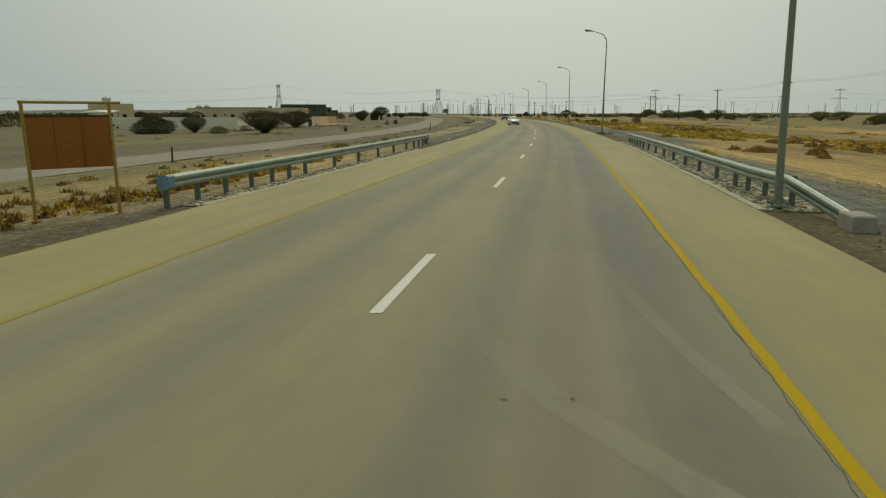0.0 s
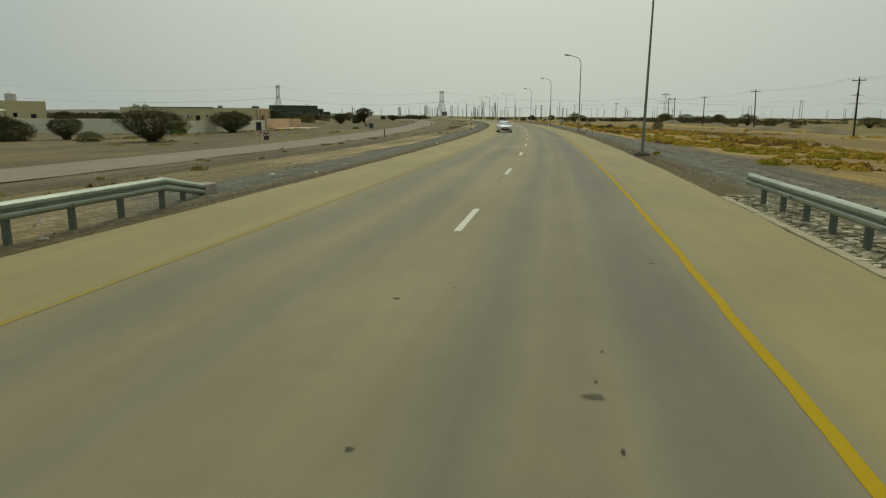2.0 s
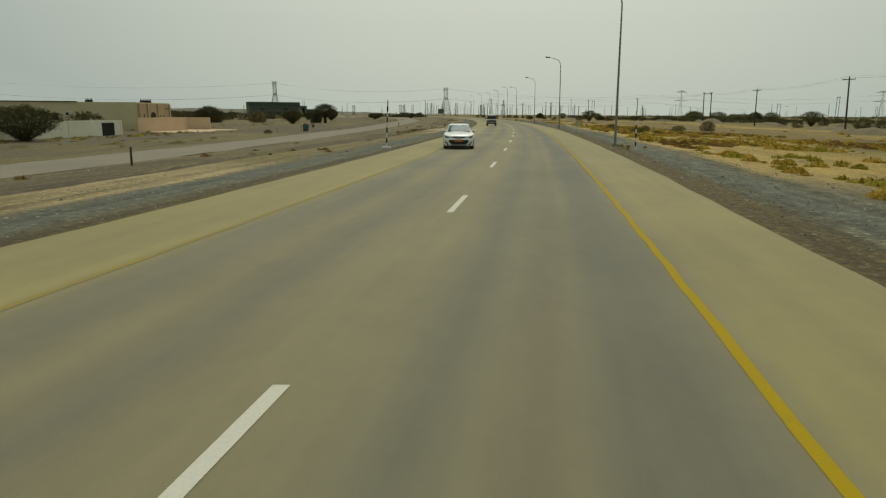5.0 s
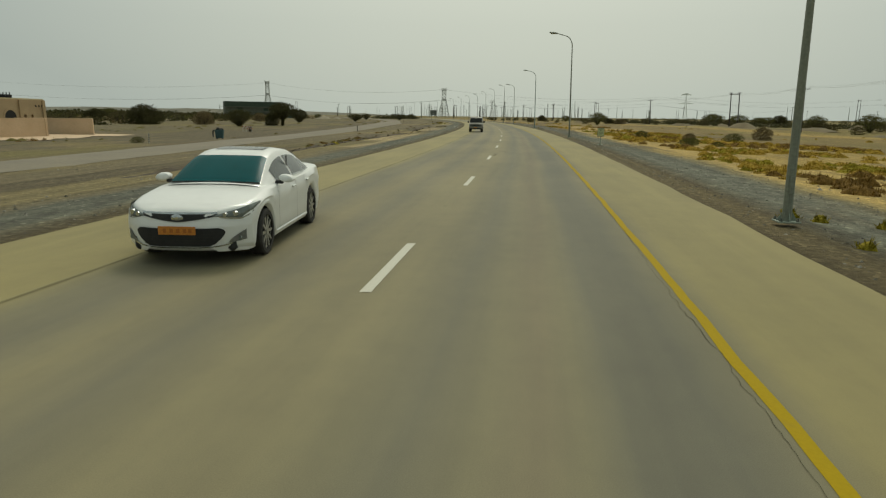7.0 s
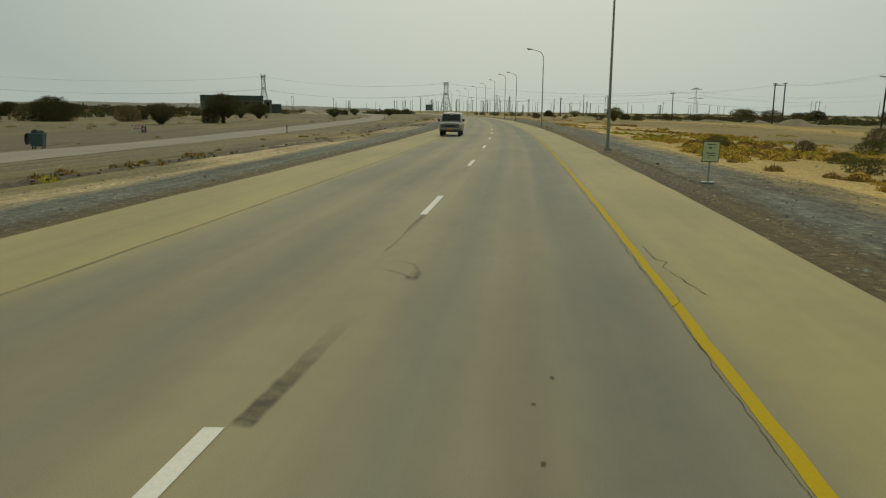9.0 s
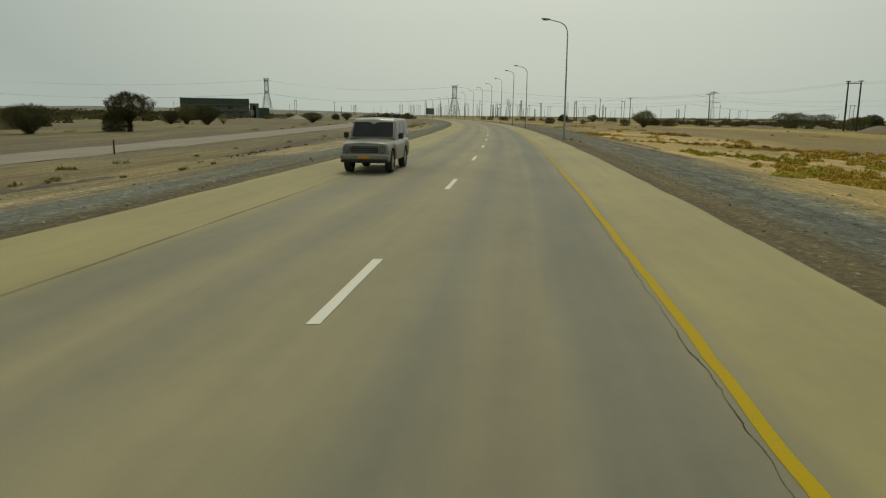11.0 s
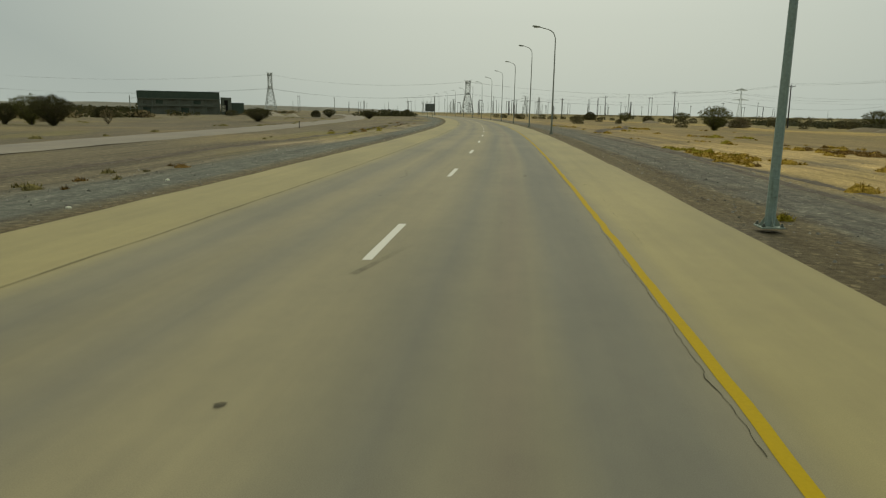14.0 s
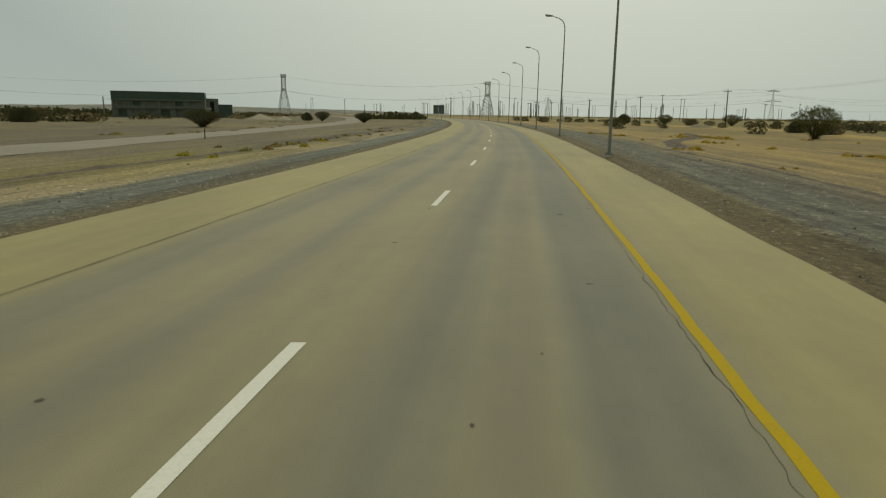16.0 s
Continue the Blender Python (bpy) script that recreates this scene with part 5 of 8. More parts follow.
def lattice_tower(x, y, height, base, turn, kind, label):
    """kind 'waist': splayed legs to a waist, then a slim upright head. kind 'arms': tapered with cross-arms. kind 'tee': two wide flat arms."""
    steel = M_TOWERFAR if kind == "tee" else M_TOWER
    ob = thing("lattice_tower", label, "pylon", "steel lattice pylons", Matrix.Translation((x, y, -1.0)) @ Matrix.Rotation(turn, 4, "Z"))
    r = height / (290 if kind == "tee" else 230)
    if kind == "waist":
        levels = [(0, base), (height * 0.22, base * 0.80), (height * 0.42, base * 0.58), (height * 0.58, base * 0.37), (height * 0.78, base * 0.34), (height * 0.94, base * 0.34)]
    else:
        levels = [(0, base), (height * 0.3, base * 0.62), (height * 0.55, base * 0.32), (height * 0.75, base * 0.22), (height, base * 0.10)]
    ring = lambda z, w: [Vector((sx * w / 2, sy * w / 2, z)) for sx, sy in ((-1, -1), (1, -1), (1, 1), (-1, 1))]
    for k in range(4):
        g = Geo()
        g.tube([ring(z, w)[k] for z, w in levels], r * 1.6, 4)
        part("leg", g, steel, ob)
    g = Geo()
    for (z0, w0), (z1, w1) in zip(levels, levels[1:]):
        steps = 2 if z1 - z0 < height * 0.25 else 3
        for q in range(steps):
            za, zb = z0 + (z1 - z0) * q / steps, z0 + (z1 - z0) * (q + 1) / steps
            wa, wb = w0 + (w1 - w0) * q / steps, w0 + (w1 - w0) * (q + 1) / steps
            ra, rb = ring(za, wa), ring(zb, wb)
            for k in range(4):
                k2 = (k + 1) % 4
                g.rod(ra[k], rb[k2], r * 0.8, 3)
                g.rod(ra[k2], rb[k], r * 0.8, 3)
                g.rod(rb[k], rb[k2], r * 0.8, 3)
    part("bracing", g, steel, ob, "crossed lattice bracing")
    if kind == "waist":
        w = base * 0.34
        for z, hh in ((height * 0.58, 0.05), (height * 0.90, 0.07)):
            g = Geo()
            for q in (z, z + height * hh):
                c = ring(q, w * 1.12)
                for k in range(4):
                    g.rod(c[k], c[(k + 1) % 4], r * 1.5, 4)
            c0, c1 = ring(z, w * 1.12), ring(z + height * hh, w * 1.12)
            for k in range(4):
                g.rod(c0[k], c1[(k + 1) % 4], r * 1.3, 4)
                g.rod(c0[(k + 1) % 4], c1[k], r * 1.3, 4)
                g.rod(c0[k], c1[k], r * 1.3, 4)
            part("platform", g, steel, ob, "dense bracing ring")
        for sx in (-1, 1):
            g = Geo()
            g.rod((sx * w * 0.5, 0, height * 0.94), (sx * w * 0.8, 0, height), r * 1.3, 4)
            part("horn", g, steel, ob)
    else:
        arms = ((height * 0.60, base * 1.55, 0.05), (height * 0.93, base * 1.05, 0.07)) if kind == "tee" else ((height * 0.70, base * 1.05, 0.045), (height * 0.86, base * 0.85, 0.045), (height * 0.98, base * 0.65, 0.045))
        for z, span, deep in arms:
            for sx in (-1, 1):
                g = Geo()
                wz = float(np.interp(z, [q[0] for q in levels], [q[1] for q in levels]))
                tip = Vector((sx * span, 0, z))
                for sy in (-1, 1):
                    g.rod((sx * wz / 2, sy * wz / 2, z), tip, r, 3)
                    g.rod((sx * wz / 2, sy * wz / 2, z + height * deep), tip, r, 3)
                for q in (0.3, 0.6):
                    g.rod((sx * (wz / 2 + (span - wz / 2) * q), 0, z), (sx * (wz / 2 + (span - wz / 2) * q), 0, z + height * 0.045 * (1 - q)), r, 3)
                if kind == "tee":
                    for q in range(7):
                        a0, a1 = wz / 2 + (span - wz / 2) * q / 7, wz / 2 + (span - wz / 2) * (q + 1) / 7
                        g.rod((sx * a0, 0, z), (sx * a1, 0, z + height * deep * (1 - q / 7)), r * 1.6, 3)
                        g.rod((sx * a1, 0, z), (sx * a0, 0, z + height * deep * (1 - q / 7)), r * 1.6, 3)
                part("crossarm", g, steel, ob)
    return ob


lattice_tower(-410, 893, 44.5, 12.2, radians(20), "waist", "slim steel lattice pylon with splayed legs on the horizon")
lattice_tower(-168, 859, 34.5, 12.8, radians(8), "waist", "steel lattice pylon with splayed legs and a narrow waist")
lattice_tower(205, 1634, 57, 10.5, radians(-6), "tee", "hazy steel lattice pylon with wide cross-arms, far off")
lattice_tower(562, 1515, 52, 10.5, radians(-18), "tee", "hazy steel lattice pylon with wide cross-arms, far off")
for x, y, h in ((-178.7, 1324, 31), (-155.9, 1327, 29), (-222, 1010, 18), (-241, 1176, 18), (-330, 1250, 19), (-290, 1100, 16)):
    lattice_tower(x, y, h, h * 0.27, radians(x * 3), "arms", "small grey lattice pylon on the horizon")

for z0, dx, r in ((26.0, 2.4, 0.075), (26.0, -2.4, 0.075), (41.5, 2.0, 0.045), (41.5, -2.0, 0.045)):
    g = Geo()
    pts = [Vector((-1150, 740, z0)), Vector((-780, 815 + dx, z0 - 2)), Vector((-410, 893 + dx, z0 - 1)), Vector((-168, 859 + dx, z0 * 0.76)), Vector((90, 1010 + dx, z0 * 0.7)), Vector((330, 1260 + dx, z0 * 0.7))]
    for a, b in zip(pts, pts[1:]):
        hang(g, a, b, 7.0, r, 14)
    tagged(part("transmission_line", g, M_WIRE, fix=False), "long sagging high-voltage wire between the pylons", "power line", "high-voltage wires between pylons")
for dx in (-9, 9):
    for z in (38, 47):
        g = Geo()
        pts = [Vector((-250, 1730 + dx, z)), Vector((205 + dx, 1634, z)), Vector((562 + dx, 1515, z - 4)), Vector((920 + dx, 1390, z - 4))]
        for a, b in zip(pts, pts[1:]):
            hang(g, a, b, 10.0, 0.06, 14)
        tagged(part("transmission_line", g, M_WIRE, fix=False), "long sagging high-voltage wire between the pylons", "power line", "high-voltage wires between pylons")


def far_pole(height, double):
    ob = thing("distant_pole", "thin dark power pole on the horizon", "power pole", "distant power poles")
    g = Geo()
    for x in ((-1.3, 1.3) if double else (0,)):
        g.tube([(x, 0, -0.5), (x, 0, height)], [0.22, 0.16], 5)
    part("pole", g, M_WOOD if double else M_LAMP, ob)
    g = Geo()
    g.box((0, 0, height - 0.4), (4.0 if double else 2.4, 0.14, 0.18))
    part("crossarm", g, M_WOOD, ob)
    return ob


rng = random.Random(11)
masters = [far_pole(11, False), far_pole(12, True), far_pole(15, False)]
placed = [False] * 3
for i in range(120):
    k = rng.choice((0, 0, 0, 1, 1, 2))
    bearing = radians(rng.gauss(11, 9) if i < 66 else rng.uniform(-30, 30))
    d = rng.uniform(430, 1000)
    x, y = 2 - d * math.sin(bearing), 190 + d * math.cos(bearing)
    s, u = road_coords(x, y)
    if abs(u) < 22:
        continue
    m = Matrix.Translation((x, y, ground_z(s, u))) @ Matrix.Rotation(rng.uniform(0, 3.1), 4, "Z") @ Matrix.Diagonal((1, 1, rng.uniform(0.75, 1.25), 1))
    if not placed[k]:
        masters[k].matrix_basis, placed[k] = m, True
    else:
        copy_thing(masters[k], m)


# ---- buildings ----
def wall_panel(geo, m, x0, x1, z0, z1, y0, y1, openings=()):
    """A wall between x0 and x1 with rectangular openings (xa, xb, za, zb) cut through its thickness y0 to y1."""
    xs = sorted({x0, x1, *[q for o in openings for q in o[:2]]})
    for a, b in zip(xs, xs[1:]):
        mid = (a + b) / 2
        cuts = sorted([(o[2], o[3]) for o in openings if o[0] < mid < o[1]])
        z = z0
        for c0, c1 in cuts:
            if c0 > z:
                geo.box(((a + b) / 2, (y0 + y1) / 2, (z + c0) / 2), (b - a, y1 - y0, c0 - z), 0, m)
            z = c1
        if z < z1:
            geo.box(((a + b) / 2, (y0 + y1) / 2, (z + z1) / 2), (b - a, y1 - y0, z1 - z), 0, m)


def frame_of(a, b):
    d = Vector((b[0] - a[0], b[1] - a[1], 0))
    return Matrix.Translation((a[0], a[1], 0)) @ Matrix.Rotation(math.atan2(d.y, d.x), 4, "Z"), d.length


def window(parent, x, z, w, h, y):
    g = Geo()
    t = 0.07
    for c, s in (((x, y, z - h / 2), (w, 0.10, t)), ((x, y, z + h / 2), (w, 0.10, t)), ((x - w / 2, y, z), (t, 0.10, h)), ((x + w / 2, y, z), (t, 0.10, h)), ((x, y, z), (0.04, 0.06, h))):
        g.box(c, s, 0.006)
    win = part("window", g, M_WINFRAME, parent, "brown-framed window")
    for k in (-1, 1):
        g = Geo()
        g.box((x + k * w / 4, y + 0.02, z), (w / 2 - 0.05, 0.015, h - 0.05))
        part("pane", g, M_DARKGLASS, win)
    g = Geo()
    g.box((x, y - 0.10, z - h / 2 - 0.07), (w + 0.2, 0.22, 0.06), 0.01)
    part("sill", g, M_PLASTER, win)
    return win


M_WINFRAME = surface("brown_window_frame", (0.07, 0.05, 0.035), (0.10, 0.075, 0.05), 3.0, 20.0, 0.5)
M_DARKGLASS = surface("dark_window_glass", (0.02, 0.022, 0.020), (0.035, 0.036, 0.032), 1.0, 5.0, 0.12, bumpy=0, amount=0.1)
for node in M_DARKGLASS.node_tree.nodes:
    if node.type == "BSDF_PRINCIPLED":
        node.inputs["Specular IOR Level"].default_value = 0.2
GZ = -1.1


def villa():
    m, w = frame_of((-99.4, 162.1), (-69.9, 169.2))
    m = m @ Matrix.Translation((0, 0, GZ))
    ob = thing("villa", "single-storey cream plastered villa with parapet roof and terracotta porch", "house", m=m)
    H = 4.62
    ops = [(2.05, 3.2, 0, 2.75), (3.65, 4.7, 0, 3.3), (6.75, 7.75, 1.75, 2.9), (11.55, 12.55, 1.75, 2.9), (16.8, 17.8, 1.75, 2.9)]
    g = Geo()
    wall_panel(g, None, 0, w, -0.5, H, 0, 0.3, ops)
    part("wall", g, M_PLASTER, ob, "cream plastered walls")
    for c, size in (((0.15, 6.6, H / 2 - 0.25), (0.3, 12.6, H + 0.5)), ((w - 0.15, 6.6, H / 2 - 0.25), (0.3, 12.6, H + 0.5)), ((w / 2, 12.75, H / 2 - 0.25), (w - 0.61, 0.3, H + 0.5))):
        g = Geo()
        g.box(c, size)
        part("wall", g, M_PLASTER, ob)
    g = Geo()
    g.box((w / 2, 6.5, H - 0.7), (w - 0.62, 12.0, 0.25))
    part("roof", g, M_CONCRETE, ob)
    g = Geo()
    g.box((w * 0.38, -0.02, H + 0.06), (w * 0.62, 0.45, 0.13), 0.02)
    part("parapet_cap", g, M_WINFRAME, ob, "dark parapet capping")
    # near-black sheet stands in for the unlit rooms behind the openings
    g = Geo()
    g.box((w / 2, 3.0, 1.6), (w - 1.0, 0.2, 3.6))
    part("interior_shade_sheet", g, M_DARK, ob, "dark sheet standing in for the shaded interior behind the openings")
    for x0, x1, z0, z1 in ops[2:]:
        window(ob, (x0 + x1) / 2, (z0 + z1) / 2, x1 - x0, z1 - z0, 0.12)
    for x0, x1, z0, z1 in ops[:2]:
        g = Geo()
        g.box(((x0 + x1) / 2, 0.2, (z0 + z1) / 2), (x1 - x0 - 0.04, 0.06, z1 - z0 - 0.04), 0.01)
        part("door", g, M_WINFRAME, ob, "dark wooden door")
    g = Geo()
    rows = []
    for k in range(9):
        a = math.pi * k / 8
        rows.append([(3.1 - 1.65 * math.cos(a), y, 2.85 + 0.85 * math.sin(a)) for y in (-1.6, 0.0)])
    g.sweep(rows)
    g.box((3.1, -0.8, 2.83), (3.3, 1.6, 0.1), 0.02)
    part("awning", g, M_AC, ob, "white arched canopy over the entrance")
    for x in (10.2, 15.4, 19.6):
        g = Geo()
        g.box((x, -0.35, 2.75), (0.9, 0.65, 0.62), 0.03)
        g.box((x - 0.1, -0.10, 3.75), (0.42, 0.2, 0.5), 0.03)
        ac = part("air_conditioner", g, M_AC, ob, "white wall air conditioner")
        g = Geo()
        g.tube([(x, -0.66, 2.75), (x, -0.69, 2.75)], 0.24, 14)
        part("fan_grille", g, M_DARK, ac)
    # terracotta entrance side
    E = Matrix.Translation((w, 0, 0)) @ Matrix.Rotation(radians(90), 4, "Z")
    g = Geo()
    wall_panel(g, E, 0.0, 12.6, -0.5, H - 0.15, -0.28, -0.02, [(4.2, 6.4, 0, 2.3), (1.6, 2.1, 1.6, 2.8), (8.0, 8.5, 1.2, 2.6), (9.4, 9.9, 1.2, 2.6)])
    for x in (0.3, 3.3, 7.3, 12.2):
        g.box((x, -0.34, H / 2 - 0.3), (0.6, 0.2, H + 0.2), 0.02, E)
    porch = part("entrance_wall", g, M_TERRA, ob, "terracotta entrance wall with an arched doorway")
    g = Geo()
    rows = []
    cx = 5.3
    for k in range(11):
        a = math.pi * k / 10
        c, s = math.cos(a), math.sin(a)
        rows.append([E @ Vector(q) for q in ((cx - 1.1 * c, -0.31, 2.3 + 0.85 * s), (cx - 1.45 * c, -0.31, 2.3 + 1.2 * s), (cx - 1.45 * c, -0.24, 2.3 + 1.2 * s), (cx - 1.1 * c, -0.24, 2.3 + 0.85 * s))])
    g.sweep(rows, closed=True, cap=True)
    part("arch", g, M_TERRA, porch)
    # near-black fill paints the shade inside the arch and behind the wall's slots
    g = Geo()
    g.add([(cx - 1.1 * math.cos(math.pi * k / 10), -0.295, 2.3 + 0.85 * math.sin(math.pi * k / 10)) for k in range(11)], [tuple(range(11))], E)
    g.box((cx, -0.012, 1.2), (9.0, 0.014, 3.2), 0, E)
    part("doorway_shade", g, M_DARK, porch, "dark sheet painted as shade in the arched doorway")
    # flat dark squares painted as shaded holes
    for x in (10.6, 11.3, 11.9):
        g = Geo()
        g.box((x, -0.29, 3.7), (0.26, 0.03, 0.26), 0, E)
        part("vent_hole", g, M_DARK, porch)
    px1, d = w - 0.6, -7.0
    for x, y, z, sx in ((px1 - 1.2, -d + 0.6, H + 0.15, 1.6), (w * 0.72, 2.0, H + 0.05, 0.9)):
        g = Geo()
        g.box((x, y, z), (sx, 0.9, 0.55), 0.05)
        for k in range(5):
            g.tube([(x - sx / 2 + sx * k / 4, y, z + 0.2), (x - sx / 2 + sx * k / 4, y, z + 0.55)], 0.06, 6)
        part("roof_unit", g, M_DARK, ob, "dark rooftop unit")
    return ob, m


villa_ob, villa_m = villa()


def water_tank(m, h=1.2, r=0.75):
    ob = thing("water_tank", "white cylindrical water tank on a rooftop", "water tank", "rooftop water tanks", m)
    g = Geo()
    rows = []
    for rr, z in ((r, 0), (r, 0.3), (r * 1.03, 0.33), (r, 0.36), (r, 0.8), (r * 1.03, 0.83), (r, 0.86), (r, h), (r * 0.6, h + 0.22), (0.22, h + 0.26)):
        rows.append([(rr * math.cos(2 * math.pi * j / 16), rr * math.sin(2 * math.pi * j / 16), z) for j in range(16)])
    g.sweep(rows, closed=True, cap=True)
    part("tank", g, M_TANK, ob, smooth=True)
    g = Geo()
    g.tube([(0, 0, h + 0.24), (0, 0, h + 0.34)], 0.25, 12)
    part("lid", g, M_TANK, ob)
    return ob


water_tank(villa_m @ Matrix.Translation((2.0, 4.0, 4.05)))
water_tank(villa_m @ Matrix.Translation((4.0, 4.4, 4.05)))


def shed():
    m, w = frame_of((-106.3, 138.4), (-103.5, 145.5))
    m = m @ Matrix.Translation((0, 0, GZ))
    ob = thing("outbuilding", "plain flat-roofed cream outbuilding", "house", m=m)
    g = Geo()
    wall_panel(g, None, 0, w, -0.5, 5.5, 0, 0.3, [(4.6, 5.7, 1.6, 3.0), (1.4, 2.2, 2.4, 3.2)])
    part("wall", g, M_PLASTER, ob)
    for c, size in (((0.15, 3.5, 2.5), (0.3, 6.4, 6.0)), ((w - 0.15, 3.5, 2.5), (0.3, 6.4, 6.0)), ((w / 2, 6.6, 2.5), (w - 0.61, 0.3, 6.0))):
        g = Geo()
        g.box(c, size)
        part("wall", g, M_PLASTER, ob)
    g = Geo()
    g.box((w / 2, 3.4, 5.0), (w - 0.62, 6.0, 0.2))
    part("roof", g, M_CONCRETE, ob)
    # dark sheet paints the shade seen through the outbuilding's openings
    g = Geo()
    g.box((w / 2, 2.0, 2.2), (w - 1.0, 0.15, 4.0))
    part("interior_shade_sheet", g, M_DARK, ob)
    window(ob, 5.15, 2.3, 1.1, 1.4, 0.12)
    return m, w


shed_m, shed_w = shed()
water_tank(shed_m @ Matrix.Translation((shed_w - 5.0, 3.0, 5.2)), 1.7, 1.0)


def garden_wall(a, b, height, thick, material, label, openings=(), cap=True):
    m, w = frame_of(a, b)
    zs = min(ground_at(a[0], a[1]), ground_at(b[0], b[1]))
    ob = thing("boundary_wall", label, "wall", "plastered boundary walls", m @ Matrix.Translation((0, 0, zs)))
    g = Geo()
    wall_panel(g, None, 0, w, -0.4, height, -thick / 2, thick / 2, openings)
    part("wall", g, material, ob)
    if cap:
        g = Geo()
        g.box((w / 2, 0, height + 0.05), (w + 0.05, thick + 0.08, 0.10), 0.02)
        part("coping", g, material, ob)
    for x in np.linspace(0.0, w, max(2, int(w / 7) + 1)):
        g = Geo()
        g.box((float(x), 0, height / 2 + 0.0), (0.34, thick + 0.12, height + 0.16), 0.02)
        part("pier", g, material, ob)
    return ob


def carport(x0, x1, y0, y1, top):
    """Flat pale canopy on posts, in a yard behind a wall."""
    z = ground_at((x0 + x1) / 2, y0)
    ob = thing("carport", "pale flat carport canopy on thin posts behind the boundary wall", "carport", m=Matrix.Translation(((x0 + x1) / 2, (y0 + y1) / 2, z)))
    w, d, h = x1 - x0, y1 - y0, top - z
    g = Geo()
    g.sweep([[(x, -d / 2, h - 0.25 + 0.18 * math.sin(math.pi * (x / w + 0.5))), (x, d / 2, h + 0.05 + 0.18 * math.sin(math.pi * (x / w + 0.5))), (x, d / 2, h - 0.07), (x, -d / 2, h - 0.40)] for x in np.linspace(-w / 2, w / 2, 9)], closed=True, cap=True)
    part("canopy", g, M_WALLWHITE, ob)
    for x in (-w / 2 + 0.2, 0.0, w / 2 - 0.2):
        for y in (-d / 2 + 0.2, d / 2 - 0.2):
            g = Geo()
            g.tube([(x, y, -0.2), (x, y, h - 0.25)], 0.07, 8)
            part("post", g, M_WINFRAME, ob)
    return ob


carport(-98.2, -91.0, 120.2, 123.6, 2.55)
garden_wall((-98.7, 119.3), (-60.0, 121.0), 2.3, 0.2, M_WALLWHITE, "long off-white plastered boundary wall in front of the villa")
garden_wall((-57.8, 111.5), (-59.4, 120.8), 1.8, 0.2, M_WALLWHITE, "short off-white plastered boundary wall beside the green gate")
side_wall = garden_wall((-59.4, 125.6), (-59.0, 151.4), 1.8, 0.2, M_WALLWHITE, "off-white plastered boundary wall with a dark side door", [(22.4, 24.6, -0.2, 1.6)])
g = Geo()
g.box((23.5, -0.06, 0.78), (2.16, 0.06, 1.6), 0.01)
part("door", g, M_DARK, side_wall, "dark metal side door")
garden_wall((-62.2, 159.0), (-62.7, 171.0), 2.0, 0.2, M_PEACH, "low peach plastered garden wall")
garden_wall((-71.5, 175.5), (-63.4, 179.0), 2.0, 0.2, M_PEACH, "low peach plastered garden wall")


def gate():
    m, w = frame_of((-59.4, 121.2), (-59.4, 125.2))
    ob = thing("metal_gate", "green-painted sheet metal gate between the walls", "gate", m=m @ Matrix.Translation((0, 0, GZ)))
    for k in range(2):
        g = Geo()
        g.box((w * (0.25 + 0.5 * k), 0, 0.95), (w / 2 - 0.06, 0.05, 1.7), 0.01)
        leaf = part("gate_leaf", g, M_GREENDOOR, ob)
        for x in (-0.6, 0, 0.6):
            g = Geo()
            g.box((w * (0.25 + 0.5 * k) + x, 0.04, 0.95), (0.05, 0.04, 1.66))
            part("rib", g, M_GREENDOOR, leaf)
    return ob


gate()


def paving():
    g = Geo()
    rows = []
    for k in range(9):
        x = -56.5 + 0.55 * math.sin(k) - 1.1 * k * 0.6
        rows.append([(x - 6, 160 + 2.9 * k, 0), (x + 1.5 + 0.8 * math.sin(k * 2.2), 160 + 2.9 * k, 0)])
    rows = [[(q[0], q[1], ground_at(q[0], q[1]) + 0.05) for q in r] for r in rows]
    g.sweep(rows)
    ob = part("forecourt", g, M_PEACH, fix=False)
    return tagged(ob, "pale peach paved forecourt by the garden walls", "pavement", kind="structure")


paving()


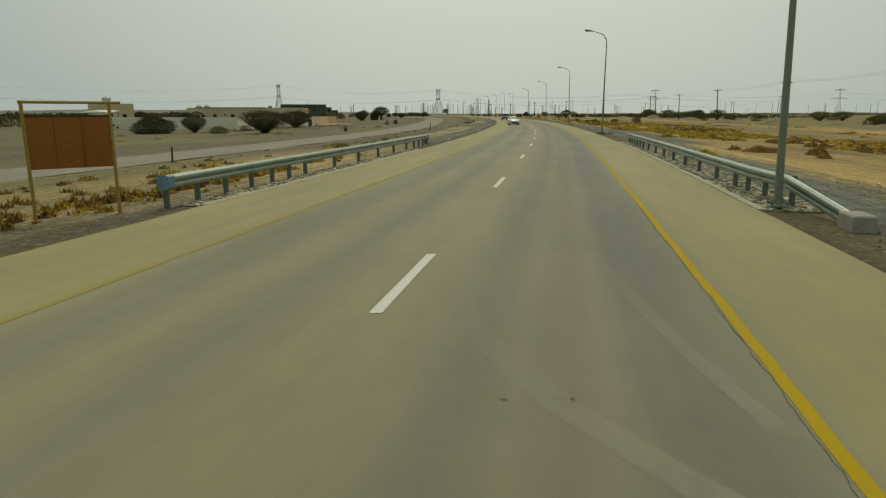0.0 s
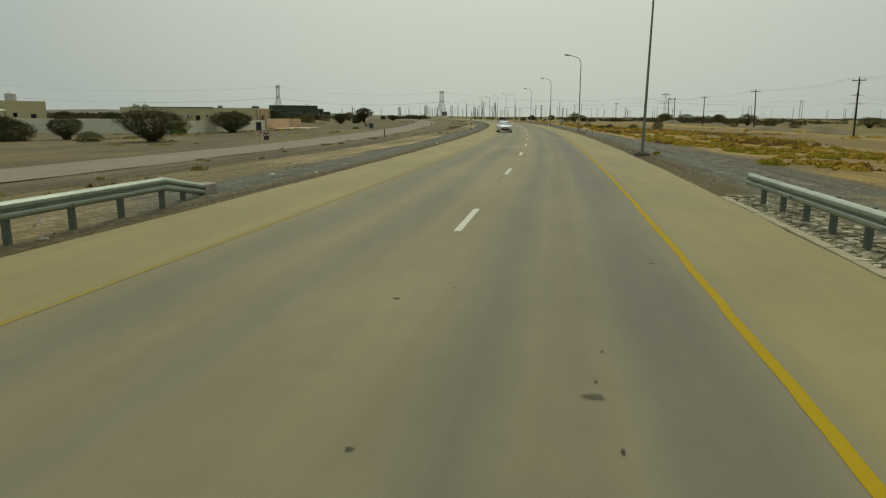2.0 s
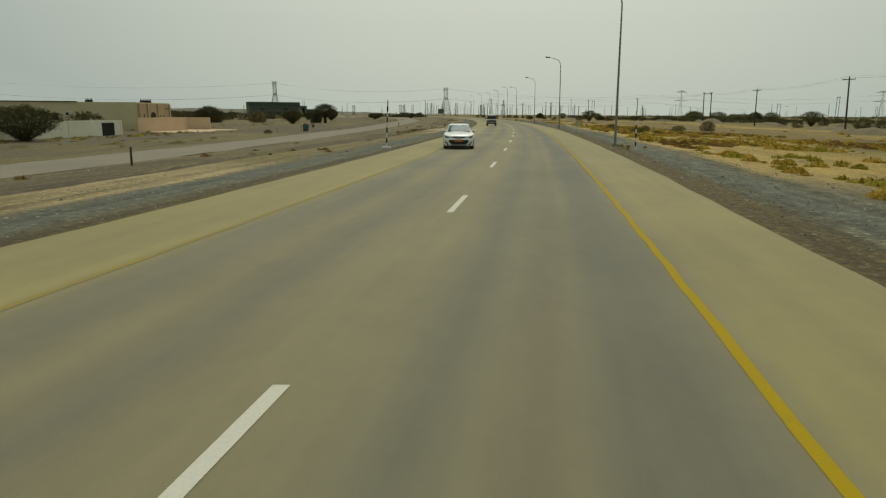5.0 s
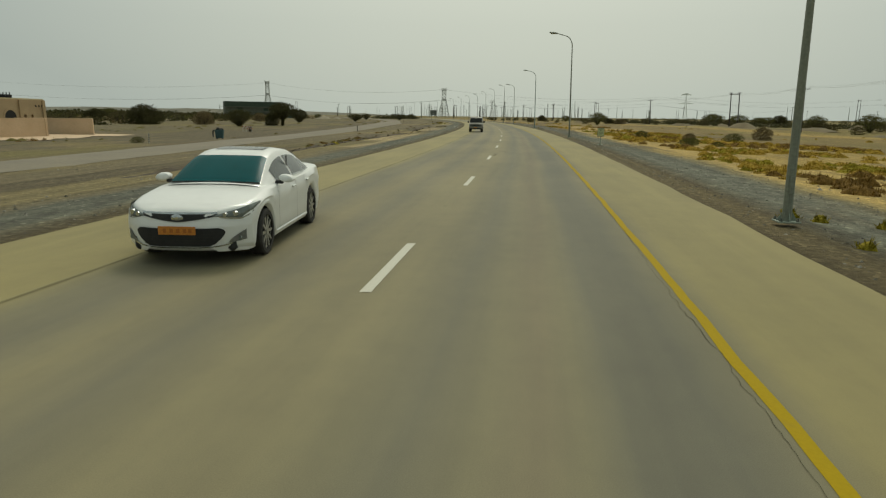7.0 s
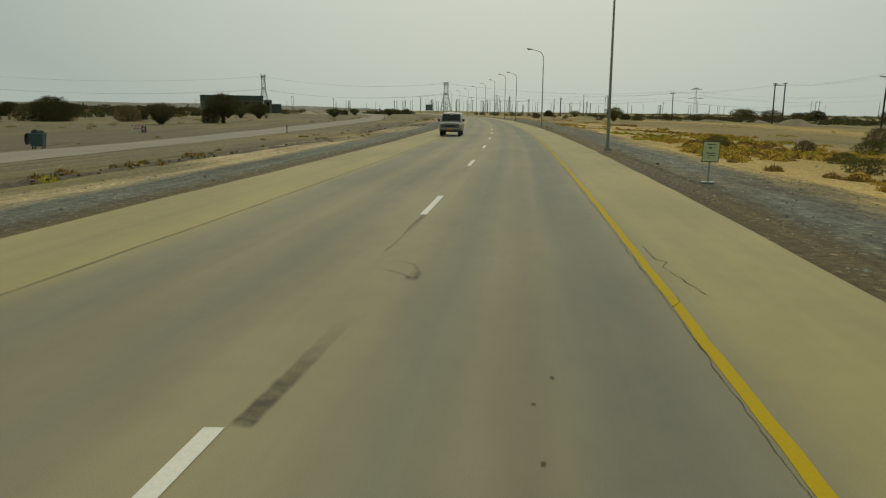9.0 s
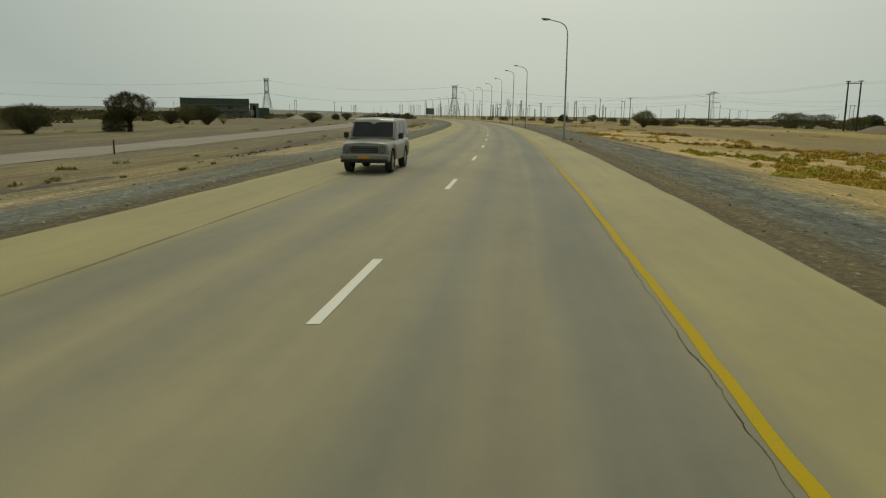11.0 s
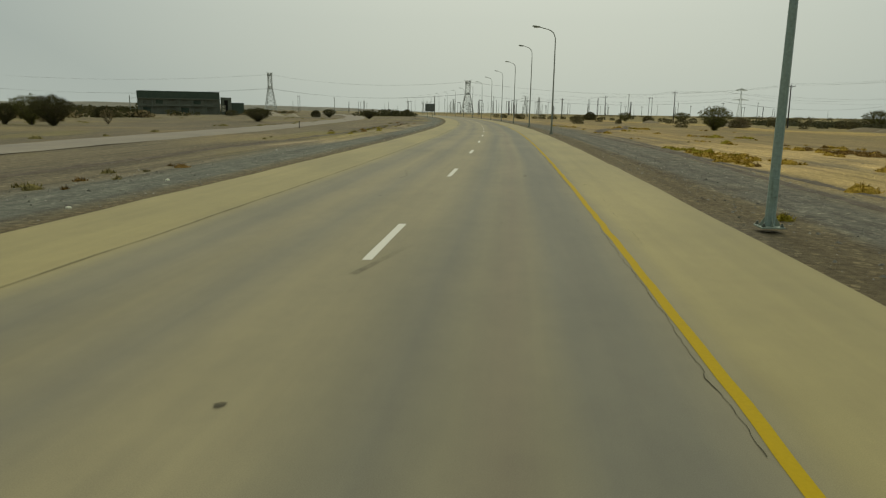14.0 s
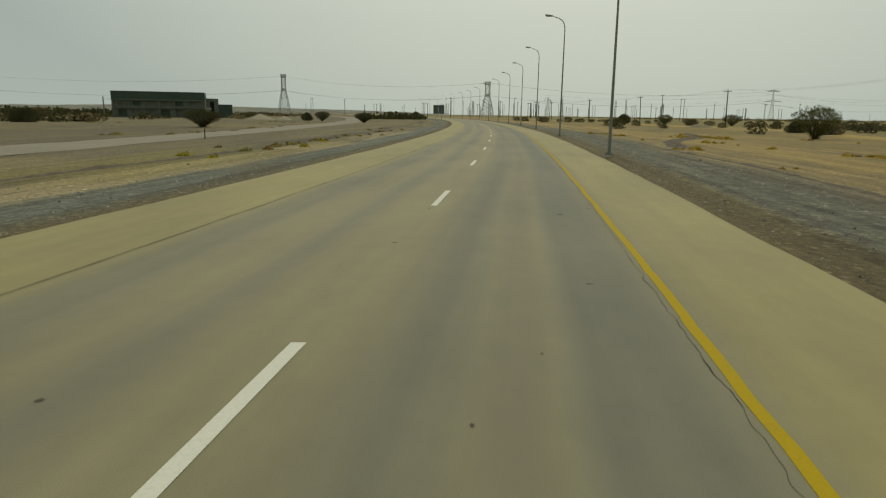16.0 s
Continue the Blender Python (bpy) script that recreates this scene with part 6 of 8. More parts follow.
def block_building():
    m, w = frame_of((-185.3, 414.2), (-162.0, 430.6))
    ob = thing("unfinished_building", "two-storey unfinished grey-green concrete block building with a deep parapet", "building", m=m @ Matrix.Translation((0, 0, -0.6)))
    ops = []
    for k in range(6):
        x = 1.2 + k * (w - 2.4) / 6
        ops.append((x + 0.5, x + 3.2, 0.4, 2.6))
        ops.append((x + 0.6, x + 3.1, 3.9, 5.3))
    g = Geo()
    wall_panel(g, None, 0, w, -0.5, 5.9, 0.45, 0.75, ops)
    part("wall", g, M_BLOCK, ob, "grey blockwork infill walls")
    for c, size in (((0.15, 7.2, 2.7), (0.3, 13.6, 6.4)), ((w - 0.15, 7.2, 2.7), (0.3, 13.6, 6.4)), ((w / 2, 13.85, 2.7), (w - 0.61, 0.3, 6.4))):
        g = Geo()
        g.box(c, size)
        part("wall", g, M_BLOCK, ob)
    g = Geo()
    g.box((w / 2, 0.12, 7.2), (w, 0.24, 2.6))
    for x in (0.12, w - 0.12):
        g.box((x, 7.2, 7.2), (0.24, 13.7, 2.6))
    g.box((w / 2, 13.9, 7.2), (w - 0.49, 0.2, 2.6))
    part("parapet", g, M_BLOCKDARK, ob, "dark plain parapet band")
    g = Geo()
    g.box((w / 2, 7, 5.95), (w - 0.5, 13.0, 0.25))
    part("roof", g, M_SLAB, ob)
    for z in (3.25, 5.78):
        g = Geo()
        g.box((w / 2, 0.22, z), (w - 0.02, 0.55, 0.30), 0.02)
        part("floor_beam", g, M_SLAB, ob, "pale concrete floor beam")
    for k in range(7):
        g = Geo()
        g.box((0.3 + k * (w - 0.6) / 6, 0.25, 2.6), (0.34, 0.40, 6.2), 0.02)
        part("column", g, M_SLAB, ob)
    for k, (x0, x1, z0, z1) in enumerate(ops):
        g = Geo()
        g.box(((x0 + x1) / 2, 0.92, (z0 + z1) / 2), (x1 - x0 + 0.1, 0.1, z1 - z0 + 0.1))
        part("opening_back", g, M_BLOCK if k % 3 else M_BLOCKDARK, ob)
    g = Geo()
    wall_panel(g, None, w + 0.3, w + 4.2, -0.5, 6.6, 1.5, 1.8, [(w + 1.6, w + 2.9, 0.2, 5.6)])
    g.box((w + 4.05, 5, 3.0), (0.3, 6.5, 7.0))
    tower = part("stair_tower", g, M_SLAB, ob, "open concrete stair tower")
    # dark sheet puts the shade of the open stairwell into colour
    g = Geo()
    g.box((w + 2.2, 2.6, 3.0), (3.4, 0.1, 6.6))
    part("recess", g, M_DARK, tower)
    for z in (2.2, 3.4):
        g = Geo()
        for k in range(5):
            g.tube([(w + 0.6 + 0.3 * k, 1.3, z - 0.9), (w + 0.6 + 0.3 * k, 1.3, z)], 0.06, 6)
        g.box((w + 1.2, 1.3, z + 0.05), (1.7, 0.2, 0.12))
        part("balustrade", g, M_WALLWHITE, tower, "pale balustrade")
    g = Geo()
    g.box((w + 6.5, 5, 2.1), (4.5, 6, 5.2), 0.03)
    part("annex", g, M_BLOCKDARK, ob, "low dark annex")
    g = Geo()
    for k in range(4):
        g.tube([(-2.6, 1 + k * 0.6, -0.2), (-2.6, 1 + k * 0.6, 6.4 + 0.4 * (k % 2))], 0.05, 5)
    for z in (2, 4, 5.8):
        g.tube([(-2.6, 0.5, z), (-2.6, 3.4, z)], 0.05, 5)
        g.tube([(-2.6, 1.2, z), (0, 1.2, z)], 0.05, 5)
    part("scaffold", g, M_LAMP, ob, "thin steel scaffold")
    return ob


block_building()


def sand_heap(x, y, r, h, seed):
    g = Geo()
    rows = []
    for q in (1.0, 0.8, 0.6, 0.4, 0.2, 0.03):
        rows.append([(q * r * (1 + 0.2 * noise.noise((math.cos(a) * 1.5, math.sin(a) * 1.5, seed))) * math.cos(a), q * r * 1.3 * (1 + 0.2 * noise.noise((math.cos(a) * 1.5, math.sin(a) * 1.5, seed))) * math.sin(a), h * (1 - q ** 1.2) + 0.12 * noise.noise((q * 5, a * 3, seed)) - 0.1 * q) for a in [2 * math.pi * k / 20 for k in range(20)]])
    g.sweep(rows, closed=True, cap=True)
    ob = part("sand_heap", g, M_HEAP, smooth=True)
    ob.matrix_basis = Matrix.Translation((x, y, ground_at(x, y)))
    return tagged(ob, "pale heap of tipped building sand on bare ground", "sand heap", "heaps of building sand")


M_HEAP = surface("building_sand", (0.255, 0.220, 0.145), (0.320, 0.278, 0.186), 0.6, 6.0, 0.95, bumpy=0.6, dist=0.05)
sand_heap(-134.0, 420.0, 4.6, 1.8, 3.0)
sand_heap(-128.0, 424.0, 2.6, 1.2, 6.0)


# ---- bins, barriers and litter ----
def wheeled_bin(m, label):
    ob = thing("waste_bin", label, "waste bin", m=m)
    g = Geo()
    g.sweep([[(-0.55, -0.42, 0.25), (0.55, -0.42, 0.25), (0.55, 0.42, 0.25), (-0.55, 0.42, 0.25)], [(-0.68, -0.52, 1.05), (0.68, -0.52, 1.05), (0.68, 0.52, 1.05), (-0.68, 0.52, 1.05)]], closed=True, cap=True)
    part("body", g, M_BINBODY, ob)
    g = Geo()
    g.box((0, -0.535, 1.03), (1.44, 0.05, 0.08), 0.012)
    g.box((0, 0.535, 1.03), (1.44, 0.05, 0.08), 0.012)
    for x in (-0.695, 0.695):
        g.box((x, 0, 1.03), (0.05, 1.02, 0.08), 0.012)
    part("rim", g, M_BINBODY, ob)
    # the lid, thrown open and hanging down one end
    g = Geo()
    outer = [(-0.72, 1.07), (-0.86, 1.06), (-0.98, 0.98), (-1.05, 0.82), (-1.07, 0.60), (-1.03, 0.38)]
    rows = [[(x, y, z) for x, z in outer] + [(x + 0.045, y, z - 0.03) for x, z in reversed(outer)] for y in (-0.52, 0.52)]
    g.sweep(rows, closed=True, cap=True)
    part("lid", g, M_BLACK, ob, "dark lid hanging open")
    for k, (x, y, z, rx, rz) in enumerate(((-0.18, 0.0, 1.04, 0.42, 0.26), (0.30, 0.12, 1.04, 0.36, 0.19), (0.22, -0.22, 1.02, 0.30, 0.15))):
        g = Geo()
        rows = []
        for i in range(6):
            b_ = -0.3 + 1.85 * i / 5
            rows.append([(x + rx * math.cos(b_) * math.cos(q) * (1 + 0.25 * noise.noise((math.cos(q) * 2, math.sin(q) * 2, b_ * 2 + k))), y + rx * 0.75 * math.cos(b_) * math.sin(q), z + rz * math.sin(b_) * (1 + 0.2 * noise.noise((q * 2, b_ * 3, k)))) for q in [2 * math.pi * j / 12 for j in range(12)]])
        g.sweep(rows, closed=True, cap=True)
        part("rubbish_bag", g, M_BLACK, ob, "crumpled dark rubbish bag", smooth=True)
    for k in range(5):
        g = Geo()
        g.box((-0.48 + 0.24 * k, -0.49, 0.65), (0.05, 0.07, 0.7), 0.01)
        part("rib", g, M_BINBODY, ob)
    for x in (-0.45, 0.45):
        for y in (-0.3, 0.3):
            g = Geo()
            g.tube([(x - 0.04, y, 0.11), (x + 0.04, y, 0.11)], 0.11, 10)
            g.box((x, y, 0.22), (0.06, 0.06, 0.1))
            part("wheel", g, M_BLACK, ob)
    return ob


wheeled_bin(Matrix.Translation(at(184.4, -34.3, ground_z(184.4, -34.3))) @ Matrix.Rotation(heading(184.4) + 0.25, 4, "Z") @ Matrix.Diagonal((0.74, 0.74, 1.22, 1)), "blue-grey wheeled waste bin heaped with dark bags, its lid hanging open")
marker_post(164.6, -32.4, 0.9, False)


def barrier_board(x, y, a):
    ob = thing("road_barrier", "faded red-and-white trestle barrier standing on bare ground", "barrier", "red-and-white barriers", Matrix.Translation((x, y, ground_at(x, y))) @ Matrix.Rotation(a, 4, "Z") @ Matrix.Diagonal((0.55, 0.8, 0.85, 1)))
    for k in range(6):
        for z in (0.62, 0.98):
            g = Geo()
            g.box((-0.8 + 0.32 * k, 0, z), (0.31, 0.05, 0.2), 0.006)
            part("stripe", g, M_RED if (k + (z > 0.8)) % 2 else M_POSTWHITE, ob)
    for xx in (-0.75, 0.75):
        for yy in (-0.25, 0.25):
            g = Geo()
            g.rod((xx, yy, 0), (xx, 0.03 * (1 if yy > 0 else -1), 1.05), 0.03, 4)
            part("leg", g, M_POSTWHITE, ob)
    return ob


def red_drum(x, y):
    g = Geo()
    rows = [[(r * math.cos(2 * math.pi * j / 12), r * math.sin(2 * math.pi * j / 12), z) for j in range(12)] for r, z in ((0.28, 0), (0.28, 0.3), (0.30, 0.32), (0.28, 0.34), (0.28, 0.85), (0.2, 0.88))]
    g.sweep(rows, closed=True, cap=True)
    ob = part("steel_drum", g, M_BARK, smooth=True)
    ob.matrix_basis = Matrix.Translation((x, y, ground_at(x, y)))
    return tagged(ob, "rusty steel drum beside the barrier", "drum", "rusty drums")


p0 = at(102, -29.5)
barrier_board(p0.x, p0.y, 0.2)
barrier_board(p0.x - 0.9, p0.y + 0.5, 0.7)
red_drum(p0.x - 0.35, p0.y + 0.8)
barrier_board(-54.5, 202.3, 0.3)
barrier_board(-55.4, 202.9, 0.9)
red_drum(-54.9, 203.4)


def verge_stone(s, u, size, material, seed, label):
    g = Geo()
    rows = []
    for q, z in ((0.8, -0.1), (1.0, 0.25), (0.75, 0.6), (0.25, 0.78)):
        rows.append([(size * q * (1 + 0.3 * noise.noise((math.cos(a), math.sin(a), seed + z))) * math.cos(a), size * q * (0.7 + 0.3 * noise.noise((math.cos(a), math.sin(a), seed))) * math.sin(a), size * z) for a in [2 * math.pi * k / 9 for k in range(9)]])
    g.sweep(rows, closed=True, cap=True)
    ob = part("stone", g, material)
    ob.matrix_basis = Matrix.Translation(at(s, u, ground_z(s, u))) @ Matrix.Rotation(seed, 4, "Z")
    return tagged(ob, label, "stone", "loose stones on the verge")


for k, (s, u, size) in enumerate(((53.2, -8.36, 0.11), (54.2, -7.07, 0.09), (81.6, -6.95, 0.12), (232.0, -7.99, 0.09), (226.5, -7.15, 0.07))):
    verge_stone(s, u, size, M_WALLWHITE, k * 1.7, "pale broken stone lying on the gravel verge")
for k, (s, u, size) in enumerate(((224.6, 7.93, 0.11), (166.3, 7.8, 0.09))):
    verge_stone(s, u, size, M_CLODSTONE, 9 + k * 1.7, "dark rough stone lying on the gravel verge")
g = Geo()
g.box((0, 0, 0.02), (0.42, 0.07, 0.03), 0.008)
ob = part("litter_strip", g, M_AC)
ob.matrix_basis = Matrix.Translation(at(213.4, 9.06, ground_z(213.4, 9.06) + 0.01)) @ Matrix.Rotation(heading(213) + 0.15, 4, "Z")
tagged(ob, "white plastic strip littered on the gravel verge", "litter")


# ---- cars ----
M_CARWHITE = surface("white_car_paint", (0.76, 0.77, 0.74), (0.82, 0.83, 0.80), 0.8, 6.0, 0.3, bumpy=0, amount=0.05, coat=0.3)
M_CARDARK = surface("beige_silver_car_paint", (0.150, 0.146, 0.110), (0.190, 0.182, 0.138), 0.8, 8.0, 0.35, bumpy=0, amount=0.1, coat=0.3)
M_TINT = surface("teal_tinted_glass", (0.002, 0.062, 0.066), (0.004, 0.088, 0.096), 0.6, 4.0, 0.2, bumpy=0, amount=0.05)
for node in M_TINT.node_tree.nodes:
    if node.type == "BSDF_PRINCIPLED":
        node.inputs["Specular IOR Level"].default_value = 0.04
M_TYRE = surface("dusty_tyre", (0.022, 0.021, 0.019), (0.045, 0.042, 0.036), 6.0, 40.0, 0.85)
M_RIM = surface("silver_alloy", (0.42, 0.42, 0.38), (0.52, 0.51, 0.46), 4.0, 30.0, 0.35, 0.6, 0)
M_LIGHT = surface("clear_headlight", (0.14, 0.16, 0.15), (0.26, 0.29, 0.27), 8.0, 30.0, 0.1, 0.3, 0)
M_CHROME = surface("chrome_strip", (0.55, 0.58, 0.58), (0.65, 0.67, 0.66), 4.0, 20.0, 0.15, 0.9, 0)
M_PLATE = surface("amber_plate", (0.60, 0.21, 0.02), (0.66, 0.25, 0.03), 6.0, 40.0, 0.5, bumpy=0)


def car_body(L, W, wheels_y, wheel_r, deck, belt_w, sill=0.24, arch=0.07):
    """Lower body: y runs from the nose (0) to the tail (L). deck(y): height and half-width factor of the upper surface."""
    rows = []
    ys = list(np.linspace(0, L, 84))
    for y in ys:
        h, k = deck(y)
        hw = W / 2 * k
        zb = sill
        for yw in wheels_y:
            r = wheel_r + arch
            if abs(y - yw) < r:
                zb = max(zb, wheel_r + math.sqrt(r * r - (y - yw) ** 2))
        zb = min(zb, h - 0.12)
        prof = [(hw * 0.955, zb), (hw * 0.99, zb + (h - zb) * 0.25), (hw * 1.0, zb + (h - zb) * 0.50), (hw * 0.985, zb + (h - zb) * 0.74), (hw * 0.95, zb + (h - zb) * 0.90), (hw * 0.88, h), (hw * 0.6, h + 0.025), (hw * 0.3, h + 0.04), (0, h + 0.045)]
        rows.append([(x, y, z) for x, z in prof] + [(-x, y, z) for x, z in prof[-2::-1]])
    g = Geo()
    g.sweep(rows)
    k = len(rows[0])
    g.f.append(tuple(range(k))[::-1])
    g.f.append(tuple((len(rows) - 1) * k + j for j in range(k)))
    return g


def car_wheel(parent, x, y, r, w=0.22):
    g = Geo()
    prof = [(-w / 2, r * 0.74), (-w / 2, r * 0.93), (-w / 2 * 0.8, r), (w / 2 * 0.8, r), (w / 2, r * 0.93), (w / 2, r * 0.74)]
    rows = []
    for k in range(25):
        a = 2 * math.pi * k / 24
        rows.append([(x + dx, y + rr * math.cos(a), r + rr * math.sin(a)) for dx, rr in prof])
    g.sweep(rows, closed=True)
    wheel = part("wheel", g, M_TYRE, parent, "dusty black tyre", smooth=True)
    sg = 1 if x > 0 else -1
    xo = x + sg * w / 2 * 0.7
    g = Geo()
    g.sweep([[(xo, y + rr * math.cos(2 * math.pi * k / 24), r + rr * math.sin(2 * math.pi * k / 24)) for rr in (r * 0.76, r * 0.68)] for k in range(25)])
    for k in range(10):
        a = 2 * math.pi * k / 10
        d = Vector((0, math.cos(a), math.sin(a)))
        t = Vector((0, -math.sin(a), math.cos(a)))
        c = Vector((xo, y, r))
        q = [c + d * 0.05 + t * 0.022, c + d * r * 0.72 + t * 0.020, c + d * r * 0.72 - t * 0.020, c + d * 0.05 - t * 0.022]
        g.add([*q, *[p + Vector((sg * 0.02, 0, 0)) for p in q]], [(0, 1, 2, 3), (7, 6, 5, 4), (0, 4, 5, 1), (2, 6, 7, 3)])
    g.tube([(xo, y, r), (xo + sg * 0.03, y, r)], 0.06, 12)
    part("rim", g, M_RIM, wheel, "silver multi-spoke alloy rim")
    g = Geo()
    g.tube([(xo - sg * 0.04, y, r), (xo - sg * 0.03, y, r)], r * 0.74, 20)
    part("brake_disc", g, M_BLACK, wheel)
    return wheel


def patch(name, rows, material, parent, label="", smooth=True):
    g = Geo()
    g.sweep(rows)
    return part(name, g, material, parent, label, smooth=smooth)


def sedan(m):
    """A four-door saloon, 4.96 m long: y runs from the nose (0) to the tail, x across, z up."""
    L, R = 4.96, 0.340
    AXLES = (0.98, 3.80)
    car = thing("sedan", "white four-door sedan with teal-tinted glass on the oncoming lane", "car", m=m)

    def tab(y, *pairs):
        return float(np.interp(y, [p[0] for p in pairs], [p[1] for p in pairs]))

    def wide(y):
        return tab(y, (0, 0.22), (0.03, 0.40), (0.08, 0.50), (0.14, 0.585), (0.22, 0.675), (0.32, 0.77), (0.42, 0.845), (0.65, 0.892), (1.0, 0.912), (1.4, 0.908), (2.4, 0.905), (3.4, 0.912), (3.9, 0.915), (4.3, 0.900), (4.6, 0.865), (4.82, 0.80), (4.96, 0.70))

    def deck(y):
        return tab(y, (0, 0.62), (0.02, 0.70), (0.06, 0.750), (0.14, 0.788), (0.30, 0.832), (0.6, 0.884), (1.0, 0.936), (1.4, 0.978), (2.0, 1.0), (3.4, 1.03), (4.0, 1.065), (4.35, 1.085), (4.70, 1.09), (4.84, 1.065), (4.92, 0.98), (4.96, 0.86))

    def face(x, z):
        """How far back the nose lies at x across and z up."""
        return tab(z, (0.20, 0.13), (0.24, 0.055), (0.29, 0.008), (0.42, -0.012), (0.55, -0.022), (0.62, -0.008), (0.70, 0.018), (0.76, 0.06)) + 0.43 * (abs(x) / 0.88) ** 3.0

    # body shell
    rows = []
    ys = sorted(set([*np.linspace(0, 0.5, 16), *np.linspace(0.5, 4.4, 74), *np.linspace(4.4, L, 14)]))
    for y in ys:
        hw, zt = wide(y), deck(y)
        zb = tab(y, (0, 0.42), (0.03, 0.30), (0.10, 0.22), (0.4, 0.19), (4.4, 0.20), (4.8, 0.28), (4.96, 0.42))
        for yw in AXLES:
            r = R + 0.055
            if abs(y - yw) < r:
                zb = max(zb, R + math.sqrt(r * r - (y - yw) ** 2))
        belt = zt - tab(y, (0, 0.03), (0.5, 0.05), (1.4, 0.035), (4.0, 0.04), (4.96, 0.05))
        zb = min(zb, belt - 0.10)
        flare = 0.012 * sum(max(0.0, 1 - abs(y - yw) / 0.5) for yw in AXLES)
        prof = [(hw * 0.93, zb - 0.012), (hw * 0.955, zb), (hw * 0.985 + flare, zb + (belt - zb) * 0.14), (hw * 0.995 + flare, zb + (belt - zb) * 0.34), (hw * 0.985 + flare * 0.7, zb + (belt - zb) * 0.52), (hw + 0.004, zb + (belt - zb) * 0.70),
                (hw * 0.985, zb + (belt - zb) * 0.83), (hw * 0.955, belt - 0.02), (hw * 0.915, belt + 0.006), (hw * 0.85, belt + 0.018), (hw * 0.66, zt - 0.006), (hw * 0.40, zt + 0.008), (hw * 0.15, zt + 0.014), (0, zt + 0.015)]
        rows.append([(x, y, z) for x, z in prof] + [(-x, y, z) for x, z in prof[-2::-1]])
    g = Geo()
    g.sweep(rows)
    k = len(rows[0])
    g.f.append(tuple(range(k))[::-1])
    g.f.append(tuple((len(rows) - 1) * k + j for j in range(k)))
    part("body", g, M_CARWHITE, car, "glossy white body shell", smooth=True)

    # greenhouse
    def roof(y):
        return tab(y, (1.30, 0.965), (1.45, 1.045), (1.7, 1.165), (2.0, 1.300), (2.2, 1.372), (2.45, 1.425), (2.75, 1.450), (3.1, 1.448), (3.4, 1.415), (3.75, 1.330), (4.1, 1.205), (4.42, 1.090))

    def half(y, t):
        low = tab(y, (1.30, 0.770), (1.6, 0.815), (2.0, 0.842), (3.4, 0.845), (4.0, 0.80), (4.42, 0.72))
        high = tab(y, (1.30, 0.735), (1.7, 0.675), (2.1, 0.615), (2.5, 0.598), (3.2, 0.590), (3.7, 0.600), (4.42, 0.64))
        return low + (high - low) * t ** 1.15

    def side(y, t, out=0.0):
        zb, zt = deck(y) - 0.045, max(roof(y), deck(y) + 0.01)
        return half(y, t) + out, y, zb + (zt - 0.055 - zb) * t

    rows = []
    for y in np.linspace(1.30, 4.42, 44):
        zt = max(roof(y), deck(y) + 0.01)
        ring = [side(y, t) for t in (0, 0.25, 0.5, 0.75, 0.92)]
        h = half(y, 1)
        ring += [(h * 0.985, y, zt - 0.036), (h * 0.93, y, zt - 0.012), (h * 0.65, y, zt + 0.010), (h * 0.3, y, zt + 0.018), (0, y, zt + 0.020)]
        rows.append(ring + [(-a, b, c) for a, b, c in ring[-2::-1]])
    patch("roof", rows, M_CARWHITE, car)
    for nm, y0, y1, lab in (("windscreen", 1.36, 2.12, "wide teal-tinted windscreen"), ("rear_window", 3.70, 4.32, "teal-tinted rear window")):
        rr = []
        for k in range(13):
            y = y0 + (y1 - y0) * k / 12
            h = half(y, 1) * 0.955
            rr.append([(h * q, y, max(roof(y), deck(y) + 0.01) + 0.024 + 0.010 * (1 - q * q) - 0.030 * max(0.0, abs(q) - 0.86) / 0.14) for q in (-1, -0.86, -0.6, -0.3, 0, 0.3, 0.6, 0.86, 1)])
        glass = patch(nm, rr, M_TINT, car, lab)
        if nm == "windscreen":
            g = Geo()
            g.sweep([[(x, 1.335 + 0.02 * dz, roof(1.335) + 0.018 + 0.02 * dz) for dz in (0, 1)] for x in np.linspace(-0.70, 0.70, 9)])
            part("seal", g, M_BLACK, glass, "thin black seal")
    for sg in (-1, 1):
        for nm, y0, y1 in (("front_side_window", 1.86, 2.66), ("rear_side_window", 2.76, 3.58), ("quarter_window", 3.64, 3.98)):
            rr = []
            for k in range(9):
                y = y0 + (y1 - y0) * k / 8
                lo = 0.14
                hi = 0.88 if nm != "quarter_window" else 0.86 - 0.28 * k / 8
                rr.append([(sg * a, b, c) for a, b, c in (side(y, lo + (hi - lo) * t, 0.007) for t in (0, 0.35, 0.7, 1))])
            patch(nm, rr, M_SIDEGLASS, car, "dark tinted side glass")
        g = Geo()
        g.sweep([[(sg * (half(y, 0.5) + 0.004), *side(y, 0.14 + 0.74 * t)[1:]) for t in (0, 0.5, 1)] for y in (2.67, 2.75)])
        part("door_pillar", g, M_BLACK, car, "black pillar between the side windows")
        rr = [[(sg * a, b, c) for a, b, c in (side(y, 0.09, 0.010), side(y, 0.135, 0.010))] for y in np.linspace(1.80, 4.0, 18)]
        patch("window_trim", rr, M_CHROME, car, "chrome strip under the windows")
        rows = []
        for dy, sx, sz in ((-0.085, 0.05, 0.030), (-0.060, 0.105, 0.056), (0.0, 0.125, 0.066), (0.055, 0.122, 0.064), (0.085, 0.110, 0.056)):
            rows.append([(sg * (0.985 + sx * math.cos(a)), 1.80 + dy, 1.045 + sz * math.sin(a) - 0.012 * math.cos(a)) for a in [2 * math.pi * j / 14 for j in range(14)]])
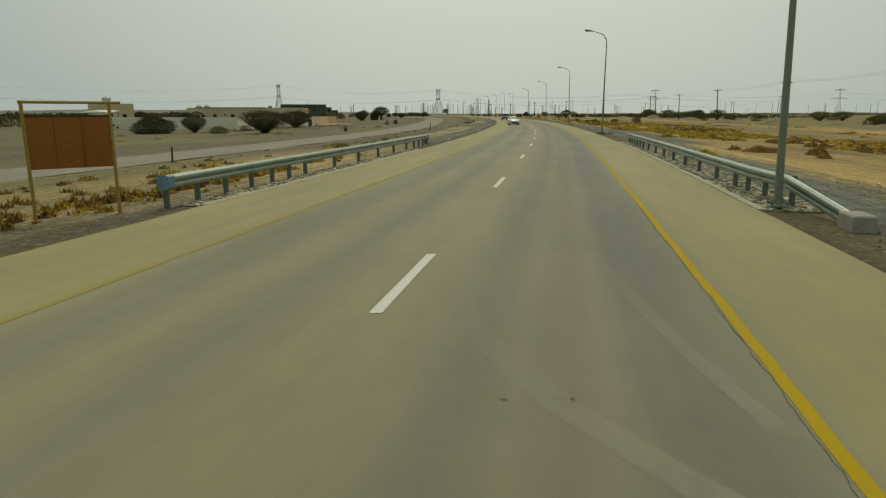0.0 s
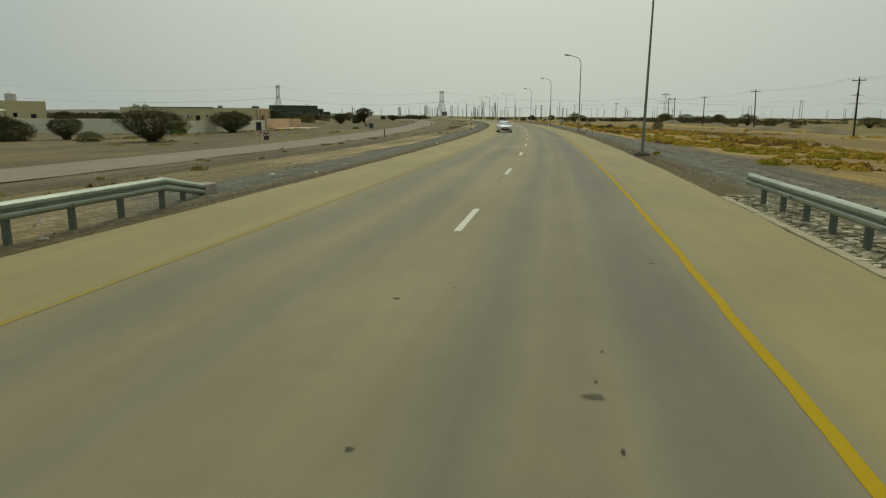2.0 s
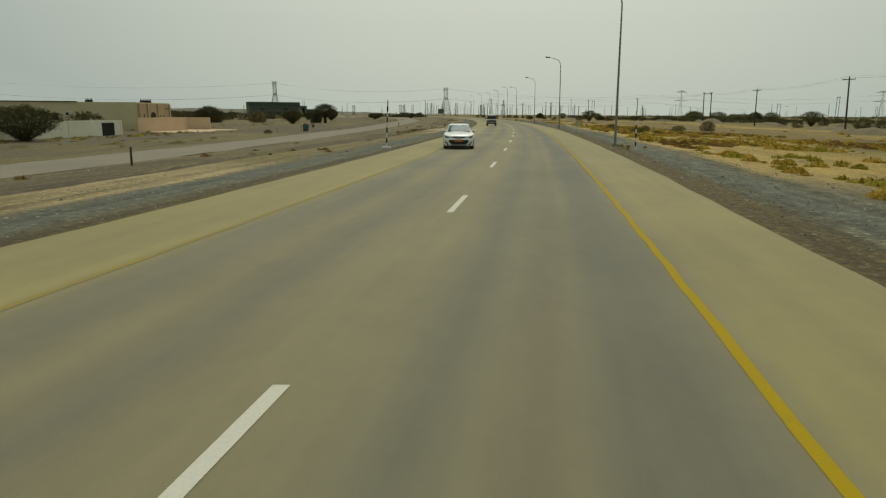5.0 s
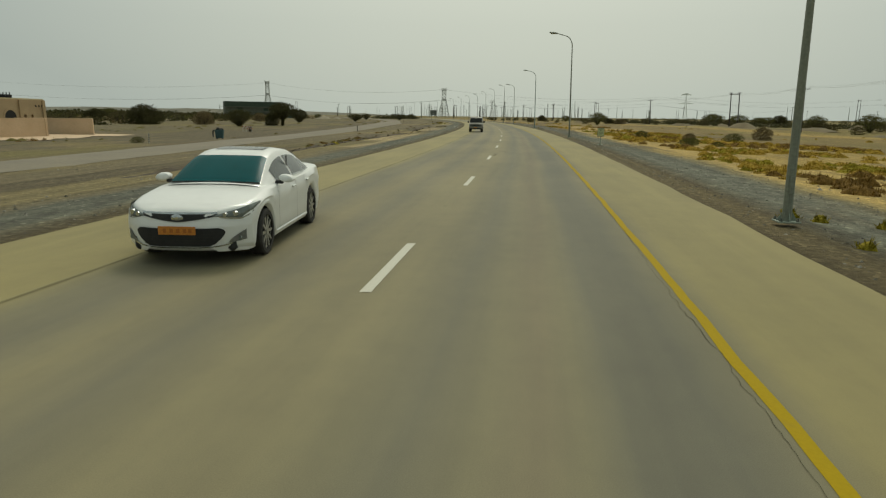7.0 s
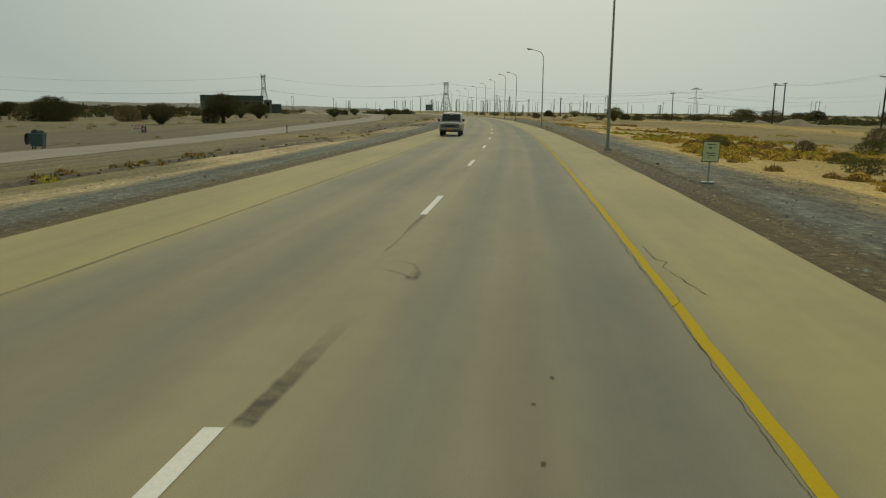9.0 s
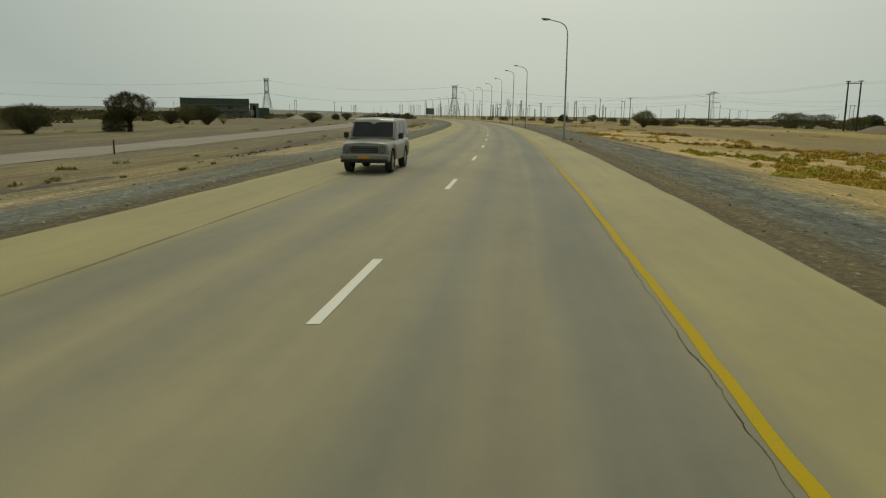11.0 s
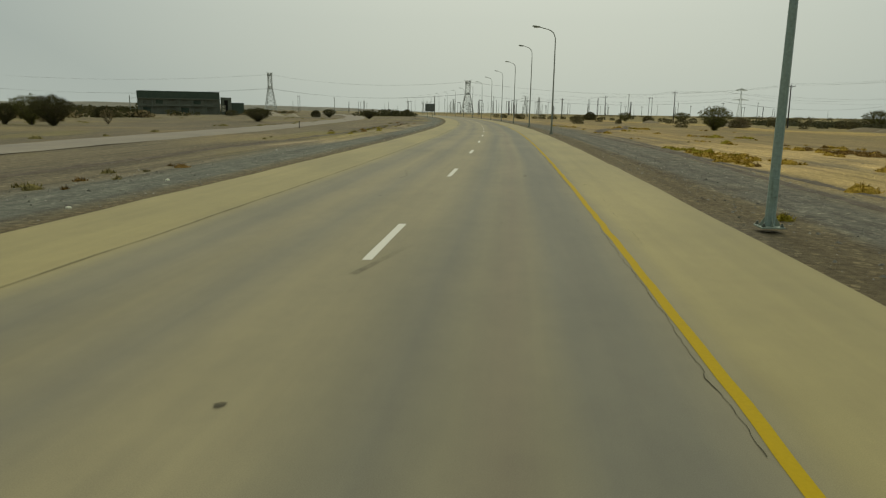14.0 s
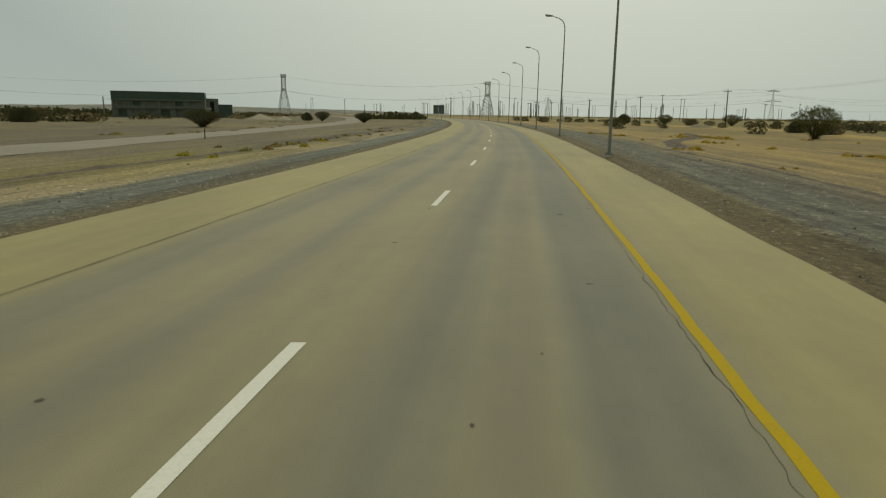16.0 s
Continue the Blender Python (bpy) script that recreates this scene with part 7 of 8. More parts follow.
        g = Geo()
        g.sweep(rows, closed=True, cap=True)
        mirror = part("door_mirror", g, M_CARWHITE, car, "white door mirror", smooth=True)
        g = Geo()
        g.box((sg * 0.87, 1.80, 0.985), (0.13, 0.07, 0.05), 0.015)
        part("mirror_foot", g, M_BLACK, mirror)
        for y, z in ((2.52, 0.855), (3.46, 0.875)):
            g = Geo()
            g.box((sg * (wide(y) + 0.008), y, z), (0.035, 0.21, 0.034), 0.014)
            part("door_handle", g, M_CARWHITE, car, "white door handle")
        for y in (1.62, 2.71, 3.66):
            g = Geo()
            g.sweep([[(sg * (wide(y) * f + 0.006), y + dy + lean, z) for dy in (-0.004, 0.004)] for f, z, lean in ((0.985, 0.27, 0.0), (0.995, 0.42, 0.0), (0.988, 0.58, 0.0), (1.002, 0.74, 0.0), (0.985, 0.86, 0.01), (0.955, 0.945, 0.02))])
            part("door_gap", g, M_SEAMLINE, car)
        g = Geo()
        g.sweep([[(sg * (wide(y) * 0.985 + 0.012), y, 0.245), (sg * (wide(y) * 0.99 + 0.016), y, 0.270), (sg * (wide(y) * 0.985 + 0.010), y, 0.295)] for y in np.linspace(1.42, 3.34, 12)])
        part("sill_strip", g, M_CARWHITE, car, smooth=True)
        # headlight swept back along the wing
        rr = []
        for t in np.linspace(0, 1, 13):
            x = tab(t, (0, 0.47), (0.3, 0.63), (0.55, 0.755), (0.75, 0.83), (1, 0.888))
            y = tab(t, (0, 0.095), (0.3, 0.185), (0.55, 0.295), (0.75, 0.43), (1, 0.74))
            lo = tab(t, (0, 0.694), (0.3, 0.662), (0.55, 0.648), (0.75, 0.690), (1, 0.808))
            hi = tab(t, (0, 0.722), (0.3, 0.748), (0.55, 0.782), (0.75, 0.812), (1, 0.832))
            rr.append([(sg * (x + 0.014 * math.sin(math.pi * q)), y - 0.028 + 0.035 * q * q, lo + (hi - lo) * q) for q in (0, 0.33, 0.66, 1)])
        lamp = patch("headlight", rr, M_LIGHT, car, "swept-back clear headlight")
        for xx, yy, zz, r_ in ((0.59, 0.135, 0.705, 0.034), (0.70, 0.215, 0.715, 0.042)):
            g = Geo()
            g.tube([(sg * xx, yy + 0.02, zz), (sg * xx, yy - 0.012, zz)], [r_, r_ * 0.8], 14)
            part("projector", g, M_CHROME, lamp)
        rr = [[(sg * (q[1][0] * sg + 0.006), q[1][1] - 0.012, q[0][2] - 0.010), (sg * (q[1][0] * sg + 0.006), q[1][1] - 0.012, q[0][2] + 0.008)] for q in rr[1:11]]
        patch("trim", rr, M_CHROME, lamp, "bright trim under the headlight")
        # fog lamp in its corner recess
        g = Geo()
        rr = []
        for t in np.linspace(0, 1, 7):
            x = 0.63 + 0.185 * t
            lo, hi = 0.325 + 0.03 * t, 0.345 + 0.145 * t ** 0.8
            rr.append([(sg * x, face(x, z) - 0.016, z) for z in (lo, (lo + hi) / 2, hi)])
        recess = patch("fog_recess", rr, M_SEAMLINE, car, "grey fog lamp recess")
        rr = [[(sg * q[0], q[1] - 0.012, q[2] - d) for d in (0.012, -0.004)] for q in ((0.63 + 0.185 * t, face(0.63 + 0.185 * t, 0.40), 0.345 + 0.145 * t ** 0.8) for t in np.linspace(0, 1, 7))]
        patch("trim", rr, M_CHROME, recess)
        g = Geo()
        g.tube([(sg * 0.735, face(0.735, 0.37) + 0.01, 0.375), (sg * 0.735, face(0.735, 0.37) - 0.022, 0.375)], [0.040, 0.034], 14)
        part("fog_lamp", g, M_LIGHT, recess)
        for y in AXLES:
            car_wheel(car, sg * 0.795, y, R)
        rr = []
        for t in np.linspace(0, 1, 7):
            x = 0.50 + 0.30 * t
            rr.append([(sg * x, 4.975 - 0.30 * t ** 2.2, z) for z in (0.80, 0.88, 0.95)])
        patch("tail_light", rr, M_RED, car)
    g = Geo()
    g.box((0, 2.42, 0.31), (1.40, 4.5, 0.22), 0.04)
    part("underbody", g, M_BLACK, car)

    # front bumper and what is set into it
    def across(name, half_w, bottom, top, material, off, label="", n=21, rows_=4, parent=car):
        rr = []
        for q in np.linspace(-1, 1, n):
            x = q * half_w
            lo, hi = bottom(abs(q)), top(abs(q))
            rr.append([(x, face(x, z) - off, z) for z in np.linspace(lo, hi, rows_)])
        return patch(name, rr, material, parent, label)

    across("bumper", 0.868, lambda q: 0.205 + 0.01 * q, lambda q: 0.755 - 0.02 * q, M_CARWHITE, 0.0, "white front bumper", 49, 28)
    grille = across("upper_grille", 0.50, lambda q: 0.622 + 0.072 * q ** 1.3, lambda q: 0.728 + 0.004 * q, M_BLACK, 0.014, "narrow black wing-shaped grille")
    across("chrome_bar", 0.51, lambda q: 0.724 + 0.004 * q, lambda q: 0.748 + 0.002 * q, M_CHROME, 0.022, "chrome bar over the grille", rows_=2, parent=grille)
    for z in (0.665, 0.695):
        across("slat", 0.30, lambda q: z + 0.02 * q, lambda q: z + 0.008 + 0.02 * q, M_TYRE, 0.018, rows_=2, parent=grille)
    g = Geo()
    rows = [[(0.082 * math.cos(a) * k, face(0, 0.68) - 0.020 - 0.014 * (1 - k), 0.676 + 0.052 * math.sin(a) * k) for a in [2 * math.pi * j / 20 for j in range(20)]] for k in (1.0, 0.8, 0.3)]
    g.sweep(rows, closed=True, cap=True)
    part("emblem", g, M_CHROME, grille, "plain oval chrome emblem")
    rr = []
    for z, w_ in ((0.292, 0.40), (0.325, 0.475), (0.39, 0.545), (0.45, 0.590), (0.490, 0.600), (0.520, 0.575), (0.540, 0.530)):
        rr.append([(q * w_, face(q * w_, z) - 0.018, z) for q in np.linspace(-1, 1, 21)])
    intake = patch("lower_intake", rr, M_BLACK, car, "wide black lower air intake")
    for z in (0.335, 0.375, 0.415, 0.455):
        across("slat", 0.47, lambda q: z, lambda q: z + 0.010, M_TYRE, 0.024, rows_=2, parent=intake)
    across("chrome_lip", 0.665, lambda q: 0.262 + 0.050 * q ** 4, lambda q: 0.280 + 0.052 * q ** 4, M_CHROME, 0.022, "chrome strip under the intake", rows_=2, parent=intake)
    across("splitter", 0.66, lambda q: 0.196, lambda q: 0.215, M_BLACK, 0.004, "black lower lip", rows_=2)
    g = Geo()
    g.box((0, face(0, 0.51) - 0.022, 0.512), (0.50, 0.014, 0.112), 0.004)
    plate = part("number_plate", g, M_PLATE, car, "plain amber number plate")
    g = Geo()
    for x in (-0.16, -0.07, 0.02, 0.11, 0.18):
        g.box((x, face(0, 0.51) - 0.031, 0.512), (0.045, 0.004, 0.055))
    part("plate_bars", g, M_PLATEBAR, plate, "faint bars in place of the number")
    g = Geo()
    rr = [[(x, y, roof(y) + 0.026 - 0.006 * (x / 0.4) ** 2) for x in np.linspace(-0.40, 0.40, 7)] for y in np.linspace(2.50, 2.98, 5)]
    patch("sunroof", rr, M_SIDEGLASS, car, "dark glass sunroof")
    return car


M_SIDEGLASS = surface("smoked_glass", (0.035, 0.048, 0.048), (0.050, 0.064, 0.062), 0.8, 4.0, 0.15, bumpy=0, amount=0.05)
M_SEAMLINE = surface("grey_panel_gap", (0.16, 0.165, 0.15), (0.22, 0.22, 0.20), 6.0, 30.0, 0.6, bumpy=0)
M_PLATEBAR = surface("dark_amber_print", (0.42, 0.13, 0.012), (0.48, 0.15, 0.016), 6.0, 40.0, 0.5, bumpy=0)
sedan(Matrix.Translation(at(115.50, -2.74, 0.0)) @ Matrix.Rotation(heading(116) + radians(6.0), 4, "Z"))


def off_roader(m):
    L, W, R = 4.35, 1.80, 0.39
    car = thing("off_roader", "dusty beige boxy off-road car on the oncoming lane", "car", m=m)

    def deck(y):
        h = np.interp(y, [0, 0.05, 0.3, 1.0, 1.25, 1.3, 4.2, 4.35], [0.92, 1.02, 1.07, 1.12, 1.14, 1.16, 1.18, 1.10])
        k = np.interp(y, [0, 0.08, 0.3, 1.0, 4.1, 4.35], [0.88, 0.93, 0.96, 1.0, 1.0, 0.94])
        return float(h), float(k)

    part("body", car_body(L, W, (0.80, 3.45), R, deck, 0.95, sill=0.42, arch=0.09), M_CARDARK, car, smooth=True)
    rows = []
    for y, zt, k in ((1.22, 1.17, 0.94), (1.62, 1.80, 0.86), (1.75, 1.86, 0.85), (2.4, 1.90, 0.85), (4.0, 1.88, 0.85), (4.15, 1.82, 0.85), (4.30, 1.18, 0.93)):
        zb = deck(y)[0] - 0.03
        ring = [(W / 2 * 0.93, y, zb), (W / 2 * (0.93 + k) / 2, y, (zb + zt) / 2), (W / 2 * k, y, zt - 0.06), (W / 2 * k * 0.93, y, zt), (0, y, zt + 0.03)]
        rows.append(ring + [(-a, b, c) for a, b, c in ring[-2::-1]])
    patch("cabin", rows, M_CARDARK, car)
    rr = [[(q * W / 2 * k, y - 0.02, z) for q in (-1, -0.5, 0, 0.5, 1)] for y, z, k in ((1.25, 1.24, 0.84), (1.42, 1.50, 0.82), (1.60, 1.76, 0.79))]
    patch("windscreen", rr, M_DARKGLASS, car, "dark flat windscreen")
    for sg in (-1, 1):
        for y0, y1 in ((1.60, 2.35), (2.43, 3.15), (3.23, 4.02)):
            rr = [[(sg * (W / 2 * (0.925 - 0.065 * t) + 0.006), y, 1.22 + 0.56 * t) for t in (0.05, 0.5, 0.95)] for y in np.linspace(y0, y1, 4)]
            patch("side_window", rr, M_DARKGLASS, car)
        g = Geo()
        g.box((sg * 1.02, 1.45, 1.28), (0.18, 0.09, 0.22), 0.03)
        part("door_mirror", g, M_BLACK, car)
        g = Geo()
        g.tube([(sg * 0.62, 0.02, 0.84), (sg * 0.62, -0.03, 0.84)], 0.105, 16)
        lamp = part("headlight", g, M_LIGHT, car, "round headlight")
        g = Geo()
        g.tube([(sg * 0.62, -0.01, 0.84), (sg * 0.62, -0.025, 0.84)], 0.125, 16)
        part("bezel", g, M_BLACK, lamp)
        for y in (0.80, 3.45):
            car_wheel(car, sg * 0.74, y, R, 0.25)
    g = Geo()
    g.box((0, -0.012, 0.84), (0.95, 0.04, 0.22), 0.02)
    grille = part("grille", g, M_BLACK, car, "black slatted grille")
    for z in (0.77, 0.84, 0.91):
        g = Geo()
        g.box((0, -0.038, z), (0.90, 0.012, 0.015))
        part("slat", g, M_RAILPOST, grille)
    g = Geo()
    g.box((0, -0.06, 0.58), (1.72, 0.20, 0.20), 0.05)
    bumper = part("bumper", g, M_CARDARK, car)
    g = Geo()
    g.box((0, -0.04, 0.44), (1.66, 0.20, 0.10), 0.03)
    part("valance", g, M_BLACK, bumper, "black plastic lower valance")
    g = Geo()
    g.box((0, -0.165, 0.58), (0.42, 0.012, 0.11), 0.003)
    part("number_plate", g, M_PLATE, car)
    g = Geo()
    g.box((0, 2.2, 0.48), (1.3, 3.9, 0.26), 0.04)
    part("underbody", g, M_BLACK, car)
    return car


off_roader(Matrix.Translation(at(190.9, -3.3, 0.0)) @ Matrix.Rotation(heading(191), 4, "Z"))


# ---- vegetation ----
PROFILES = {
    "vee": ((0.0, 0.05), (0.10, 0.15), (0.28, 0.46), (0.48, 0.82), (0.68, 1.0), (0.84, 0.88), (0.94, 0.56), (1.0, 0.18)),
    "dome": ((0.0, 0.72), (0.18, 0.95), (0.42, 1.0), (0.70, 0.80), (0.90, 0.48), (1.0, 0.15)),
    "umbrella": ((0.0, 0.0), (0.30, 0.04), (0.42, 0.35), (0.60, 0.90), (0.76, 1.0), (0.90, 0.75), (1.0, 0.30)),
}


def bush_mesh(seed, w, h, shape, stems, leaf, count):
    """Stems and crown of an acacia-like bush, w wide and h high: fans of twigs with dense small leaf clumps."""
    r = random.Random(seed)
    prof = PROFILES[shape]
    zs, rs = [q[0] for q in prof], [q[1] for q in prof]

    def rim(a, z):
        lump = 1 + 0.24 * noise.noise((math.cos(a) * 1.4, math.sin(a) * 1.4, seed + z * 1.6)) + 0.12 * noise.noise((math.cos(a) * 3.5, math.sin(a) * 3.5, seed + z * 4))
        return w / 2 * float(np.interp(z, zs, rs)) * lump

    def roof(a, q):
        return 1 + 0.15 * noise.noise((math.cos(a) * q * 2.4, math.sin(a) * q * 2.4, seed + 5.0))

    trunk, crown = Geo(), Geo()
    fork = 0.34 if shape == "umbrella" else 0.02
    for k in range(stems):
        a = 2 * math.pi * (k + r.uniform(-0.3, 0.3)) / stems
        zt = r.uniform(0.5, 0.85)
        reach = rim(a, zt) * r.uniform(0.45, 0.85)
        base = Vector((r.uniform(-0.02, 0.02) * w, r.uniform(-0.02, 0.02) * w, -0.1))
        low = Vector((base.x * 1.2, base.y * 1.2, h * fork))
        end = Vector((math.cos(a) * reach, math.sin(a) * reach, h * zt))
        r0 = 0.026 * h * r.uniform(0.7, 1.1)
        mid = low.lerp(end, 0.5) + Vector((math.cos(a) * 0.04 * w, math.sin(a) * 0.04 * w, -0.02 * h))
        trunk.tube([base, low, mid, end], [r0 * 1.1, r0, r0 * 0.6, r0 * 0.2], 6)
        for q in range(4):
            p = low.lerp(end, r.uniform(0.35, 0.9))
            b = a + r.uniform(-1.3, 1.3)
            e = p + Vector((math.cos(b) * w * r.uniform(0.06, 0.14), math.sin(b) * w * r.uniform(0.06, 0.14), h * r.uniform(0.02, 0.18)))
            trunk.tube([p, p.lerp(e, 0.5) + Vector((0, 0, 0.02 * h)), e], [r0 * 0.35, r0 * 0.25, r0 * 0.08], 4)
    vs, fs = [], []
    per, slim = 14, 0.30 if count > 3000 else 0.45
    done = 0
    while done < count:
        a, z = r.uniform(0, 6.283), r.random()
        q = r.random() ** 0.40
        edge_ = rim(a, z)
        if r.random() > 0.25 + edge_ / (w / 2):
            continue
        c = Vector((math.cos(a) * edge_ * q, math.sin(a) * edge_ * q, h * z * roof(a, q)))
        fan = Vector((c.x, c.y, c.z + 0.12 * h)).normalized()
        cr = r.uniform(0.025, 0.055) * w
        for n in range(per):
            p = c + Vector((r.gauss(0, 1), r.gauss(0, 1), r.gauss(0, 0.8))) * cr * 0.6
            p.z = max(p.z, 0.02 * h + r.random() * 0.05)
            t = (Vector((r.gauss(0, 0.55), r.gauss(0, 0.55), r.gauss(0, 0.55))) + fan).normalized()
            o = t.orthogonal().normalized()
            spin = r.uniform(0, 6.283)
            o = o * math.cos(spin) + t.cross(o) * math.sin(spin)
            s_ = leaf * r.uniform(0.6, 1.4)
            i = len(vs)
            vs += [p - t * s_, p + o * s_ * slim, p + t * s_, p - o * s_ * slim]
            fs.append((i, i + 1, i + 2, i + 3))
        done += per
    # stray twigs past the outline
    for n in range(70):
        a, z = r.uniform(0, 6.283), r.uniform(0.45, 0.98)
        e_ = rim(a, z)
        p = Vector((math.cos(a) * e_ * 0.9, math.sin(a) * e_ * 0.9, h * z * roof(a, 0.9)))
        d = Vector((math.cos(a), math.sin(a), r.uniform(0.2, 1.2))).normalized() * w * r.uniform(0.04, 0.10)
        for q in range(9):
            c = p + d * r.random() + Vector((r.gauss(0, 1), r.gauss(0, 1), r.gauss(0, 1))) * 0.012 * w
            t = (d.normalized() + Vector((r.gauss(0, 1), r.gauss(0, 1), r.gauss(0, 1))) * 0.6).normalized()
            o = t.orthogonal().normalized()
            s_ = leaf * r.uniform(0.5, 0.9)
            i = len(vs)
            vs += [c - t * s_, c + o * s_ * 0.3, c + t * s_, c - o * s_ * 0.3]
            fs.append((i, i + 1, i + 2, i + 3))
    # bring the crown to its true width and height
    rr, zz = sorted(math.hypot(q.x, q.y) for q in vs), sorted(q.z for q in vs)
    kx, kz = w / 2 / rr[int(len(rr) * 0.985)], h / zz[int(len(zz) * 0.992)]
    crown.add([Vector((q.x * kx, q.y * kx, q.z * kz)) for q in vs], fs)
    return trunk, crown


def bush(seed, w, h, shape, stems, material, leaf, count, name="acacia_bush", label="", group="acacia bushes"):
    trunk, crown = bush_mesh(seed, w, h, shape, stems, leaf, count)
    ob = thing(name, label, "bush", group)
    part("trunk", trunk, M_BARK, ob, smooth=True, fix=False)
    part("crown", crown, material, ob, fix=False)
    return ob


BUSH_KINDS = {
    "dome": bush(1, 6.0, 3.2, "dome", 7, M_LEAF, 0.075, 26000, label="dark olive dome-shaped acacia bush on bare ground"),
    "vee": bush(2, 6.0, 3.6, "vee", 9, M_LEAF, 0.068, 23000, label="dark acacia bush fanning out from a V of stems"),
    "fan": bush(12, 6.0, 3.4, "vee", 10, M_LEAF, 0.068, 23000, label="olive-brown acacia bush with a wide rounded crown"),
    "umbrella": bush(3, 5.0, 4.0, "umbrella", 4, M_LEAF, 0.085, 13000, name="acacia_tree", label="small flat-topped acacia tree on a bare stem", group="acacia trees"),
    "low": bush(4, 5.0, 1.9, "dome", 6, M_LEAFGREEN, 0.085, 5000, name="desert_shrub", label="low spreading olive desert shrub", group="desert shrubs"),
    "dry": bush(5, 5.0, 2.6, "dome", 8, M_TWIG, 0.11, 6000, label="dry brown thorny bush", group="dry thorn bushes"),
    "thin": bush(15, 5.0, 3.0, "vee", 9, M_TWIG, 0.08, 2200, label="thin dry thorn bush with bare twigs", group="dry thorn bushes"),
    "green": bush(6, 5.0, 3.4, "vee", 7, M_LEAFGREEN, 0.085, 9000, label="dense olive-green roadside bush", group="green bushes"),
    "belt": bush(8, 5.0, 2.8, "dome", 5, M_LEAFBROWN, 0.125, 2400, label="dark rounded desert bush on the open plain", group="desert bushes"),
}
BUSH_SIZE = {"dome": (6.0, 3.2), "vee": (6.0, 3.6), "fan": (6.0, 3.4), "umbrella": (5.0, 4.0), "low": (5.0, 1.9), "dry": (5.0, 2.6), "thin": (5.0, 3.0), "green": (5.0, 3.4), "belt": (5.0, 2.8)}
used = set()


def plant(kind, x, y, w, h, turn=None):
    bw, bh = BUSH_SIZE[kind]
    z = ground_at(x, y)
    a = turn if turn is not None else (x * 7.3 + y * 3.1) % 6.28
    m = Matrix.Translation((x, y, z - 0.02)) @ Matrix.Rotation(a, 4, "Z")
    if kind not in used:
        used.add(kind)
        ob = BUSH_KINDS[kind]
        ob.matrix_basis = m @ Matrix.Diagonal((w / bw, w / bw, h / bh, 1))
        BUSH_SIZE[kind] = (w, h)
        return ob
    return copy_thing(BUSH_KINDS[kind], m @ Matrix.Diagonal((w / bw, w / bw, h / bh, 1)))


PLANTS = [
    ("dome", -64.1, 95.8, 6.8, 2.8), ("vee", -45.4, 97.2, 7.6, 3.5), ("fan", -55.6, 133.0, 7.2, 3.5), ("low", -52.7, 96.0, 3.2, 1.2),
    ("thin", -58.4, 123.5, 2.6, 2.0), ("low", -55.0, 109, 2.4, 1.0), ("dome", -100.1, 237.8, 8.5, 4.2), ("dry", -88.7, 243.4, 5.6, 3.0), ("vee", -72.0, 229.8, 5.6, 3.3), ("dome", -70.9, 242.0, 3.4, 2.7), ("umbrella", -67.9, 241.2, 6.0, 4.9),
    ("dome", -93.6, 251.9, 4.4, 2.5), ("dome", -128.2, 255.6, 7.0, 3.0),
    ("vee", -81.5, 324.5, 5.4, 2.5), ("vee", -83.8, 386.6, 4.4, 2.3),
    ("vee", -107.9, 411.4, 4.6, 2.6), ("dome", -111.5, 409.0, 3.4, 2.2), ("vee", -89.3, 278.3, 3.2, 2.5), ("green", -87.1, 280.1, 4.4, 3.6), ("fan", -80.8, 277.4, 4.8, 3.5),
    ("thin", -87.6, 293.5, 2.2, 2.2), ("green", 1.1, 335.9, 5.6, 4.0), ("dry", 10.0, 366.0, 4.4, 2.2), ("dome", 6.0, 372.0, 4.0, 2.0), ("low", 4.5, 189.1, 2.0, 0.9), ("dry", 22.8, 209.3, 3.0, 1.9),
    ("low", 8.2, 175.2, 1.7, 0.62), ("low", 6.9, 168.5, 1.9, 0.70), ("low", 9.8, 171.0, 1.3, 0.45), ("dry", 9.5, 186.0, 1.6, 0.9), ("low", 15.0, 190.0, 2.6, 1.1),
    ("green", 52.8, 284.0, 4.6, 3.4), ("green", 58.7, 268.0, 6.0, 3.8), ("green", 60.2, 405.0, 8, 4.2), ("dome", 80.0, 420.0, 8, 4.0), ("green", 50.3, 409.3, 8.0, 4.4), ("green", 62.1, 379.6, 5.6, 3.2),
    ("green", 45.1, 373.1, 7.2, 4.0), ("green", 70, 400, 6.5, 3.4), ("green", -13.9, 470, 5, 3.2), ("dome", -27.0, 470, 5, 3.0), ("green", 5.5, 462, 6, 3.4), ("green", 51.4, 215.6, 4.2, 2.6),
    ("green", 87.8, 247.7, 6.5, 3.2), ("green", 94.9, 247.4, 6.5, 3.2), ("green", 74.0, 170.8, 4.6, 2.6), ("dry", 77.0, 176.0, 5.0, 2.8),
    ("dome", -120.7, 328.7, 5.0, 2.4), ("dome", -130.7, 350.7, 5.5, 1.8), ("dome", -134, 352.7, 4.0, 2.0), ("green", -136, 418, 4, 2.4),
    ("dry", -112, 215, 6, 2.6), ("dome", -128, 226, 6, 2.8), ("dome", -118, 262, 5, 2.8), ("green", -136, 270, 6, 3.2), ("dry", -105, 300, 5, 2.6),
    ("low", -43.2, 161.2, 1.4, 0.6),
    ("dome", -92, 150, 6, 3.4), ("dome", -112, 160, 7, 3.4), ("vee", -59.9, 100.8, 4.4, 2.7),
]
for p in PLANTS:
    plant(*p)
r_belt = random.Random(77)
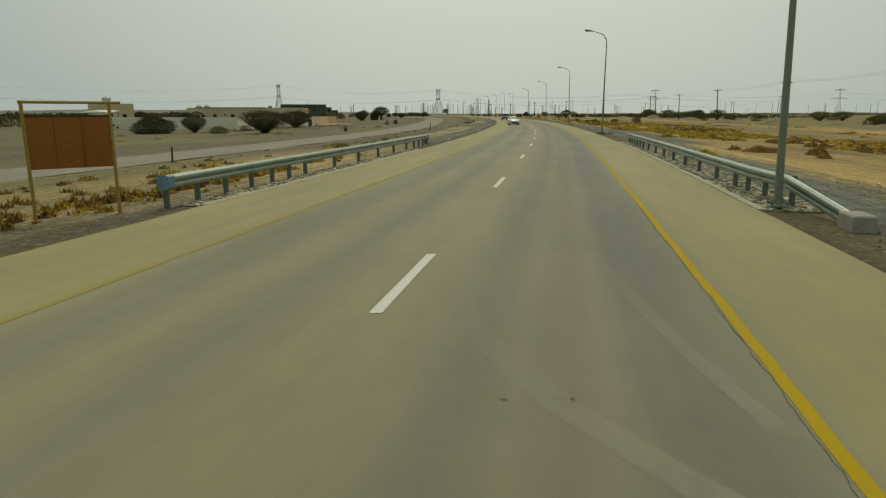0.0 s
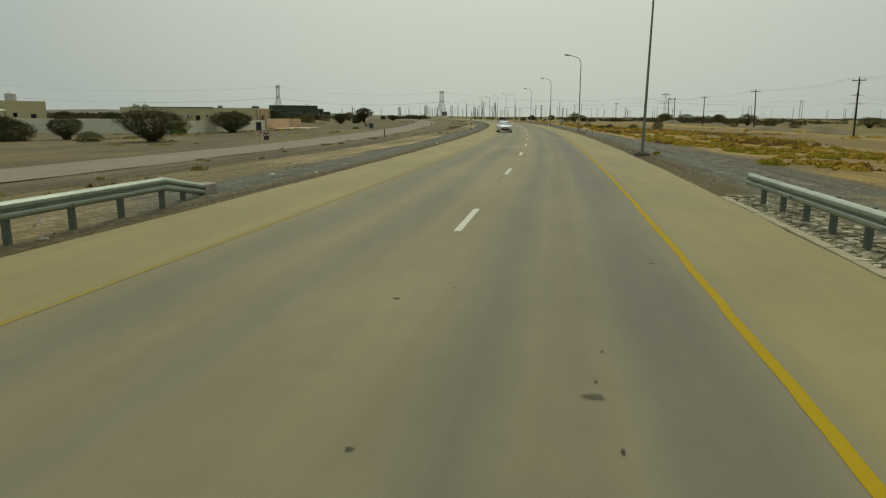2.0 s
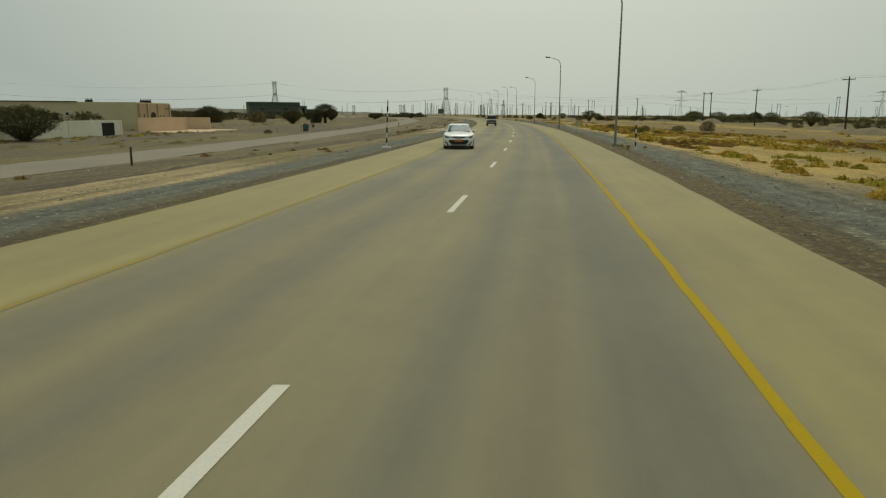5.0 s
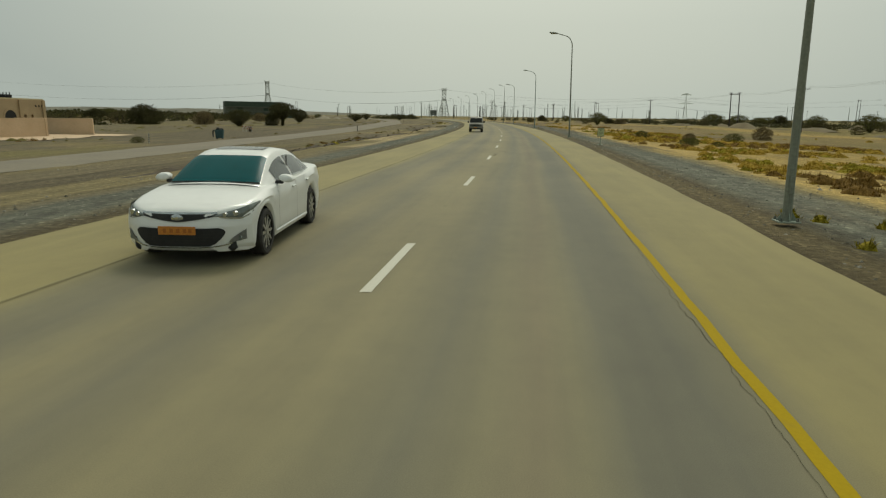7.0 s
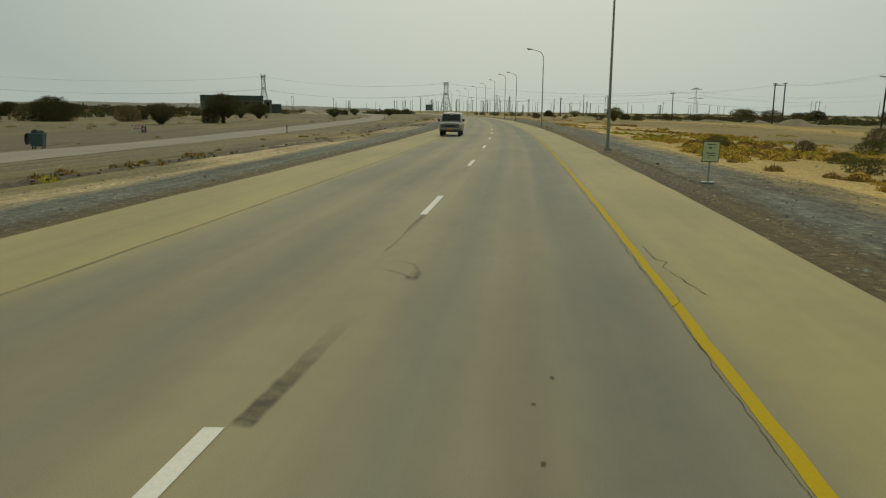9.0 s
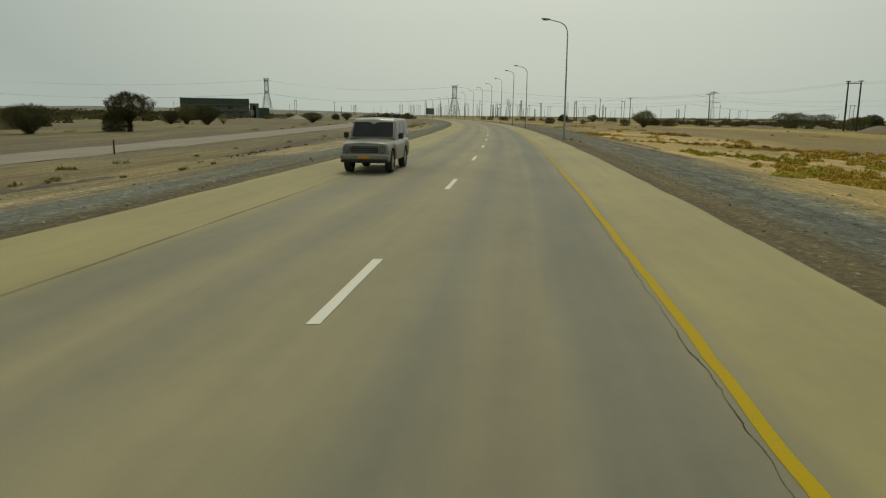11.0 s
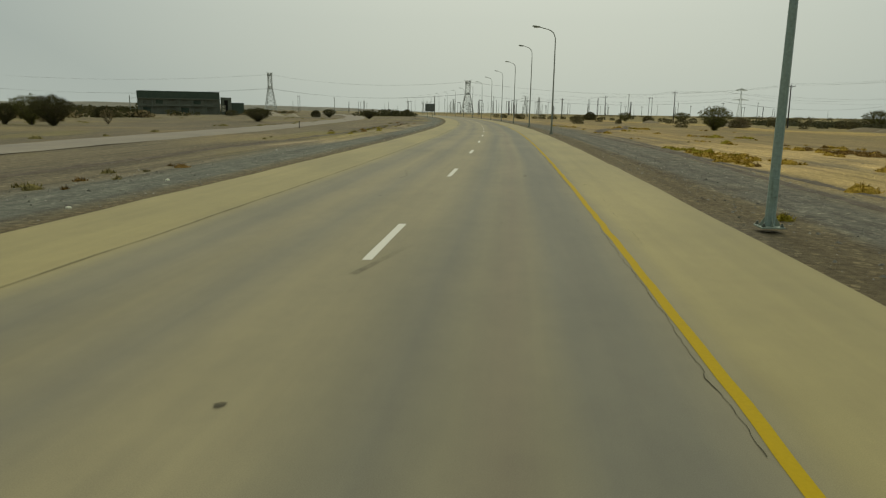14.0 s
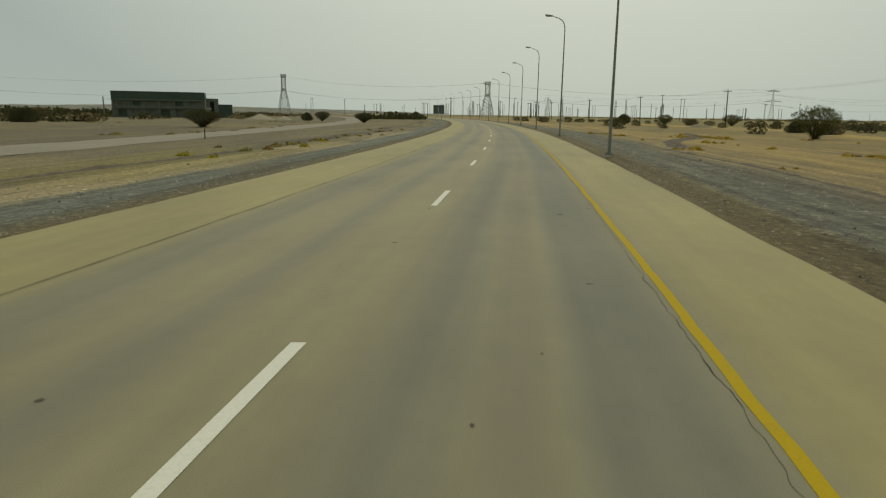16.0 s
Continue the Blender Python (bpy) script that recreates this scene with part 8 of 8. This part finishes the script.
for _ in range(58):
    s, u = r_belt.uniform(20, 470), 70 + 85 * r_belt.random()
    x, y, _z = at(s, u)
    w = r_belt.uniform(2.2, 5.0)
    plant("belt", x, y, w, w * r_belt.uniform(0.36, 0.52))
for _ in range(46):
    s, u = r_belt.uniform(330, 540), 24 + 95 * r_belt.random()
    x, y, _z = at(s, u)
    w = r_belt.uniform(1.8, 4.2)
    plant("belt", x, y, w, w * r_belt.uniform(0.40, 0.56))
for _ in range(26):
    s, u = r_belt.uniform(150, 420), -62 - 70 * r_belt.random()
    x, y, _z = at(s, u)
    if (-150 < x < -70 and 290 < y < 360) or (-106 < x < -55 and 215 < y < 345):
        continue
    w = r_belt.uniform(3.0, 7.0)
    plant("belt", x, y, w, w * r_belt.uniform(0.36, 0.52))


# ---- what nobody could count: grass, stones, far scrub ----
def tussocks(name, places, material, label, seed=5):
    """Soft rounded mounds of dry grass, lumpy and edged with fine blades. places: x, y, z, width, height of each."""
    r = random.Random(seed)
    vs, fs = [], []
    for x, y, z, w, h in places:
        turn, sx, k3 = r.uniform(0, 6.283), r.uniform(0.7, 1.35), r.uniform(0, 50)
        ct, st = math.cos(turn), math.sin(turn)

        def spot(a, q, lift):
            lump = 1 + 0.38 * noise.noise((math.cos(a) * 1.5, math.sin(a) * 1.5, k3)) + 0.22 * noise.noise((math.cos(a) * 4.0, math.sin(a) * 4.0, k3))
            dx, dy = math.cos(a) * q * w * 0.5 * sx * lump, math.sin(a) * q * w * 0.5 * lump
            top_ = h * (1 - q ** 2.4) * (1 + 0.45 * noise.noise((dx / w * 4, dy / w * 4, k3 + 9)))
            return x + dx * ct - dy * st, y + dx * st + dy * ct, z + max(-0.04, top_ * lift - 0.03)

        i = len(vs)
        for q in (1.0, 0.82, 0.55, 0.28):
            vs.extend(spot(k * 0.6283, q, 1.0) for k in range(10))
        vs.append(spot(0.0, 0.0, 1.0))
        for ring in range(3):
            fs.extend((i + ring * 10 + k, i + ring * 10 + (k + 1) % 10, i + ring * 10 + 10 + (k + 1) % 10, i + ring * 10 + 10 + k) for k in range(10))
        fs.extend((i + 30 + k, i + 30 + (k + 1) % 10, i + 40) for k in range(10))
        for n in range(30):
            a, q = r.uniform(0, 6.283), math.sqrt(r.random())
            px, py, pz = spot(a, q, 0.96)
            b = a + turn + r.uniform(-1.0, 1.0)
            ln = r.uniform(0.07, 0.19) * (0.5 + 0.5 * w)
            lean = r.uniform(0.2, 0.9) * (0.4 + q)
            wd = r.uniform(0.010, 0.026)
            ex, ey = -math.sin(b) * wd, math.cos(b) * wd
            i = len(vs)
            vs += [(px - ex, py - ey, pz), (px + ex, py + ey, pz), (px + math.cos(b) * ln * lean, py + math.sin(b) * ln * lean, pz + ln)]
            fs.append((i, i + 1, i + 2))
    g = Geo()
    g.add(vs, fs)
    return tagged(part(name, g, material, fix=False), label, "grass", kind="stuff")


rng = random.Random(21)
gold, olive, brown, dull = [], [], [], []
while len(gold) + len(olive) + len(brown) < 5000:
    s = rng.uniform(-5, 330)
    u = rng.uniform(11.3, 62)
    inner = float(np.interp(s, [0, 54, 66, 110, 200], [22.5, 21.5, 12.0, 12.4, 13.0])) + 1.2 * noise.noise((s * 0.12, 4.0, 0.0))
    outer = float(np.interp(s, [0, 60, 100, 140, 190, 210], [36, 34, 26, 37, 34, 27])) + 5 * noise.noise((s * 0.05, 9.0, 0.0))
    thick = noise.noise((s * 0.07, u * 0.14, 2.0)) + 0.8 * noise.noise((s * 0.33, u * 0.45, 7.0)) + (-0.09 if s < 190 else -0.08 if s < 232 else -0.30 if s < 262 else -0.42)
    thick -= max(0.0, (inner - u)) * 0.5 + min(0.55, max(0.0, (u - outer)) * 0.12)
    if thick + rng.uniform(-0.25, 0.25) < 0.10:
        continue
    w = rng.uniform(0.28, 0.85) + 0.7 * rng.random() ** 3
    if s > 200:
        w *= 0.75
    x, y, _ = at(s, u)
    hue = noise.noise((s * 0.06, u * 0.1, 8.0)) + rng.uniform(-0.3, 0.3)
    (olive if hue > 0.26 else brown if hue < (-0.18 if s < 200 else -0.45) else gold).append((x, y, ground_z(s, u), w, w * rng.uniform(0.16, 0.32)))
for _ in range(260):
    s, u = rng.uniform(-5, 340), -rng.uniform(9.5, 17.5)
    if noise.noise((s * 0.05, u * 0.2, 6.0)) + rng.uniform(-0.2, 0.2) < 0.12:
        continue
    w = rng.uniform(0.2, 0.65)
    x, y, _ = at(s, u)
    (brown if rng.random() < 0.45 else dull).append((x, y, ground_z(s, u), w, w * rng.uniform(0.12, 0.26)))
for _ in range(90):
    s, u = rng.uniform(-2, 34), -rng.uniform(8.2, 15.5)
    w = rng.uniform(0.3, 0.85)
    x, y, _ = at(s, u)
    (brown if rng.random() < 0.6 else gold).append((x, y, ground_z(s, u), w, w * rng.uniform(0.14, 0.26)))
for _ in range(150):
    s, u = rng.uniform(4, 24), -9.3 + rng.gauss(0, 0.5)
    w = rng.uniform(0.18, 0.5)
    x, y, _ = at(s, u)
    (brown if rng.random() < 0.45 else gold).append((x, y, ground_z(s, u), w, w * rng.uniform(0.25, 0.5)))
for _ in range(70):
    s = rng.choice((rng.gauss(48, 4), rng.gauss(160, 8), rng.gauss(290, 9)))
    u = -13.2 + rng.gauss(0, 0.8)
    w = rng.uniform(0.25, 0.9)
    x, y, _ = at(s, u)
    rng.choice((brown, dull, olive)).append((x, y, ground_z(s, u), w, w * rng.uniform(0.14, 0.28)))
for _ in range(420):
    s, u = rng.uniform(60, 420), -rng.uniform(30, 75)
    if noise.noise((s * 0.04, u * 0.06, 3.0)) < 0.1:
        continue
    w = rng.uniform(0.5, 1.6)
    x, y, _ = at(s, u)
    dull.append((x, y, ground_z(s, u), w, w * rng.uniform(0.10, 0.2)))
for _ in range(110):
    x, y = rng.uniform(-57.6, -52.5), rng.choice((rng.uniform(98, 123), rng.uniform(126, 168)))
    w = rng.uniform(0.3, 1.0)
    rng.choice((olive, dull, dull, brown)).append((x, y, ground_at(x, y), w, w * rng.uniform(0.14, 0.3)))
for x, y, w, h in ((12.4, 44.3, 1.0, 0.26), (13.2, 42.2, 1.6, 0.36), (14.3, 42.9, 1.2, 0.28), (16.2, 41.5, 1.3, 0.42), (17.5, 44.5, 0.9, 0.3), (15.4, 38.0, 0.9, 0.3), (18.5, 36.0, 1.2, 0.4)):
    brown.append((x, y, ground_at(x, y), w, h))
olive.append((8.4, 33.3, ground_at(8.4, 33.3), 1.7, 0.45))
for s, u in ((70.5, 7.7), (71.2, 8.0), (122.6, 7.6), (122.0, 8.0), (119.0, 7.5), (121.5, 9.0), (228.0, 7.6)):
    x, y, _ = at(s, u)
    olive.append((x, y, ground_z(s, u), 0.36, 0.15))
tussocks("dry_grass", gold, M_GRASS, "rounded tufts of dry golden grass on sand", 5)
tussocks("olive_grass", olive, M_GRASSGREEN, "tufts of olive-green grass and weeds", 6)
tussocks("dull_grass", dull, M_GRASSDULL, "low tufts of dull olive weeds on bare earth", 8)
tussocks("brown_grass", brown, M_GRASSBROWN, "tufts of withered brown weeds", 7)


def stones():
    r = random.Random(33)
    vs, fs = [], []

    def stone(p, d):
        i = len(vs)
        k = [Vector((r.uniform(0.6, 1.2), 0, r.uniform(-0.1, 0.2))), Vector((0, r.uniform(0.6, 1.2), r.uniform(-0.1, 0.2))), Vector((-r.uniform(0.6, 1.2), 0, r.uniform(-0.1, 0.2))), Vector((0, -r.uniform(0.6, 1.2), r.uniform(-0.1, 0.2))), Vector((r.uniform(-0.3, 0.3), r.uniform(-0.3, 0.3), r.uniform(0.5, 0.9)))]
        a = r.uniform(0, 6.28)
        for q in k:
            vs.append((p.x + d * (q.x * math.cos(a) - q.y * math.sin(a)), p.y + d * (q.x * math.sin(a) + q.y * math.cos(a)), p.z + d * q.z))
        fs.extend([(i, i + 1, i + 4), (i + 1, i + 2, i + 4), (i + 2, i + 3, i + 4), (i + 3, i, i + 4)])

    for _ in range(26000):
        s = r.uniform(-4, 330)
        right = r.random() < 0.62
        u = 6.5 + 5.6 * r.random() ** 1.1 if right else -6.6 - 5.0 * r.random() ** 1.2
        d = 0.012 + 0.05 * r.random() ** 4
        if r.random() < 0.003:
            d = r.uniform(0.05, 0.11)
        stone(at(s, u, ground_z(s, u)), d)
    for _ in range(1800):
        s, u = r.uniform(0, 330), r.choice((1, -1)) * r.uniform(10, 30)
        stone(at(s, u, ground_z(s, u)), 0.025 + 0.06 * r.random() ** 3)
    g = Geo()
    g.add(vs, fs)
    return tagged(part("gravel", g, M_STONE, fix=False), "loose grey gravel and stones on the verges", "gravel", kind="stuff")


stones()


def windrow(u_of, s0, s1, width, height, seed, label):
    """A low ragged bank of scraped earth along the verge."""
    g = Geo()
    rows = []
    for s in np.arange(s0, s1, 0.35):
        c = u_of(s)
        k = max(0.05, 0.55 + 0.9 * noise.noise((s * 0.5, seed, 0.0)) + 0.5 * noise.noise((s * 2.1, seed, 3.0)))
        end = min(1.0, (s - s0) / 3, (s1 - s) / 3)
        ring = []
        for q, zz in ((-0.5, -0.04), (-0.25, 0.55), (0.0, 1.0), (0.22, 0.6), (0.5, -0.04)):
            u = c + q * width * (0.7 + 0.5 * k) + 0.06 * noise.noise((s * 3, q * 9, seed))
            ring.append(at(s, u, ground_z(s, u) + zz * height * k * end + 0.02 * noise.noise((s * 5, q * 7, seed))))
        rows.append(ring)
    g.sweep(rows)
    return tagged(part("earth_bank", g, M_BANK, fix=False), label, "earth bank", kind="stuff")


M_BANK = surface("scraped_earth", (0.070, 0.054, 0.032), (0.135, 0.102, 0.058), 1.6, 14.0, 0.95, bumpy=0.7, dist=0.04, amount=0.4)
windrow(lambda s: -12.25 + 0.30 * math.sin(s * 0.11), 128, 190, 0.55, 0.16, 2.0, "low ragged bank of scraped dark earth on the verge")
windrow(lambda s: -13.0 + 0.4 * math.sin(s * 0.09), 62, 112, 0.5, 0.09, 5.0, "low ragged bank of scraped dark earth on the verge")
windrow(lambda s: -13.6 + 0.5 * math.sin(s * 0.07), 200, 300, 0.5, 0.10, 8.0, "low ragged bank of scraped dark earth on the verge")
windrow(lambda s: 11.2 + 0.3 * math.sin(s * 0.13), 205, 285, 0.5, 0.09, 11.0, "low bank of scraped earth beyond the gravel verge")
windrow(lambda s: 12.3 + 0.3 * math.sin(s * 0.12), 215, 290, 0.5, 0.08, 14.0, "low bank of scraped earth beyond the gravel verge")

windrow(lambda s: 15.5 + (s - 300) * 0.35 + 0.8 * math.sin(s * 0.2), 292, 340, 1.5, 0.22, 23.0, "dark eroded earth bank on the plain")


M_MOUND = surface("dry_plain_earth", (0.165, 0.130, 0.068), (0.220, 0.172, 0.088), 0.25, 5.0, 0.95, bumpy=0.5, dist=0.04)


def mounds():
    """Low soft heaps of pale earth pushed up along the far side of the plain."""
    r = random.Random(63)
    g = Geo()
    for _ in range(34):
        s, u = r.uniform(60, 430), r.uniform(56, 105)
        ln, w, h, seed = r.uniform(6, 18), r.uniform(3.0, 6.0), r.uniform(0.5, 1.3), r.uniform(0, 90)
        rows = []
        for k in range(9):
            t = k / 8
            c = at(s + (t - 0.5) * ln, u + 1.5 * noise.noise((t * 2, seed, 0.0)))
            top_ = h * math.sin(math.pi * t) ** 0.7 * (1 + 0.5 * noise.noise((t * 4, seed, 4.0)))
            rows.append([(c.x + q * w, c.y + 0.25 * q * w, ground_z(s, u) - 0.25 + (top_ + 0.25) * zz * (1 + 0.3 * noise.noise((t * 6, q * 3, seed)))) for q, zz in ((-0.5, 0.0), (-0.28, 0.55), (-0.08, 0.98), (0.12, 0.92), (0.3, 0.5), (0.5, 0.0))])
        g.sweep(rows)
    return tagged(part("earth_mounds", g, M_MOUND, smooth=True, fix=False), "low soft mounds of pale earth across the plain", "earth mounds", kind="stuff")


mounds()


def clods():
    """Broken lumps of dark earth along the scraped bank."""
    r = random.Random(91)
    g = Geo()
    for _ in range(260):
        s = r.choice((r.uniform(138, 178), r.uniform(140, 168), r.uniform(196, 214)))
        u = -12.25 + 0.30 * math.sin(s * 0.11) + r.gauss(0, 0.22)
        d = 0.03 + 0.09 * r.random() ** 2.5
        g.box((0, 0, d * 0.3), (d * r.uniform(0.9, 1.8), d, d * r.uniform(0.5, 0.9)), d * 0.22, Matrix.Translation(at(s, u, ground_z(s, u) + 0.08 * r.random())) @ Matrix.Rotation(r.uniform(0, 3), 4, "Z") @ Matrix.Rotation(r.uniform(-0.4, 0.4), 4, "X"))
    return tagged(part("earth_clods", g, M_CLOD, fix=False), "broken dark clods of earth along the scraped bank", "earth clods", kind="stuff")


M_CLOD = surface("dark_clod", (0.060, 0.044, 0.025), (0.120, 0.090, 0.052), 3.0, 20.0, 0.95, bumpy=0.6)
clods()


def far_scrub(name, material, seed, count, near, far, side, label, big=1.0, beyond=0):
    """Low desert scrub towards the horizon, as many small leafy clumps."""
    r = random.Random(seed)
    vs, fs = [], []
    made = 0
    while made < count:
        s = r.uniform(beyond - 20, far + 150)
        u = side * (near + (far - near) * r.random() ** 1.4)
        if abs(u) < 80 and s < 440:
            continue
        if noise.noise((s * 0.008, u * 0.008, seed)) + r.uniform(-0.3, 0.3) < -0.05:
            continue
        made += 1
        p = at(s, u, ground_z(s, u))
        w, h = r.uniform(2.5, 7.0) * big, r.uniform(0.8, 2.0) * big
        for n in range(50):
            a, q = r.uniform(0, 6.283), math.sqrt(r.random())
            z = h * (0.06 + 0.94 * r.random()) * (1 - 0.55 * q ** 2)
            c = p + Vector((math.cos(a) * q * w / 2, math.sin(a) * q * w / 2, z))
            t = Vector((r.gauss(0, 1), r.gauss(0, 1), r.gauss(0, 0.7))).normalized()
            o = t.orthogonal()
            k = r.uniform(0.3, 0.62) * (0.45 + h * 0.18)
            i = len(vs)
            vs += [c - t * k, c + o * k * 0.6, c + t * k, c - o * k * 0.6]
            fs.append((i, i + 1, i + 2, i + 3))
    g = Geo()
    g.add(vs, fs)
    return tagged(part(name, g, material, fix=False), label, "scrub", kind="stuff")


far_scrub("distant_scrub", M_LEAF, 51, 1500, 75, 900, -1, "belt of dark desert scrub towards the horizon")
far_scrub("distant_scrub", M_TWIG, 52, 700, 70, 700, -1, "belt of dry brown scrub towards the horizon")
far_scrub("distant_scrub", M_LEAFGREEN, 55, 420, 105, 400, -1, "belt of green trees and scrub behind the houses")
far_scrub("distant_scrub", M_LEAF, 57, 900, 130, 460, -1, "thick belt of dark scrub below the ridge", 1.8)
far_scrub("distant_scrub", M_LEAF, 59, 420, 15, 330, -1, "belt of dark trees and scrub past the bend", 1.5, 520)
far_scrub("distant_scrub", M_LEAFBROWN, 53, 700, 340, 950, 1, "belt of olive desert scrub towards the horizon")
far_scrub("distant_scrub", M_LEAFBROWN, 58, 380, 470, 850, 1, "belt of olive trees and scrub along the far plain", 1.9)
far_scrub("distant_scrub", M_LEAF, 54, 240, 14, 160, 1, "belt of dark scrub beyond the bend", 1.0, 440)


def ridge():
    g = Geo()
    rows = []
    for k in range(61):
        t = k / 60
        a = Vector((-1250, 900, 0)).lerp(Vector((-380, 1480, 0)), t)
        h = 10 * math.sin(math.pi * t) ** 0.6 * (1 + 0.25 * noise.noise((t * 9, 0, 0))) + 1.5 * noise.noise((t * 40, 3, 0))
        n = Vector((-0.55, 0.83, 0))
        rows.append([a + Vector((0, 0, -3)), a + n * 60 + Vector((0, 0, max(0.0, h * 0.6))), a + n * 130 + Vector((0, 0, max(0.0, h))), a + n * 300 + Vector((0, 0, -3))])
    g.sweep(rows)
    return tagged(part("distant_ridge", g, M_RIDGE, smooth=True), "low bare ridge on the horizon", "hill", kind="structure")


M_RIDGE = surface("scrubby_ridge_earth", (0.110, 0.108, 0.070), (0.205, 0.190, 0.135), 0.03, 0.12, 0.95, bumpy=0, amount=0.3)
ridge()
